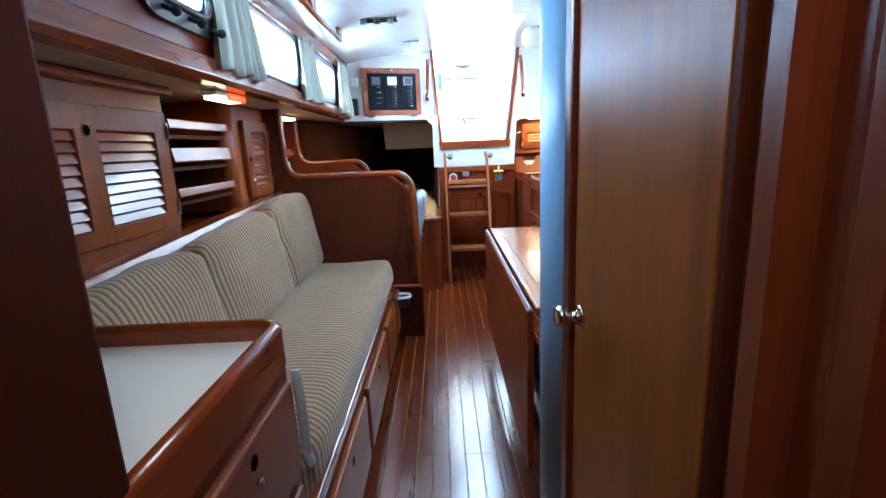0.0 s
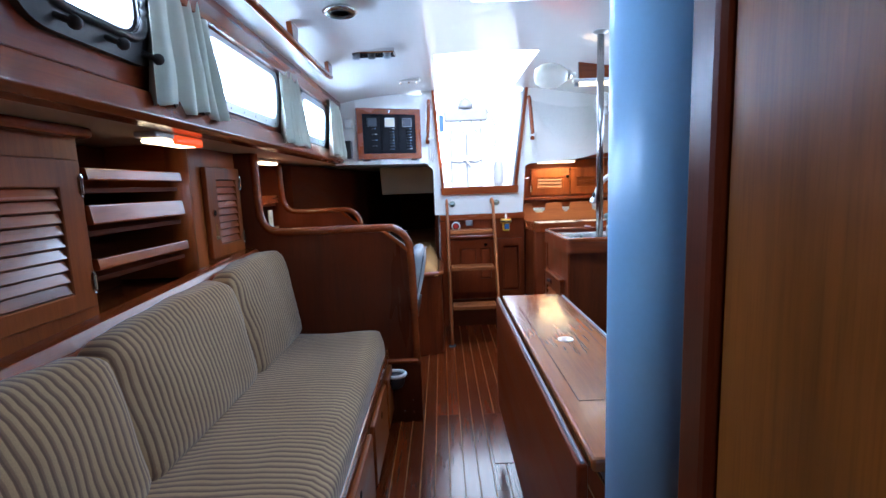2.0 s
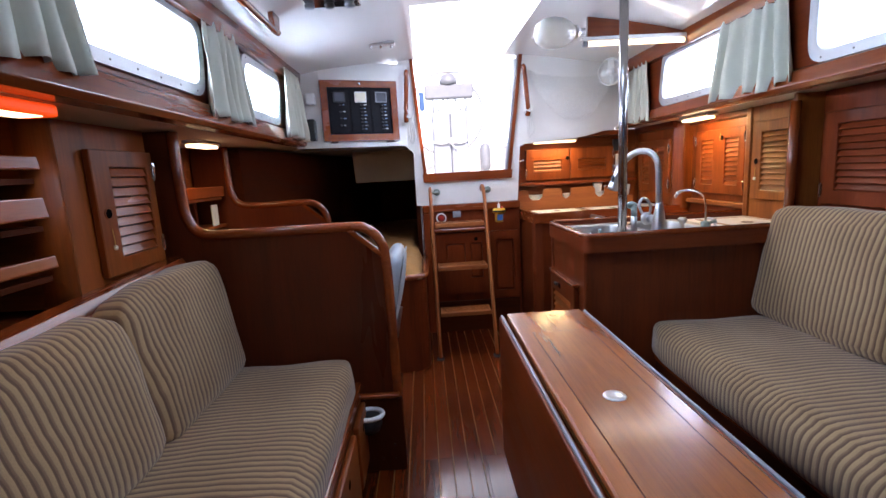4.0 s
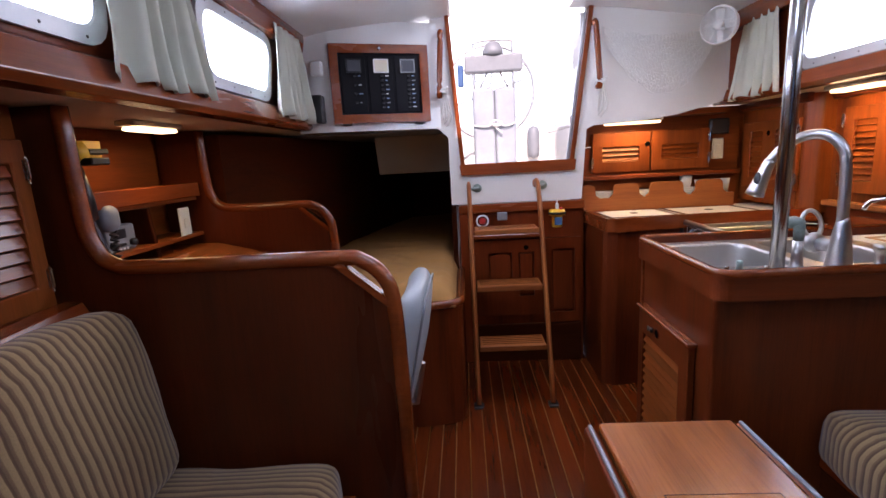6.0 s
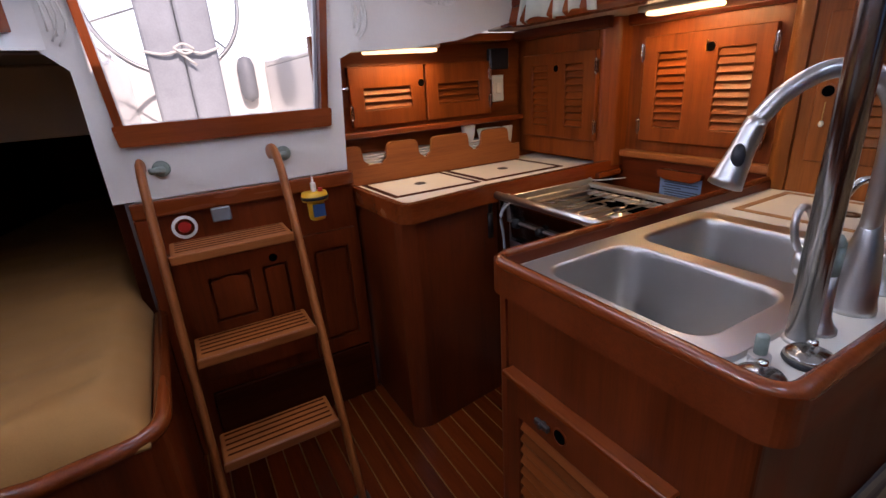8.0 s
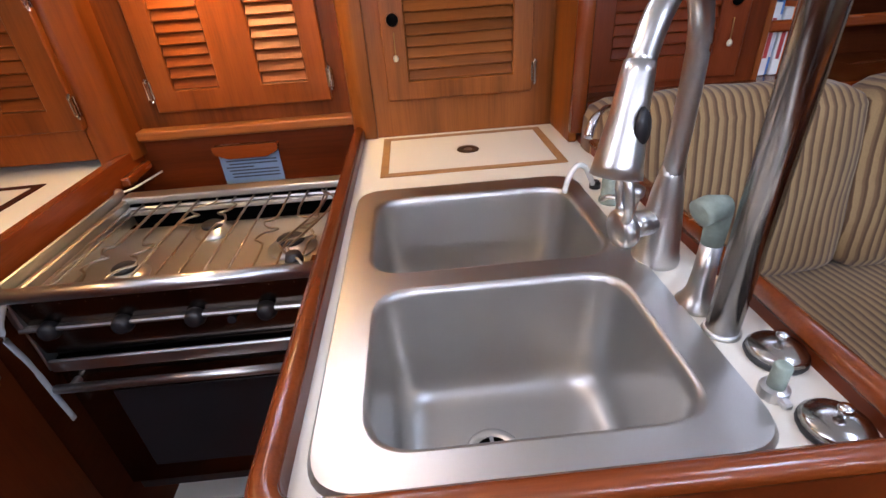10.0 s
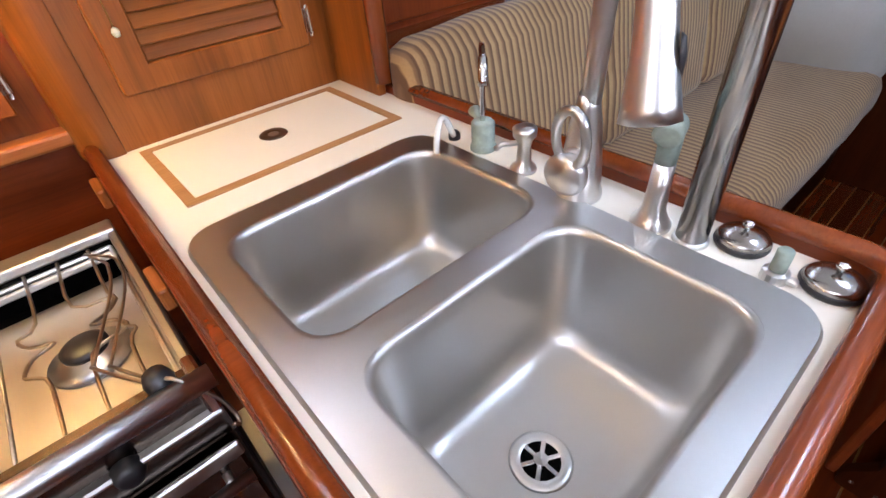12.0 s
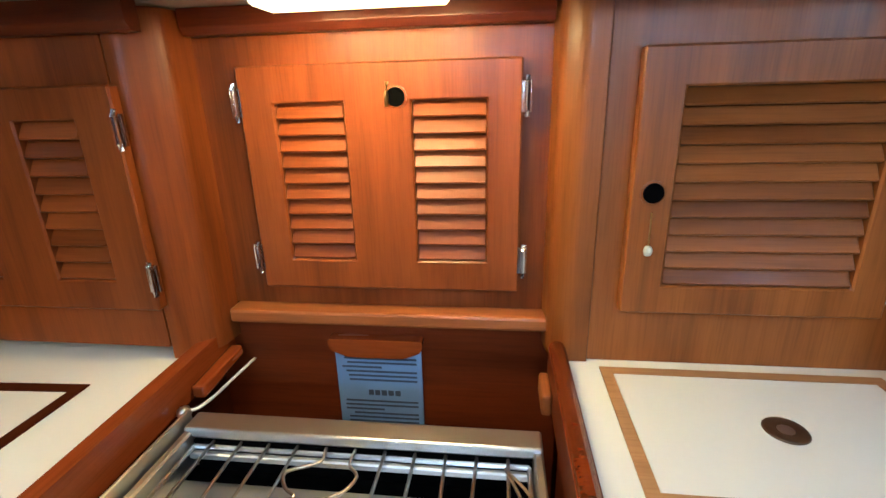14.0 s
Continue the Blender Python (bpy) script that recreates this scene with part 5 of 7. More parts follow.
part("spout", tube(curve([(1.170, 2.905, 0.94), (1.167, 2.908, 1.03), (1.154, 2.921, 1.068), (1.122, 2.953, 1.084), (1.090, 2.984, 1.076), (1.078, 2.996, 1.052)], 5), [0.0046] * 19 + [0.0068] * 7, 12), CHROME, tap, smooth=True)
soap = thing("soap_dispenser", (1.071, 2.915, GZ), "brushed steel soap dispenser", "dispenser")
part("body", lathe([(0.022, 0), (0.021, 0.005), (0.012, 0.014), (0.0105, 0.04), (0.013, 0.052), (0.018, 0.058), (0.019, 0.070), (0.012, 0.074), (0, 0.074)], (1.071, 2.915, GZ), 20), STEEL, soap, smooth=True)
part("nozzle", tube([(1.071, 2.918, 0.943), (1.090, 2.945, 0.944), (1.096, 2.955, 0.937)], 0.0045, 8), STEEL, soap, smooth=True)
spray = thing("side_sprayer", (0.853, 2.917, GZ), "corroded green side sprayer in a steel base", "sprayer")
part("base", lathe([(0.026, 0), (0.026, 0.006), (0.020, 0.014), (0.0155, 0.026), (0.0135, 0.050), (0.0125, 0.092), (0, 0.092)], (0.853, 2.917, GZ), 22), STEEL, spray, smooth=True)
part("handle", lathe([(0.0125, 0), (0.0132, 0.02), (0.0135, 0.042), (0.010, 0.056), (0, 0.058)], (0.853, 2.917, 0.987), 18), VERDIGRIS, spray, smooth=True)
part("nozzle", tube([(0.853, 2.908, 1.030), (0.853, 2.914, 1.034), (0.849, 2.934, 1.036), (0.847, 2.946, 1.032), (0.8468, 2.9465, 1.0318)], [0.008, 0.0145, 0.0165, 0.0165, 0.012], 16), VERDIGRIS, spray, smooth=True)
spout = thing("air_gap_spout", (1.243, 2.905, GZ), "small clear curved spout beside the sink", "tap")
part("spout", tube(curve([(1.232, 2.918, 0.905), (1.225, 2.940, 0.945), (1.214, 2.962, 0.952), (1.206, 2.978, 0.93), (1.203, 2.984, 0.905)], 4), 0.0055, 8), CHINA, spout, smooth=True)
part("base", lathe([(0.011, 0), (0.011, 0.010), (0.007, 0.015), (0, 0.015)], (1.236, 2.912, GZ), 14), BLACK, spout)
for _x, _y, _lb in ((0.753, 2.882, "chrome sink plug lying on the counter"), (0.655, 2.894, "chrome sink plug with a black rubber rim")):
    plug = thing("sink_plug", (_x, _y, GZ), _lb, "plug", "sink plugs")
    part("rubber", lathe([(0, 0.0005), (0.030, 0.0005), (0.032, 0.004), (0.031, 0.010), (0, 0.010)], (_x, _y, GZ), 22), BLACK, plug, smooth=True)
    part("cap", lathe([(0.031, 0.010), (0.027, 0.015), (0.012, 0.020), (0, 0.021)], (_x, _y, GZ), 22), TUBE, plug, smooth=True)
    part("knob", lathe([(0.003, 0.019), (0.0035, 0.026), (0.007, 0.029), (0.006, 0.034), (0, 0.035)], (_x, _y, GZ), 12), CHROME, plug, smooth=True)
fit_ = thing("hose_fitting", (0.703, 2.92, GZ), "greenish hose fitting with a clamp", "fitting")
part("clamp", join(lathe([(0.014, 0), (0.014, 0.012), (0.010, 0.014), (0, 0.014)], (0.703, 2.920, GZ), 16), bx(0.680, 0.694, 2.915, 2.925, GZ + 0.002, GZ + 0.010, 0.002)), STEEL, fit_)
part("spigot", lathe([(0.0085, 0.013), (0.0085, 0.040), (0.007, 0.042), (0, 0.042)], (0.703, 2.920, GZ), 14), VERDIGRIS, fit_, smooth=True)
pole = thing("grab_pole", (0.80, 2.915, GZ), "polished steel pole from the counter to the headliner", "pole")
part("tube", tube([(0.80, 2.915, GZ), (0.80, 2.915, 1.4), (0.80, 2.915, 2.0)], 0.0185, 18), TUBE, pole, smooth=True)
part("foot_ring", lathe([(0.0185, 0), (0.022, 0.001), (0.021, 0.006), (0.0185, 0.007)], (0.80, 2.915, GZ), 20), STEEL, pole, smooth=True)
part("top_flange", lathe([(0.0185, 0), (0.022, 0.004), (0.038, 0.012), (0.040, 0.018), (0, 0.018)], (0.80, 2.915, 1.984), 20), STEEL, pole, smooth=True)
_lid = part("lid", bx(1.4005, 1.641, 2.939, 3.327, GZ + 0.0004, GZ + 0.0026, 0.0008), LAMINATE, sinkcab, "cream counter lid")
part("border", ring_frame([(1.382, 2.920), (1.660, 2.920), (1.660, 3.346), (1.382, 3.346)], [(1.400, 2.938), (1.642, 2.938), (1.642, 3.328), (1.400, 3.328)], "z", GZ + 0.0004, GZ + 0.0030), BORDER["y"], _lid, "pale wooden border")
part("lift_ring", lathe([(0.009, 0.003), (0.011, 0.0045), (0.026, 0.005), (0.028, 0.003)], (1.521, 3.132, GZ), 24), DULL, _lid, "dull bronze ring", True)
part("lift_cup", lathe([(0, 0.004), (0.011, 0.0042), (0.012, 0.003)], (1.521, 3.132, GZ), 20), STEEL, _lid)

# after counter over the icebox
ice = thing("icebox_cabinet", (1.15, 4.28, 0), "varnished teak icebox cabinet in the galley corner", "cabinet")
IZ = 0.886
_out = [(0.640, 4.45), (0.662, 4.005), (0.695, 3.975), (1.03, 4.020), (1.742, 4.040), (1.742, 4.58), (0.640, 4.58)]
_in = [(0.662, 4.45), (0.686, 4.022), (0.708, 4.002), (1.026, 4.046), (1.73, 4.066), (1.73, 4.57), (0.662, 4.57)]
part("fiddle", ring_frame(rounded(_out, [0, 0.03, 0.03, 0, 0, 0, 0], 3), rounded(_in, [0, 0.02, 0.02, 0, 0, 0, 0], 3), "z", 0.845, 0.912), TRIM["x"], ice, "varnished raised edge")
part("counter", prism([(p[0] * 0.999 + 0.001, p[1]) for p in _in], "z", 0.862, IZ), LAMINATE, ice, "cream laminate counter")
part("body", prism([(0.655, 4.575), (0.655, 4.04), (0.672, 4.02), (0.72, 4.005), (1.03, 4.048), (1.09, 4.055), (1.09, 4.575)], "z", 0, 0.844), SHADED_TEAK["z"], ice)
part("side", prism([(1.09, 4.060), (1.742, 4.075), (1.742, 4.10), (1.09, 4.085)], "z", 0, 0.844), DARK["x"], ice)
_il = [((0.735, 4.19), (0.72, 4.50), (1.10, 4.50), (1.115, 4.19)), ((1.135, 4.19), (1.12, 4.50), (1.54, 4.50), (1.555, 4.19))]
for q in _il:
    cx, cy = sum(p[0] for p in q) / 4, sum(p[1] for p in q) / 4
    inner = [(cx + (p[0] - cx) * 0.90, cy + (p[1] - cy) * 0.87) for p in q]
    lid = part("lid", prism([(cx + (p[0] - cx) * 0.893, cy + (p[1] - cy) * 0.862) for p in q], "z", IZ + 0.0004, IZ + 0.0026), LAMINATE, ice, "cream icebox lid")
    part("border", ring_frame(q, inner, "z", IZ + 0.0004, IZ + 0.003), DARK["x"], lid, "dark wooden border")
    part("lift_ring", lathe([(0, 0.003), (0.010, 0.0035), (0.012, 0.005), (0.022, 0.005), (0.024, 0.003)], (cx, cy, IZ), 20), BRONZE, lid, smooth=True)

rack = thing("plate_rack", (1.15, 4.52, IZ), "scalloped teak plate rack along the bulkhead", "rack")
_pts = [(0.650, IZ), (1.56, IZ), (1.56, 1.045)]
_tops = [(1.335, 1.495), (1.065, 1.265), (0.850, 1.005), (0.66, 0.745)]
prof = []
for a, b in _tops:
    prof += rounded([(b + 0.03, 0.965), (b, 0.985), (b - 0.006, 1.048), (a + 0.006, 1.048), (a, 0.985), (a - 0.03, 0.965)], [0.012, 0.012, 0.028, 0.028, 0.012, 0.012], 3)
prof = [p for p in prof if p[0] > 0.652]
part("board", prism([(0.650, IZ), (1.56, IZ), (1.56, 0.965)] + prof + [(0.650, 1.045)], "y", 4.502, 4.518), LIGHT["x"], rack)
for _x in (0.80, 1.035, 1.30):
    for k in range(6):
        solid("plate", lathe([(0, 0), (0.045, 0), (0.075, 0.010), (0.074, 0.013), (0.044, 0.004), (0, 0.004)], (_x, 4.56 - 0.004, IZ + 0.045 + k * 0.012), 22, Matrix.Diagonal((1, 0.48, 1, 1))) if k else lathe([(0, -0.045), (0.04, -0.045), (0.045, 0), (0.075, 0.010), (0.074, 0.013), (0.044, 0.004), (0, 0.004)], (_x, 4.556, IZ + 0.045), 22, Matrix.Diagonal((1, 0.48, 1, 1))), CHINA, "white china plate stacked in the rack", "plate", group="plates in the rack", smooth=True)
for _x, _r in ((1.30, 0.040), (1.42, 0.070), (1.53, 0.030)):
    solid("bowl", lathe([(0, 0), (_r * 0.5, 0), (_r * 0.8, 0.045), (_r, 0.10), (_r * 0.96, 0.10), (_r * 0.76, 0.047), (0, 0.006)], (_x, 4.556, IZ + 0.092 if _x < 1.31 else IZ + 0.06), 24, Matrix.Diagonal((1, 0.5, 1, 1))), CHINA, "white china bowl in the rack", "bowl", smooth=True)

gl = thing("galley_locker", (1.1, 4.56, 1.09), "teak wall locker over the plate rack with two louvred doors", "locker")
part("shelf", bx(0.650, 1.60, 4.515, 4.598, 1.075, 1.100, 0.006, 2), TRIM["x"], gl)
part("face_frame", bx(0.650, 1.60, 4.566, 4.598, 1.100, 1.424, 0), TEAK["x"], gl)
for _x0, _x1, _pull in ((0.735, 1.075, 1), (1.085, 1.425, 0)):
    louvre_door(gl, (_x0, 4.565, 1.115), (1, 0, 0), (0, -1, 0), _x1 - _x0, 0.235, [(0.06, 0.275, 0.065, 0.150)], 3, (0.325, 0.16) if _pull else None, [(0.002, 0.06)] if _pull else [(_x1 - _x0 - 0.002, 0.06), (_x1 - _x0 - 0.002, 0.18)])
solid("socket", join(bx(1.445, 1.512, 4.556, 4.566, 1.165, 1.285, 0.004), bx(1.465, 1.492, 4.552, 4.557, 1.20, 1.25, 0.003)), CREAM, "cream wall socket on the galley bulkhead", "socket")
solid("control_box", bx(1.42, 1.53, 4.535, 4.566, 1.31, 1.40, 0.006), BLACK, "black control box on the bulkhead", "box")
tube_lamp("lit tube lamp under the white bulkhead", (0.94, 4.47, 1.422), 0.33, "x", TUBE_GLOW)
solid("side_hook", tube([(0.66, 4.47, 1.27), (0.69, 4.46, 1.27), (0.70, 4.46, 1.275)], 0.006, 8), CHROME, "small chrome hook beside the locker", "hook")

# hull-side lockers of the galley
XH = 1.73
k1 = thing("galley_cupboard", (1.62, 4.3, GZ), "teak hull-side cupboard with double louvred door beside the icebox", "cupboard")
part("face_frame", bx(1.642, 1.658, 4.101, 4.60, 0.913, 1.470, 0), TEAK["z"], k1)
louvre_door(k1, (1.641, 4.085, 0.995), (0, 1, 0), (-1, 0, 0), 0.46, 0.365, [(0.07, 0.175, 0.055, 0.315), (0.285, 0.39, 0.055, 0.315)], 9, (0.23, 0.30), [(0.0, 0.06), (0.0, 0.30)])
k2 = thing("galley_cupboard", (XH, 3.72, 0.96), "teak hull-side cupboard with double louvred door over the stove", "cupboard")
part("face_frame", wall_with_holes("x", XH + 0.022, XH + 0.038, 3.40, 4.05, 0.955, 1.470, [(3.52, 3.91, 1.03, 1.36)]), TEAK["z"], k2)
louvre_door(k2, (XH + 0.021, 3.480, 0.998), (0, 1, 0), (-1, 0, 0), 0.468, 0.388, [(0.056, 0.176, 0.056, 0.328), (0.290, 0.408, 0.056, 0.328)], 10, (0.201, 0.334), [(-0.004, 0.06), (-0.004, 0.33), (0.474, 0.06), (0.474, 0.33)])
part("brass_pin", tube([(XH - 0.004, 3.694, 1.355), (XH - 0.006, 3.695, 1.335), (XH - 0.004, 3.696, 1.318)], [0.003, 0.004, 0.003], 8), BRASS, k2, "brass pin", True)
# Crowns in darkened teak also stand for the shadow below the side deck
part("crown", prism(rounded([(XH + 0.021, 1.433), (XH - 0.002, 1.433), (XH - 0.010, 1.445), (XH - 0.010, 1.4725), (XH + 0.021, 1.4725)], [0, 0.004, 0.006, 0, 0], 3), "y", 3.436, 4.024), SHADED_TEAK["y"], k2)
part("crown", prism(rounded([(1.641, 1.430), (1.622, 1.430), (1.612, 1.442), (1.612, 1.4725), (1.641, 1.4725)], [0, 0.004, 0.006, 0, 0], 3), "y", 4.03, 4.60), SHADED_TEAK["y"], k1)
k3 = thing("galley_cupboard", (1.66, 3.13, GZ), "teak hull-side cupboard with a single louvred door behind the sink", "cupboard")
part("face_frame", wall_with_holes("x", 1.687, 1.703, 2.880, 3.372, GZ, 1.470, [(2.975, 3.285, 1.03, 1.36)]), PALE["z"], k3)
louvre_door(k3, (1.686, 2.940, 0.995), (0, 1, 0), (-1, 0, 0), 0.382, 0.395, [(0.052, 0.322, 0.048, 0.341)], 11, (0.351, 0.194), [(-0.003, 0.05), (-0.003, 0.33)], (0.351, 0.165), mat=PALE)
part("end_panel", bx(1.515, 1.93, 2.858, 2.880, GZ, 1.470, 0.003), PALE["z"], k3)
part("end_post", tube([(1.512, 2.862, 0.925), (1.512, 2.862, 1.437)], 0.020, 14), TRIM["z"], k3, smooth=True)
for _y, _s in ((3.385, 1), (4.035, -1)):
    part("corner_post", prism(rounded([(1.676, _y - 0.022 * _s), (1.676, _y + 0.014 * _s), (1.700, _y + 0.044 * _s), (1.755, _y + 0.050 * _s), (1.755, _y - 0.022 * _s)] if _s > 0 else [(1.643, 4.10), (1.643, 4.078), (1.692, 4.030), (1.751, 4.026), (1.751, 4.10)], [0.004, 0.035, 0.035, 0, 0], 5), "z", GZ + 0.001 if _s > 0 else 0.889, 1.470), PALE["z"] if _s > 0 else TEAK["z"], k3 if _s > 0 else k1, smooth=False)
lp = tube_lamp("lit tube lamp over the stove", (1.585, 3.70, 1.4735), 0.30, "y", TUBE_GLOW)

# stove in its recess
XB = 1.745
sr = thing("stove_recess", (XB, 3.75, 0), "dark teak stove recess with a rounded ledge", "panel")
part("back", bx(XB, XB + 0.02, 3.400, 4.125, 0.0, 0.925, 0), CABIN["y"], sr)
# Ledge in paler teak, so its colour carries the glow of the tube above
part("ledge", bx(1.712, 1.93, 3.402, 4.024, 0.928, 0.956, 0.006, 2), LIGHT["y"], sr)
part("floor_plate", bx(1.25, 1.77, 3.40, 4.10, -0.012, 0.004, 0.002), LAMINATE, sr, "pale recess floor")
card = thing("instruction_card", (1.77, 3.745, 0.67), "blue-grey printed instruction card under a wooden clip", "card")
part("sheet", bx(1.7385, 1.7405, 3.660, 3.832, 0.672, 0.872, 0), PAPER, card)
part("clip", prism(rounded([(3.652, 0.896), (3.840, 0.896), (3.834, 0.872), (3.800, 0.858), (3.692, 0.858), (3.658, 0.872)], [0.008, 0.008, 0.012, 0.02, 0.02, 0.012], 4), "x", 1.720, 1.744), TRIM["y"], card)
_rn = random.Random(3)
for k in range(17):
    z = 0.846 - k * 0.0098
    if 6 <= k <= 9:
        continue
    part("print_line", bx(1.7378, 1.7384, 3.670, 3.820 - _rn.uniform(0, 0.02), z - 0.0022, z + 0.0022, 0) if k not in (2, 12) else bx(1.7378, 1.7384, 3.74, 3.820, z - 0.0022, z + 0.0022, 0), INK, card)
for y0, y1 in ((3.705, 3.716), (3.719, 3.730), (3.733, 3.744), (3.747, 3.757), (3.760, 3.770)):
    part("print_block", bx(1.7378, 1.7384, y0, y1, 0.762, 0.774, 0), INK, card)

stove = thing("stove", (1.36, 3.75, 0.2), "gimballed stainless steel cooker with oven", "stove")
SY0, SY1, SX0, SX1 = 3.447, 4.003, 1.095, 1.525
part("body", bx(SX0 + 0.042, SX1, SY0, SY1, 0.24, 0.768, 0.004), IRON, stove)
part("hob", bx(SX0, SX1 - 0.042, SY0, SY1, 0.769, 0.778, 0.003), SINK, stove, "steel hob tray")
# Black plates paint in the deep shade of the gap behind the hob
part("back_well", join(bx(SX1 - 0.042, SX1 - 0.005, SY0, SY1, 0.765, 0.772, 0.002), bx(SX1 - 0.014, SX1 - 0.005, SY0 + 0.015, SY1 - 0.015, 0.772, 0.828, 0.001)), HOLE, stove, "black plates for the shaded well behind the burners")
for _a in (SY0, SY1 - 0.014):
    part("side_strip", bx(SX0, SX1 - 0.005, _a, _a + 0.014, 0.778, 0.842, 0.003), SINK, stove)
part("side_plate", bx(1.115, 1.545, SY1 + 0.004, SY1 + 0.010, 0.66, 0.862, 0.002), SINK, stove, "steel plate beside the burners")
part("splash_strip", bx(SX1 - 0.012, SX1 + 0.030, SY0, SY1, 0.829, 0.848, 0.004, 2), SINK, stove, "raised steel strip")
part("front_rail", tube([(1.060, 3.437, 0.874), (1.060, 4.012, 0.874)], 0.0135, 16), STEEL, stove, smooth=True)
for _y in (3.452, 3.998):
    part("rail_bracket", bx(1.056, 1.11, _y - 0.007, _y + 0.007, 0.822, 0.874, 0.003), CHROME, stove)
part("control_panel", prism([(1.098, 0.838), (1.132, 0.838), (1.140, 0.700), (1.122, 0.700)], "y", SY0, SY1), DARK_STEEL, stove, "dark control panel")
for _y in (3.560, 3.69, 3.82, 3.95):
    part("knob", lathe([(0.018, 0), (0.019, 0.006), (0.015, 0.020), (0.010, 0.024), (0, 0.024)], (1.108, _y, 0.768), 18, facing((-1, 0, 0.17))), BLACK, stove, smooth=True)
part("igniter", lathe([(0.008, 0), (0.008, 0.008), (0, 0.009)], (1.110, 3.630, 0.752), 12, facing((-1, 0, 0.17))), BLACK, stove)
od = part("oven_door", bx(1.110, 1.1345, SY0 + 0.01, SY1 - 0.01, 0.30, 0.690, 0.005), DARK_STEEL, stove, "dark steel oven door")
part("oven_glass", bx(1.107, 1.1105, SY0 + 0.09, SY1 - 0.09, 0.36, 0.60, 0.004), BLACK, od, "dark oven window")
part("oven_handle", join(tube([(1.085, SY0 + 0.012, 0.640), (1.085, SY1 - 0.012, 0.640)], 0.0095, 12), bx(1.083, 1.112, SY0 + 0.035, SY0 + 0.047, 0.633, 0.647, 0.002), bx(1.083, 1.112, SY1 - 0.047, SY1 - 0.035, 0.633, 0.647, 0.002)), STEEL, od, "round steel handle", True)
part("trim_bar", bx(1.104, 1.113, SY0 + 0.006, SY1 - 0.006, 0.664, 0.694, 0.003), STEEL, od)
for _x, _y, _r in ((1.312, 3.552, 0.042), (1.25, 3.88, 0.034), (1.42, 3.76, 0.034)):
    bn = part("burner", lathe([(0, 0.0), (_r * 1.25, 0.0), (_r * 1.3, 0.004), (_r * 0.95, 0.008), (_r * 0.75, 0.018), (0, 0.018)], (_x, _y, 0.7785), 26), STEEL, stove, smooth=True)
    part("burner_cap", lathe([(0, 0.0), (_r * 0.72, 0.0), (_r * 0.72, 0.006), (_r * 0.55, 0.010), (0, 0.011)], (_x, _y, 0.7970), 24), BLACK, bn, smooth=True)
GR = 0.828
for k in range(11):
    y = SY0 + 0.050 + k * (SY1 - SY0 - 0.10) / 10
    pts = [(1.10, y, GR), (1.36, y, GR), (1.512, y, GR)]
    for bn_x, bn_y, bn_r in ((1.312, 3.552, 0.060), (1.25, 3.88, 0.052), (1.42, 3.76, 0.052)):
        off = y - bn_y
        if abs(off) < bn_r:
            s_ = 1 if off >= 0 else -1
            pts = [(1.10, y, GR), (bn_x - 0.080, y, GR), (bn_x - 0.052, y + s_ * 0.012, GR), (bn_x - 0.040, bn_y + s_ * bn_r, GR), (bn_x - 0.012, bn_y + s_ * bn_r * 0.8, GR), (bn_x, bn_y + s_ * 0.022, GR), (bn_x + 0.014, bn_y + s_ * bn_r * 0.8, GR), (bn_x + 0.042, bn_y + s_ * bn_r, GR), (bn_x + 0.062, y, GR), (1.512, y, GR)]
            pts = [tuple(p) for p in curve(pts, 3)]
    part("grid_rod", tube(pts, 0.0026, 6), RODS, stove, smooth=True)
for _x in (1.105, 1.505):
    part("grid_bar", tube([(_x, SY0 + 0.02, GR - 0.006), (_x, SY1 - 0.02, GR - 0.006)], 0.0040, 6), STEEL, stove)
for _y in (SY0 + 0.02, SY1 - 0.02):
    part("grid_side", tube([(1.105, _y, GR - 0.006), (1.505, _y, GR - 0.006)], 0.0035, 6), STEEL, stove)
part("well_bar", bx(1.494, 1.504, SY0 + 0.016, SY1 - 0.016, 0.806, 0.818, 0.002), SINK, stove, "steel bar along the well")
for _o, _z in ((0.0, 0.0), (0.014, 0.010)):
    part("pot_clamp", tube(curve([(1.088, 3.480 + _o * 0.4, 0.872), (1.180, 3.520 + _o, 0.850 + _z), (1.200, 3.518 + _o, 0.848 + _z), (1.330, 3.476 + _o, 0.842 + _z), (1.400, 3.466 + _o, 0.838 + _z), (1.440, 3.470 + _o, 0.838), (1.484, 3.502, 0.838)], 4), 0.0024, 6), RODS, stove, "bent wire pot holder", True)
part("clamp_knob", lathe([(0.014, 0), (0.016, 0.012), (0.012, 0.024), (0, 0.025)], (1.085, 3.482, 0.870), 12), BLACK, stove, smooth=True)
part("clamp_arm", tube(curve([(1.085, 3.482, 0.884), (1.062, 3.466, 0.890), (1.046, 3.444, 0.850), (1.034, 3.438, 0.826), (1.024, 3.440, 0.822), (1.018, 3.444, 0.834)], 4), 0.0024, 6), RODS, stove, smooth=True)
_ck = thing("stove_catch", (1.65, 4.05, 0.84), "wooden catch with a pale wire hook beside the stove", "catch")
part("block", moved(bx(-0.072, 0.072, -0.012, 0.012, -0.012, 0.012, 0.005, 2), Matrix.Translation((1.655, 4.024, 0.862)) @ Matrix.Rotation(radians(4), 4, "Z")), TRIM["x"], _ck)
part("wire_hook", tube(curve([(1.548, 4.020, 0.852), (1.560, 4.006, 0.850), (1.600, 4.002, 0.846), (1.660, 4.004, 0.840), (1.744, 4.006, 0.832)], 4), 0.0028, 6), WHITE, _ck, "pale bent wire", True)
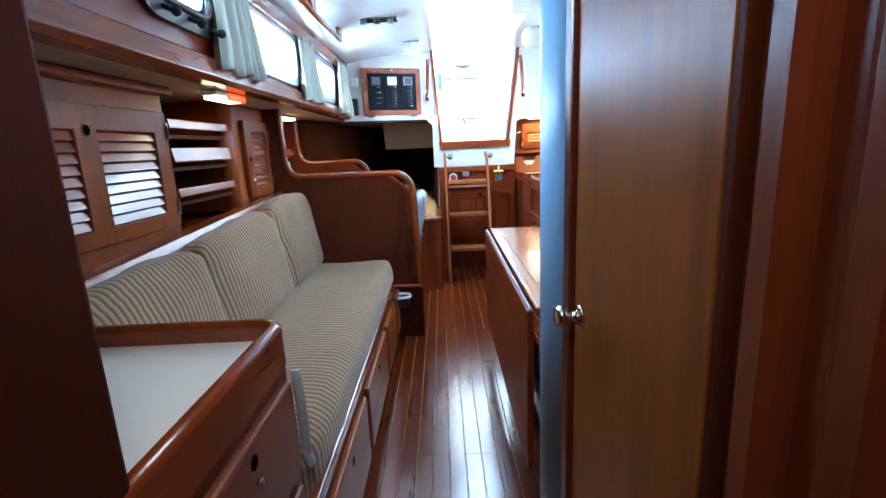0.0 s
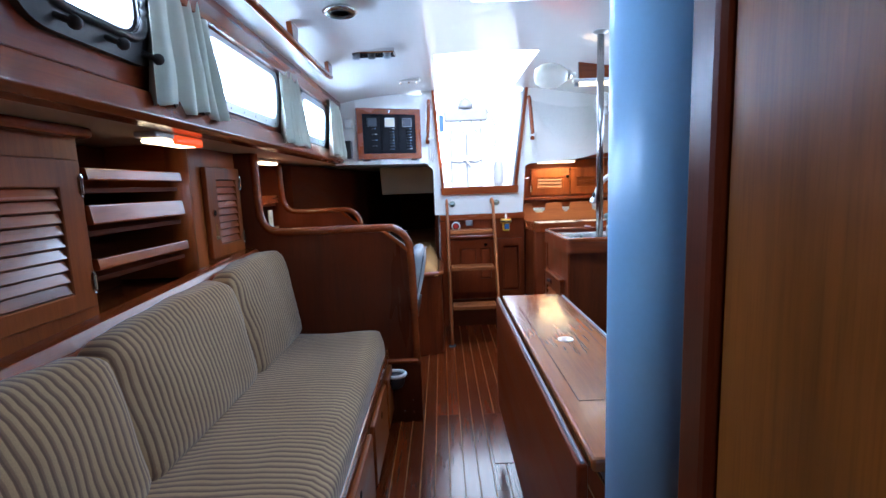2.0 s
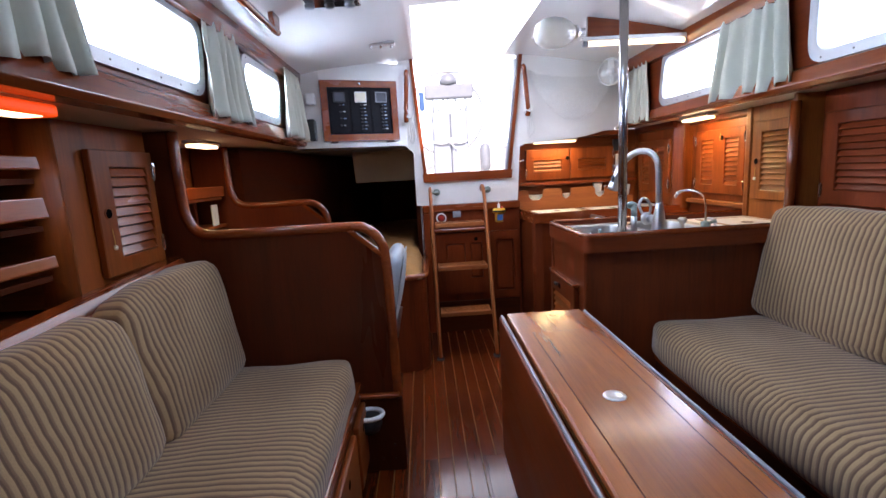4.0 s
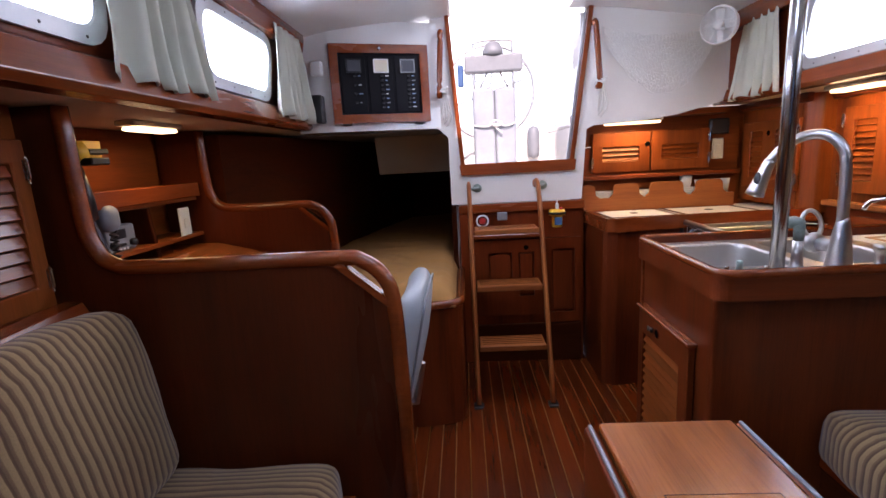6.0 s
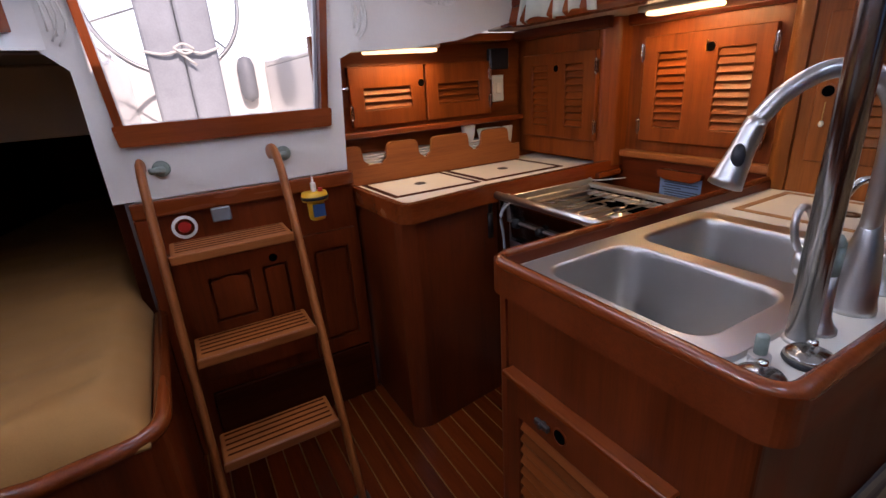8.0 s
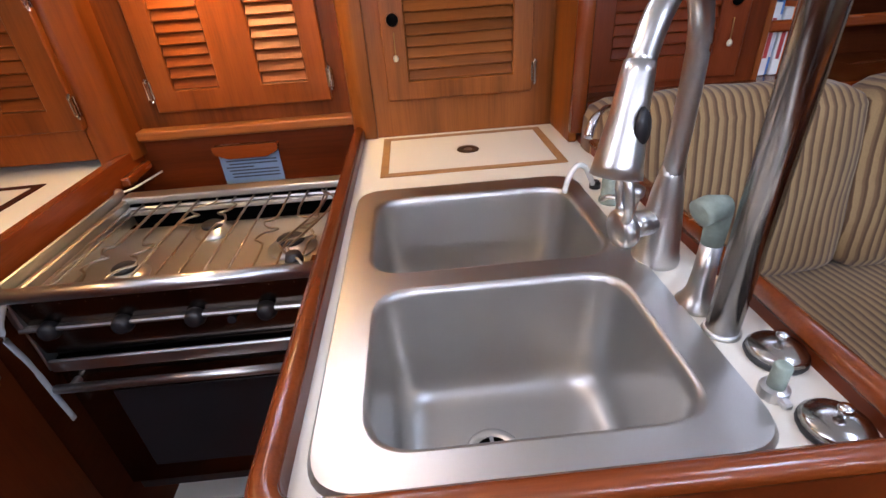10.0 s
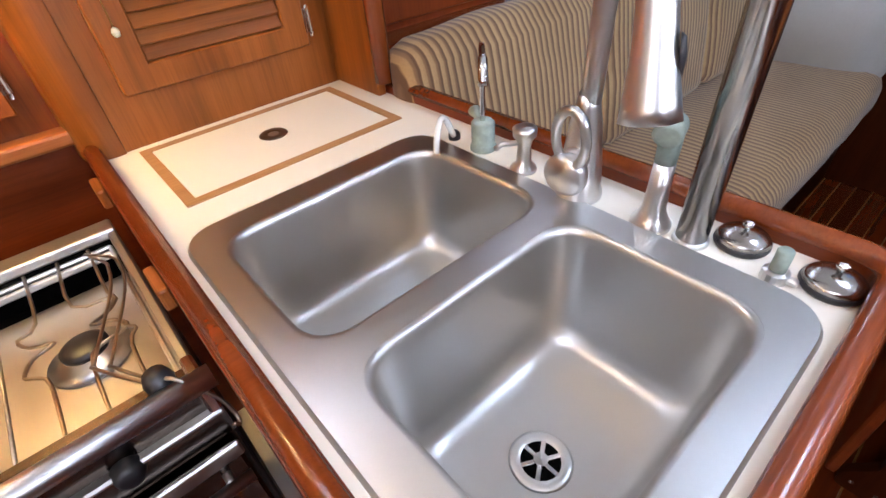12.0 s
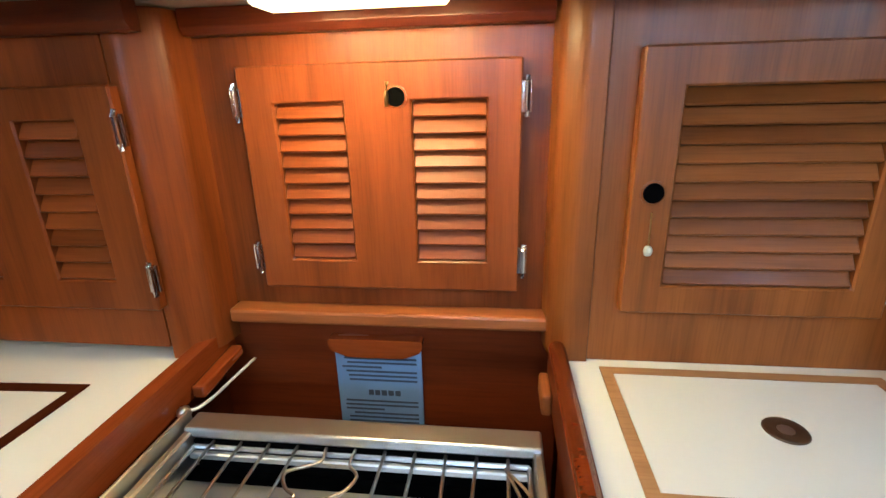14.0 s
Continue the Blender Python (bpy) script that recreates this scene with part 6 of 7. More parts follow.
part("knob", lathe([(0.010, 0), (0.012, 0.006), (0.008, 0.014), (0, 0.015)], (1.546, 4.026, 0.850), 12, facing((-0.3, -1, 0.2))), STEEL, _ck, smooth=True)
solid("oven_strap", tube(curve([(1.088, 3.985, 0.842), (1.060, 3.990, 0.800), (1.072, 3.992, 0.72), (1.080, 3.994, 0.63), (1.082, 3.990, 0.56)], 5), 0.0065, 8, squash=0.35), CANVAS, "grey webbing strap hanging at the front of the cooker", "strap", smooth=True)
solid("gimbal_lock", join(tube([(1.055, 4.062, 0.70), (1.055, 4.060, 0.80)], 0.018, 10), tube([(1.055, 4.060, 0.80), (1.06, 4.058, 0.87)], 0.014, 8)), BLACK, "black gimbal lock at the corner of the cooker", "lock", smooth=True)
# --- saloon, starboard side ---
rs = thing("settee", (1.2, 1.85, 0), "built-in teak settee base beside the galley island", "settee")
# Front and top boards are coloured dark for the shade below the seat
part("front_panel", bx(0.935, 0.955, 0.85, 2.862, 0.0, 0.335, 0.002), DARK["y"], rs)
part("rail", bx(0.925, 0.958, 0.85, 2.862, 0.335, 0.375, 0.006, 2), TRIM["y"], rs)
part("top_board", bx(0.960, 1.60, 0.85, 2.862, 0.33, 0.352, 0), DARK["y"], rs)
solid("seat_cushion", soft((0.885, 0.86, 0.353), (1.44, 2.855, 0.540), 0.062, 0.016, 16, 21, 0.008), STRIPES, "long beige and brown striped seat cushion beside the table", "cushion", smooth=True)
for _a, _b, _s in ((0.86, 1.52, 22), (1.525, 2.19, 23), (2.195, 2.850, 24)):
    def _lean(q):
        return Vector((q.x + 0.09 * (q.z - 0.47) / 0.5, q.y, q.z))
    solid("back_cushion", soft((1.315, _a, 0.545), (1.450, _b, 1.000), 0.045, 0.015, 12, _s, 0.006, _lean), STRIPES, "beige and brown striped back cushion beside the table", "cushion", group="back cushions beside the table", smooth=True)
solid("pillow", moved(soft((-0.24, -0.07, -0.20), (0.24, 0.07, 0.20), 0.065, 0.05, 12, 31, 0.012), Matrix.Translation((1.17, 0.985, 0.66)) @ Matrix.Rotation(radians(-18), 4, "X")), PILLOW, "pale grey pillow leaning at the end of the settee", "pillow", smooth=True)
solid("locker_shelf", bx(1.53, 1.93, 0.85, 2.856, 0.955, 0.985, 0.006, 2), TRIM["y"], "varnished ledge behind the back cushions", "shelf")
rl = thing("locker", (1.63, 2.6, 0.985), "teak side locker with a louvred door beside the bookshelf", "locker")
part("face_frame", wall_with_holes("x", 1.632, 1.648, 2.36, 2.856, 0.985, 1.470, [(2.49, 2.78, 1.06, 1.34)]), CABIN["z"], rl)
louvre_door(rl, (1.630, 2.420, 1.005), (0, 1, 0), (-1, 0, 0), 0.40, 0.375, [(0.075, 0.335, 0.06, 0.325)], 10, (0.04, 0.18), [(0.40, 0.06)], (0.04, 0.14), mat=CABIN)
bs = thing("bookshelf", (1.7, 2.1, 0.985), "open teak bookshelf with two fiddle rails", "shelf")
# Back and shelf board are coloured dark in place of shade inside
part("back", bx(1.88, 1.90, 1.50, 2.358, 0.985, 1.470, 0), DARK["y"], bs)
part("side", bx(1.632, 1.88, 2.342, 2.358, 0.985, 1.470, 0), TEAK["z"], bs)
part("side", bx(1.632, 1.88, 1.50, 1.516, 0.985, 1.470, 0), TEAK["z"], bs)
part("fiddle_rail", bx(1.632, 1.648, 1.517, 2.341, 1.098, 1.126, 0.005), TRIM["y"], bs)
part("fiddle_rail", bx(1.630, 1.650, 1.517, 2.341, 1.205, 1.268, 0.006, 2), TRIM["y"], bs)
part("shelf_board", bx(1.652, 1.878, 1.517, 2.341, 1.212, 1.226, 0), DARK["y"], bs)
_bc = [mottled("book_" + n, c, 0.5, 0.08, 12) for n, c in (("blue", (0.04, 0.16, 0.42)), ("white", (0.66, 0.66, 0.62)), ("orange", (0.60, 0.13, 0.03)), ("green", (0.03, 0.24, 0.20)), ("red", (0.40, 0.03, 0.03)), ("navy", (0.02, 0.05, 0.16)))]
_rb = random.Random(11)
_y = 2.336
for c, w, h in ((0, 0.012, 0.185), (1, 0.026, 0.178), (0, 0.010, 0.186), (1, 0.024, 0.165), (2, 0.024, 0.178), (3, 0.022, 0.190), (0, 0.020, 0.184), (5, 0.018, 0.176)):
    bk = thing("book", (1.74, _y - w / 2, 0.986), "paperback standing behind the rail of the bookshelf", "book", "books in the bookshelf")
    x0 = 1.658 + _rb.uniform(0, 0.014)
    part("cover", bx(x0, 1.80, _y - w, _y - 0.0012, 0.986, 0.986 + h, 0.002), _bc[c], bk)
    part("spine_print", bx(x0 - 0.0006, x0 + 0.0004, _y - w * 0.72, _y - w * 0.30, 0.986 + h * 0.25, 0.986 + h * 0.8, 0), _bc[(c + 1) % 2 if c != 1 else 4], bk)
    _y -= w
solid("bookend", bx(1.655, 1.86, _y - 0.022, _y - 0.004, 0.986, 1.19, 0.003), DARK["z"], "dark wooden bookend beside the paperbacks", "bookend")
for c, a, b, z, h in ((2, 2.27, 2.335, 1.227, 0.022), (1, 2.275, 2.33, 1.250, 0.028), (0, 2.12, 2.25, 1.227, 0.030), (1, 2.05, 2.245, 1.258, 0.030)):
    solid("book", bx(1.660, 1.84, a, b, z, z + h, 0.002), _bc[c], "book lying flat on the upper shelf", "book", group="books in the bookshelf")
rl2 = thing("locker", (1.63, 1.2, 0.985), "teak side locker forward of the bookshelf", "locker")
part("face_frame", wall_with_holes("x", 1.632, 1.648, 0.85, 1.498, 0.985, 1.470, [(0.98, 1.40, 1.06, 1.34)]), TEAK["z"], rl2)
louvre_door(rl2, (1.630, 0.92, 1.005), (0, 1, 0), (-1, 0, 0), 0.52, 0.375, [(0.075, 0.445, 0.06, 0.325)], 10, (0.47, 0.18))

# --- curtains ---
def curtain(x, side, y0, y1, z0, z1, seed, label, folds=7, flare=1.25):
    """A gathered strip of cloth that hangs from the cornice, wider and uneven at its hem."""
    rnd = random.Random(seed)
    bm = bmesh.new()
    nu, nv = folds * 16, 14
    ph, mid = rnd.uniform(0, 6), (y0 + y1) / 2
    g = {}
    for i in range(nu + 1):
        u = i / nu
        for j in range(nv + 1):
            v = j / nv
            y = mid + (u - 0.5) * (y1 - y0) * (1 / flare + (1 - 1 / flare) * v)
            a = u * folds * 2 * math.pi + ph + 1.5 * math.sin(u * 7 + seed) + 0.5 * v * math.sin(u * 13)
            fold = (math.sin(a) + 0.3 * math.sin(2 * a + 1)) * (0.009 + 0.025 * v) * (0.7 + 0.6 * noise.noise(Vector((u * 5, 1, seed)))) + 0.010 * noise.noise(Vector((u * 7, v * 2, seed)))
            z = z1 + (z0 - z1) * v - v * 0.008 * math.sin(u * folds * math.pi + ph) + 0.012 * v * noise.noise(Vector((u * 4, 3, seed)))
            g[i, j] = bm.verts.new((x + side * (0.026 + fold + 0.012 * v), y, z))
    for i in range(nu):
        for j in range(nv):
            bm.faces.new((g[i, j], g[i + 1, j], g[i + 1, j + 1], g[i, j + 1]))
    bmesh.ops.recalc_face_normals(bm, faces=bm.faces)
    bmesh.ops.solidify(bm, geom=bm.faces[:], thickness=0.0018)
    return solid("curtain", bm, CURTAIN, label, "curtain", group="window curtains", smooth=True)


_cl = "gathered sage-green curtain pushed to the side of the window"
curtain(-0.868, 1, 1.650, 2.085, 1.492, 1.86, 1, _cl, 5, 1.35)
curtain(-0.868, 1, 2.690, 3.150, 1.482, 1.86, 2, _cl, 5, 1.35)
curtain(-0.848, 1, 3.620, 4.100, 1.474, 1.86, 3, _cl, 4, 1.6)
curtain(1.418, -1, 3.86, 4.28, 1.475, 1.86, 4, _cl, 4, 1.6)
curtain(1.418, -1, 2.72, 3.25, 1.490, 1.86, 5, _cl, 5, 1.3)
curtain(1.418, -1, 1.68, 1.98, 1.485, 1.86, 6, _cl, 4)

# --- on the headliner ---
rail = thing("grab_rail", (-0.67, 2.3, 1.86), "long varnished overhead grab rail", "handrail")
part("bar", tube([(-0.67, 0.6, 1.868), (-0.67, 3.06, 1.868), (-0.67, 3.13, 1.875)], 0.015, 10), TRIM["y"], rail, smooth=True)
for _y in (0.65, 1.25, 1.85, 2.45, 3.09):
    part("block", prism(rounded([(_y - 0.05, 1.942), (_y + 0.05, 1.942), (_y + 0.03, 1.862), (_y - 0.03, 1.862)], 0.012, 3), "x", -0.681, -0.659), TRIM["y"], rail)


def reading_lamp(x, y, w, label):
    z = ceiling_height(x)
    f = thing("ceiling_lamp", (x, y, z - 0.04), label, "lamp")
    part("plate", bx(x - w / 2, x + w / 2, y - 0.055, y + 0.055, z - 0.016, z + 0.012, 0.006, 2), CHROME, f)
    for s in (-1, 0, 1):
        part("spot", lathe([(0, 0.0), (0.020, 0.002), (0.022, 0.012), (0.016, 0.022), (0, 0.022)], (x + s * w * 0.33, y, z - 0.036), 16), BRONZE if s == 0 else GREYP, f, smooth=True)
    return f


reading_lamp(-0.42, 3.06, 0.26, "chrome triple spot lamp on the headliner")
_rv = thing("ceiling_vent", (-0.45, 2.34, 1.97), "oval chrome vent on the headliner", "vent")
part("ring", lathe([(0.035, 0.012), (0.062, 0.010), (0.072, 0.0), (0.060, -0.010), (0.036, -0.006)], (-0.45, 2.38, ceiling_height(-0.43) - 0.022), 28), TUBE, _rv, smooth=True)
part("grille", lathe([(0, 0.004), (0.040, 0.004), (0.040, 0.012), (0, 0.012)], (-0.45, 2.38, ceiling_height(-0.43) - 0.032), 24), BRONZE, _rv)
for _x, _y in ((-0.27, 3.86), (0.74, 3.90)):
    _z = ceiling_height(_x)
    _f = thing("pad_eye", (_x, _y, _z - 0.03), "chrome folding pad eye on the headliner", "fitting", "pad eyes")
    part("plate", bx(_x - 0.085, _x + 0.085, _y - 0.030, _y + 0.030, _z - 0.010, _z + 0.006, 0.004), STEEL, _f)
    for s in (-1, 0, 1):
        part("stud", lathe([(0.008, 0.012), (0.010, 0), (0.006, -0.014), (0, -0.015)], (_x + s * 0.06, _y, _z - 0.014), 10), CHROME, _f, smooth=True)
# board with a tube and a glass globe across the galley end of the saloon
ob_ = thing("lamp_board", (1.12, 3.5, 1.9), "varnished board across the headliner with a lit tube below", "lamp")
part("board", prism([(0.86, 1.885), (1.395, 1.885), (1.395, 1.905), (1.15, 1.955), (0.86, 2.00)], "y", 3.512, 3.535), TRIM["x"], ob_)
part("housing", bx(0.815, 1.40, 3.470, 3.511, 1.862, 1.884, 0.004), WHITE, ob_)
part("tube", tube([(0.85, 3.488, 1.850), (1.375, 3.488, 1.850)], 0.012, 12), TUBE_GLOW, ob_, "lit fluorescent tube", True)
for _x in (0.838, 1.385):
    part("end_cap", bx(_x - 0.014, _x + 0.014, 3.474, 3.504, 1.836, 1.864, 0.004), GREYP, ob_)
globe = thing("glass_lamp", (0.66, 3.42, 1.89), "clear glass lantern globe on a steel bracket", "lamp")
part("globe", moved(lathe([(0.030, -0.10), (0.045, -0.095), (0.070, -0.06), (0.078, -0.01), (0.072, 0.04), (0.050, 0.08), (0.032, 0.10), (0.029, 0.10), (0.047, 0.078), (0.069, 0.04), (0.075, -0.01), (0.067, -0.058), (0.043, -0.092), (0.028, -0.097)], (0, 0, 0), 28), Matrix.Translation((0.655, 3.42, 1.895)) @ facing((1, 0, 0))), FROST, globe, smooth=True)
part("holder", join(lathe([(0.032, 0), (0.034, 0.02), (0.020, 0.035), (0.018, 0.06), (0, 0.06)], (0.750, 3.42, 1.895), 18, facing((1, 0, 0))), bx(0.775, 0.80, 3.41, 3.53, 1.885, 1.91, 0.003)), STEEL, globe, smooth=False)
fan = thing("cabin_fan", (1.25, 4.15, 1.72), "white round cabin fan at rest", "fan")
_fm = Matrix.Translation((1.245, 4.150, 1.825)) @ facing((-0.75, -0.62, -0.1))
part("housing", moved(lathe([(0.030, -0.045), (0.060, -0.035), (0.085, -0.01), (0.090, 0.015), (0.084, 0.030), (0.080, 0.030), (0.084, 0.012), (0.078, -0.006), (0.028, -0.03)], (0, 0, 0), 28), _fm), WHITE, fan, smooth=True)
part("hub", moved(lathe([(0.022, -0.03), (0.022, 0.028), (0.015, 0.034), (0, 0.035)], (0, 0, 0), 18), _fm), WHITE, fan, smooth=True)
for k in range(12):
    part("guard_bar", moved(tube([(0.02 * math.cos(k * math.pi / 6), 0.02 * math.sin(k * math.pi / 6), 0.031), (0.083 * math.cos(k * math.pi / 6), 0.083 * math.sin(k * math.pi / 6), 0.027)], 0.0016, 5), _fm), WHITE, fan)
for k in range(4):
    part("blade", moved(moved(bx(0.02, 0.076, -0.020, 0.020, -0.001, 0.001, 0), Matrix.Rotation(radians(25), 4, "X")), _fm @ Matrix.Rotation(k * math.pi / 2, 4, "Z")), WHITE, fan)
part("bracket", tube([(1.275, 4.175, 1.83), (1.36, 4.24, 1.84), (1.375, 4.33, 1.84)], 0.012, 8), WHITE, fan)

# --- chart desk shelf ---
ns = thing("nav_shelf", (-1.28, 3.2, 1.0), "teak shelf with a fiddle above the chart desk", "shelf")
part("fiddle_rail", bx(-1.225, -1.205, 2.770, 3.640, 1.155, 1.215, 0.005, 2), TRIM["y"], ns)
part("shelf_board", bx(-1.38, -1.226, 2.770, 3.640, 1.140, 1.156, 0), TEAK["y"], ns)
part("lower_board", bx(-1.38, -1.215, 2.770, 3.640, 0.985, 1.000, 0), TEAK["y"], ns)
part("upright", moved(bx(-0.07, 0.075, -0.010, 0.010, -0.19, 0.185, 0.003), Matrix.Translation((-1.305, 3.345, 0.952)) @ Matrix.Rotation(radians(7), 4, "X")), DARK["z"], ns)
part("back", bx(-1.395, -1.382, 2.770, 3.640, 0.762, 1.43, 0), TEAK["y"], ns)
radio = thing("marine_radio", (-1.31, 3.19, 1.0), "grey marine radio under the shelf", "radio")
part("case", bx(-1.37, -1.250, 3.120, 3.260, 1.000, 1.092, 0.008, 2), GREYP, radio)
part("display", bx(-1.2505, -1.2475, 3.140, 3.210, 1.045, 1.078, 0.002), BLACK, radio)
for _y in (3.140, 3.235):
    part("knob", lathe([(0.013, 0), (0.012, 0.016), (0, 0.017)], (-1.250, _y, 1.026), 14, facing((1, 0, 0))), BLACK, radio, smooth=True)
part("button", bx(-1.2505, -1.2475, 3.165, 3.205, 1.018, 1.028, 0.002), BLACK, radio)
part("key_row", join(*[bx(-1.2505, -1.2478, 3.150 + 0.018 * i, 3.160 + 0.018 * i, 1.004, 1.012, 0.001) for i in range(4)]), WHITE, radio, "pale keys")
solid("socket", join(bx(-1.235, -1.227, 3.500, 3.575, 0.985, 1.115, 0.003), bx(-1.229, -1.223, 3.525, 3.55, 1.03, 1.07, 0.002)), CREAM, "cream socket plate beside the radio", "socket")
hs = thing("handset", (-1.2, 3.0, 1.0), "dark torch and handset hanging by the desk", "handset")
part("body", tube([(-1.20, 2.98, 1.30), (-1.195, 2.99, 1.20), (-1.19, 2.995, 1.13)], [0.024, 0.030, 0.024], 12), BLACK, hs, smooth=True)
part("head", tube([(-1.20, 2.97, 1.33), (-1.18, 3.01, 1.34)], 0.030, 12), YELLOW, hs, "yellow head", True)
part("cord", tube(curve([(-1.19, 2.995, 1.13), (-1.17, 3.0, 1.05), (-1.17, 3.02, 0.98), (-1.18, 3.05, 0.952)], 5), 0.012, 8), BLACK, hs, smooth=True)
part("bracket", join(bx(-1.22, -1.14, 2.985, 3.060, 1.296, 1.318, 0.004), bx(-1.20, -1.17, 3.020, 3.10, 1.330, 1.346, 0.003)), BLACK, hs)
part("tag", bx(-1.205, -1.198, 3.035, 3.105, 1.318, 1.372, 0.002), YELLOW, hs, "faded yellow tag")
part("mouthpiece", soft((-1.235, 3.060, 1.085), (-1.185, 3.125, 1.165), 0.022, 0.004, 5, 41, 0.001), GREYP, hs, "grey fist microphone", True)
part("coiled_lead", tube([(-1.195 + 0.010 * math.cos(a), 3.085 + 0.012 * math.sin(a), 1.085 - 0.0026 * a) for a in np.linspace(0, 16 * math.pi, 120)], 0.0028, 5), BLACK, hs, "black coiled lead", True)

# --- the cockpit and harbour outside ---
sea = solid("water", bx(-300, 300, -300, 300, -0.75, -0.70, 0), WATER, "pale harbour water", "water", "structure")
solid("deck", bx(-0.09, 0.95, 4.66, 7.28, 0.92, 0.98, 0.005), GELCOAT, "white cockpit sole", "deck", "structure")
solid("bridge_deck", bx(-0.09, 0.61, 4.45, 4.65, 1.02, 1.15, 0.02, 2), GELCOAT, "white bridge deck behind the companionway", "deck", "structure")
ck = thing("cockpit", (0.43, 6.0, 0.98), "white moulded cockpit with a bench on each side", "cockpit")
for _a, _b in ((-1.4, -0.095), (0.95, 1.9)):
    part("bench", bx(_a, _b, 4.66, 7.28, 1.47, 1.53, 0.02, 2), GELCOAT, ck)
    _f = _b if _a < 0 else _a
    part("bench_front", bx(_f - 0.004, _f + 0.004, 4.66, 7.28, 0.98, 1.469, 0), GELCOAT, ck)
solid("transom", bx(-1.3, 1.9, 7.3, 7.4, 0.6, 1.55, 0.02, 2), GELCOAT, "white transom behind the cockpit", "deck", "structure")
ped = thing("wheel_pedestal", (0.25, 5.95, 0.98), "steering pedestal under a grey canvas cover", "pedestal")
part("cover", join(bx(0.06, 0.245, 5.80, 6.05, 0.98, 1.82, 0.03, 3), bx(0.247, 0.425, 5.80, 6.05, 0.98, 1.82, 0.03, 3)), CANVAS, ped, "grey canvas cover")
part("tie_cord", tube(curve([(0.05, 5.79, 1.52), (0.15, 5.775, 1.50), (0.25, 5.77, 1.52), (0.34, 5.775, 1.50), (0.435, 5.79, 1.53)], 4), 0.008, 6), ROPE, ped, smooth=True)
part("knot", tube(curve([(0.20, 5.765, 1.53), (0.25, 5.755, 1.55), (0.30, 5.765, 1.52), (0.25, 5.755, 1.50), (0.20, 5.765, 1.53), (0.30, 5.765, 1.44)], 4), 0.007, 6), ROPE, ped, smooth=True)
part("instrument_bar", bx(0.00, 0.50, 5.86, 5.98, 1.96, 2.10, 0.015, 2), GREYP, ped)
part("guard", join(tube(curve([(0.08, 5.92, 1.80), (0.08, 5.92, 2.15), (0.12, 5.92, 2.22), (0.38, 5.92, 2.22), (0.42, 5.92, 2.15), (0.42, 5.92, 1.80)], 5), 0.014, 8), tube([(0.12, 5.92, 1.82), (0.20, 5.92, 1.97)], 0.010, 6), tube([(0.38, 5.92, 1.82), (0.30, 5.92, 1.97)], 0.010, 6)), STEEL, ped, smooth=True)
part("compass", lathe([(0.09, 0), (0.09, 0.04), (0.06, 0.10), (0, 0.12)], (0.25, 5.92, 2.10), 20), GREYP, ped, smooth=True)
part("handheld", bx(-0.06, -0.01, 5.80, 5.85, 1.84, 2.02, 0.01), BLUE, ped, "dark blue handset on a hook")
wheel = thing("steering_wheel", (0.22, 6.12, 1.4), "large stainless steering wheel", "wheel")
_wc = Vector((0.215, 6.12, 1.82))
part("rim", tube([(_wc.x + 0.41 * math.cos(a), _wc.y, _wc.z + 0.41 * math.sin(a)) for a in np.linspace(0, 2 * math.pi, 48, endpoint=False)], 0.014, 8, True, up=(0, 1, 0)), STEEL, wheel, smooth=True)
for k in range(6):
    part("spoke", tube([tuple(_wc), (_wc.x + 0.41 * math.cos(k * math.pi / 3 + 0.3), _wc.y, _wc.z + 0.41 * math.sin(k * math.pi / 3 + 0.3))], 0.007, 6), STEEL, wheel)
part("hub", lathe([(0.05, -0.03), (0.05, 0.03), (0, 0.035)], tuple(_wc), 16, facing((0, 1, 0))), STEEL, wheel)


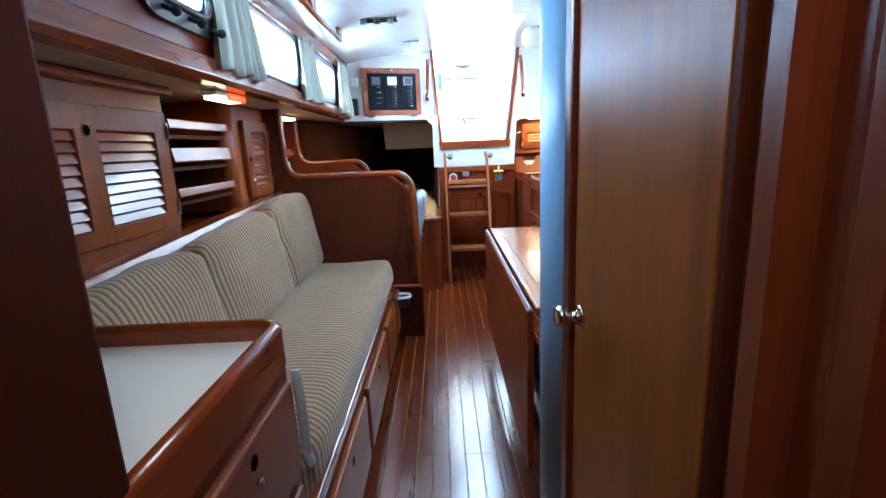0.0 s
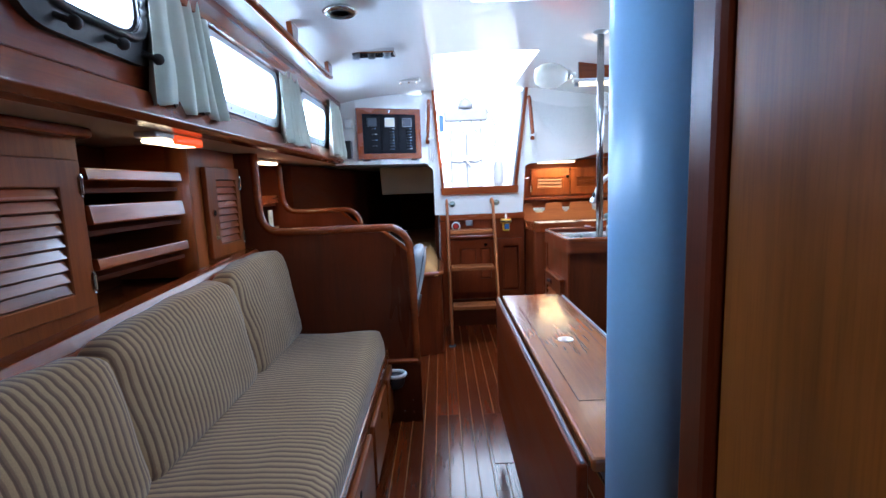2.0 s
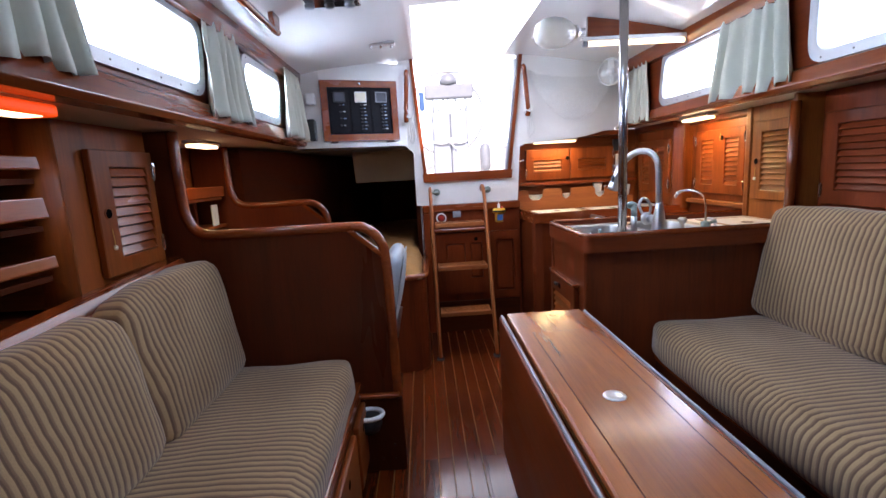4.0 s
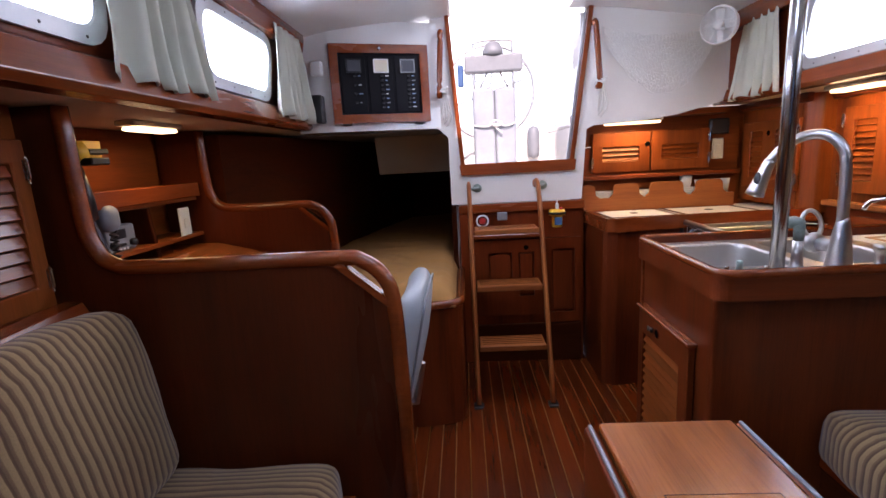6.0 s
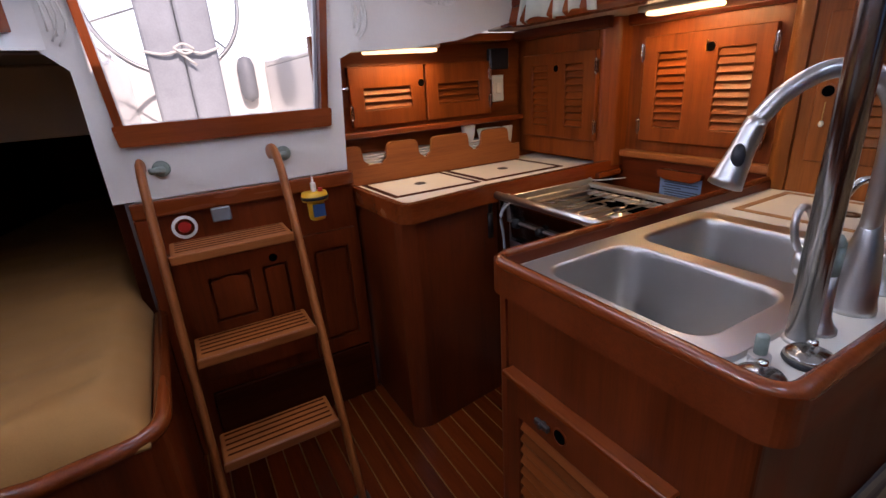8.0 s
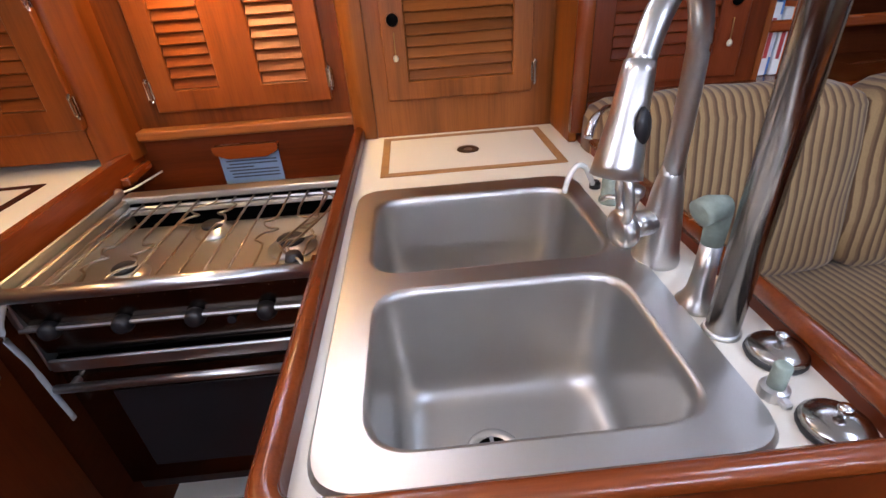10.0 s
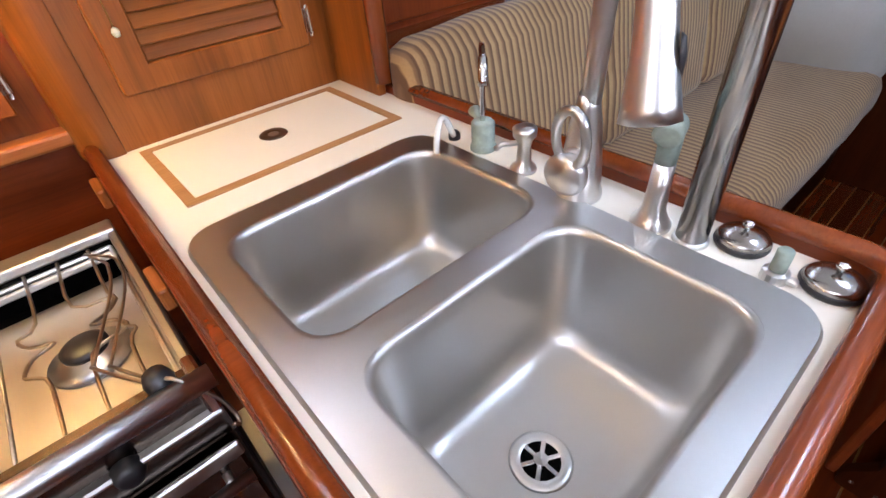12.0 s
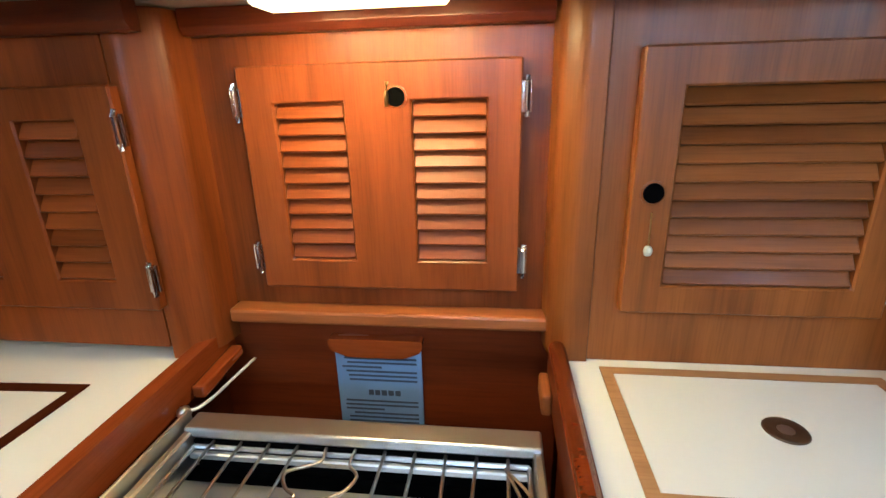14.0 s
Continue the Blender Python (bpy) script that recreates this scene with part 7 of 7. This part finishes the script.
def moored_yacht(x, y, turn, label):
    """A white yacht lying beyond the stern: hull, coachroof, windows, mast, boom with a cover."""
    b = thing("moored_yacht", (x, y, -0.7), label, "yacht", "moored yachts")
    M = Matrix.Translation((x, y, 0)) @ Matrix.Rotation(radians(turn), 4, "Z")
    deck = [(0.0, -5.2), (1.3, -4.2), (1.75, -1.0), (1.7, 2.0), (1.4, 4.6), (-1.4, 4.6), (-1.7, 2.0), (-1.75, -1.0), (-1.3, -4.2)]
    low = [(p[0] * 0.75, p[1] * 0.92) for p in deck]
    part("hull", moved(loft([[(p[0], p[1], -0.8) for p in low], [(p[0] * 0.97, p[1] * 0.98, 0.1) for p in deck], [(p[0], p[1], 0.75) for p in deck]]), M), WHITE, b)
    part("coachroof", moved(prism(rounded([(-1.0, 0.75), (1.0, 0.75), (0.8, 1.25), (-0.8, 1.25)], [0, 0, 0.12, 0.12], 4), "y", -2.2, 2.0), M), WHITE, b)
    for s in (-1, 1):
        for yy in (-1.4, 0.0, 1.2):
            part("window", moved(bx(s * 0.93 - 0.03, s * 0.93 + 0.03, yy - 0.35, yy + 0.35, 0.90, 1.08, 0.02), M), GREYP, b)
    part("mast", moved(tube([(0, -0.8, 0.75), (0, -0.8, 12)], 0.07, 8), M), ALU, b)
    part("sail_cover", moved(tube([(0, -0.7, 1.9), (0, 0.8, 1.95), (0, 2.6, 1.85)], [0.14, 0.16, 0.09], 10), M), TEAL, b, "teal sail cover")
    for s in (-1, 1):
        part("guard_wire", moved(tube([(s * 1.3, -4.0, 1.3), (s * 1.72, 0, 1.35), (s * 1.4, 4.5, 1.35)], 0.012, 5), M), STEEL, b)
        for yy in (-3.2, -1.2, 0.8, 2.8, 4.4):
            part("stanchion", moved(tube([(s * 1.6, yy, 0.75), (s * 1.6, yy, 1.35)], 0.014, 5), M), STEEL, b)
    return b


moored_yacht(4.6, 13.5, 62, "white yacht with teal sail cover moored beyond the stern")
moored_yacht(-2.5, 22.0, 80, "white yacht with teal sail cover moored farther off")
solid("dock", bx(-12, 14, 9.6, 11.0, -0.35, -0.15, 0.02), CANVAS, "grey weathered floating dock", "dock", "structure")
_fd = thing("fender", (1.35, 7.35, 1.2), "grey fender hung on the stern rail", "fender")
part("body", lathe([(0, 0), (0.06, 0.03), (0.07, 0.08), (0.07, 0.30), (0.05, 0.36), (0, 0.38)], (0.78, 7.24, 1.19), 16), GREYP, _fd, smooth=True)
_rl = thing("stern_rail", (0.3, 7.35, 1.55), "steel rail round the stern", "rail")
for _x in (-1.2, 1.8):
    part("post", tube([(_x, 7.35, 1.55), (_x, 7.35, 2.25)], 0.013, 6), STEEL, _rl)
for _z in (2.25,):
    part("bar", tube([(-1.2, 7.35, _z), (1.8, 7.35, _z)], 0.011, 6), WHITE, _rl)
# Glowing sheet added so the sky astern comes out overbright
SKY_GLOW = glowing("sky_glow", (0.82, 0.94, 1.0), 0.9)
solid("backdrop", bx(-90, 90, 80, 80.2, -2, 60, 0), SKY_GLOW, "glowing backdrop for the blown-out sky over the harbour", "backdrop", "structure")
solid("sliding_hatch", bx(-0.14, 0.62, 2.62, 3.34, 2.13, 2.17, 0.01), GELCOAT, "white companionway hatch slid open", "hatch")
# ---- floor planks with pale strips between ----
_px = -0.445
_pm = {}
_k = 0
FLOOR_Y0, FLOOR_Y1 = -1.28, 4.37
while _px < 1.10:
    w = 0.058
    cuts = sorted(random.Random(_k).sample([0.2, 0.9, 1.5, 2.1, 2.75, 3.3], 2))
    ends = [FLOOR_Y0, *cuts, FLOOR_Y1]
    for a, b in zip(ends, ends[1:]):
        key = round(b - a, 3)
        if key not in _pm:
            bm = bx(0, w - 0.0006, 0, b - a - 0.0008, -0.012, 0, 0.0006)
            me = bpy.data.meshes.new("plank")
            bm.to_mesh(me)
            bm.free()
            me.materials.append(PLANK)
            _pm[key] = me
        piece("plank", _pm[key], floor, Matrix.Translation((_px, a, 0)))
    if "strip" not in _pm:
        bm = bx(0, 0.0042, 0, FLOOR_Y1 - FLOOR_Y0, -0.012, -0.0001, 0)
        me = bpy.data.meshes.new("strip")
        bm.to_mesh(me)
        bm.free()
        me.materials.append(HOLLY)
        _pm["strip"] = me
    piece("strip", _pm["strip"], floor, Matrix.Translation((_px + w, FLOOR_Y0, 0)))
    _px += w + 0.0046
    _k += 1
_fh = thing("floor_hatch", (0.18, 2.52, 0), "lift-out floor board beside the table", "hatch")
part("board", bx(0.128, 0.228, 2.285, 2.745, -0.006, 0.0028, 0.0015), PLANK, _fh)
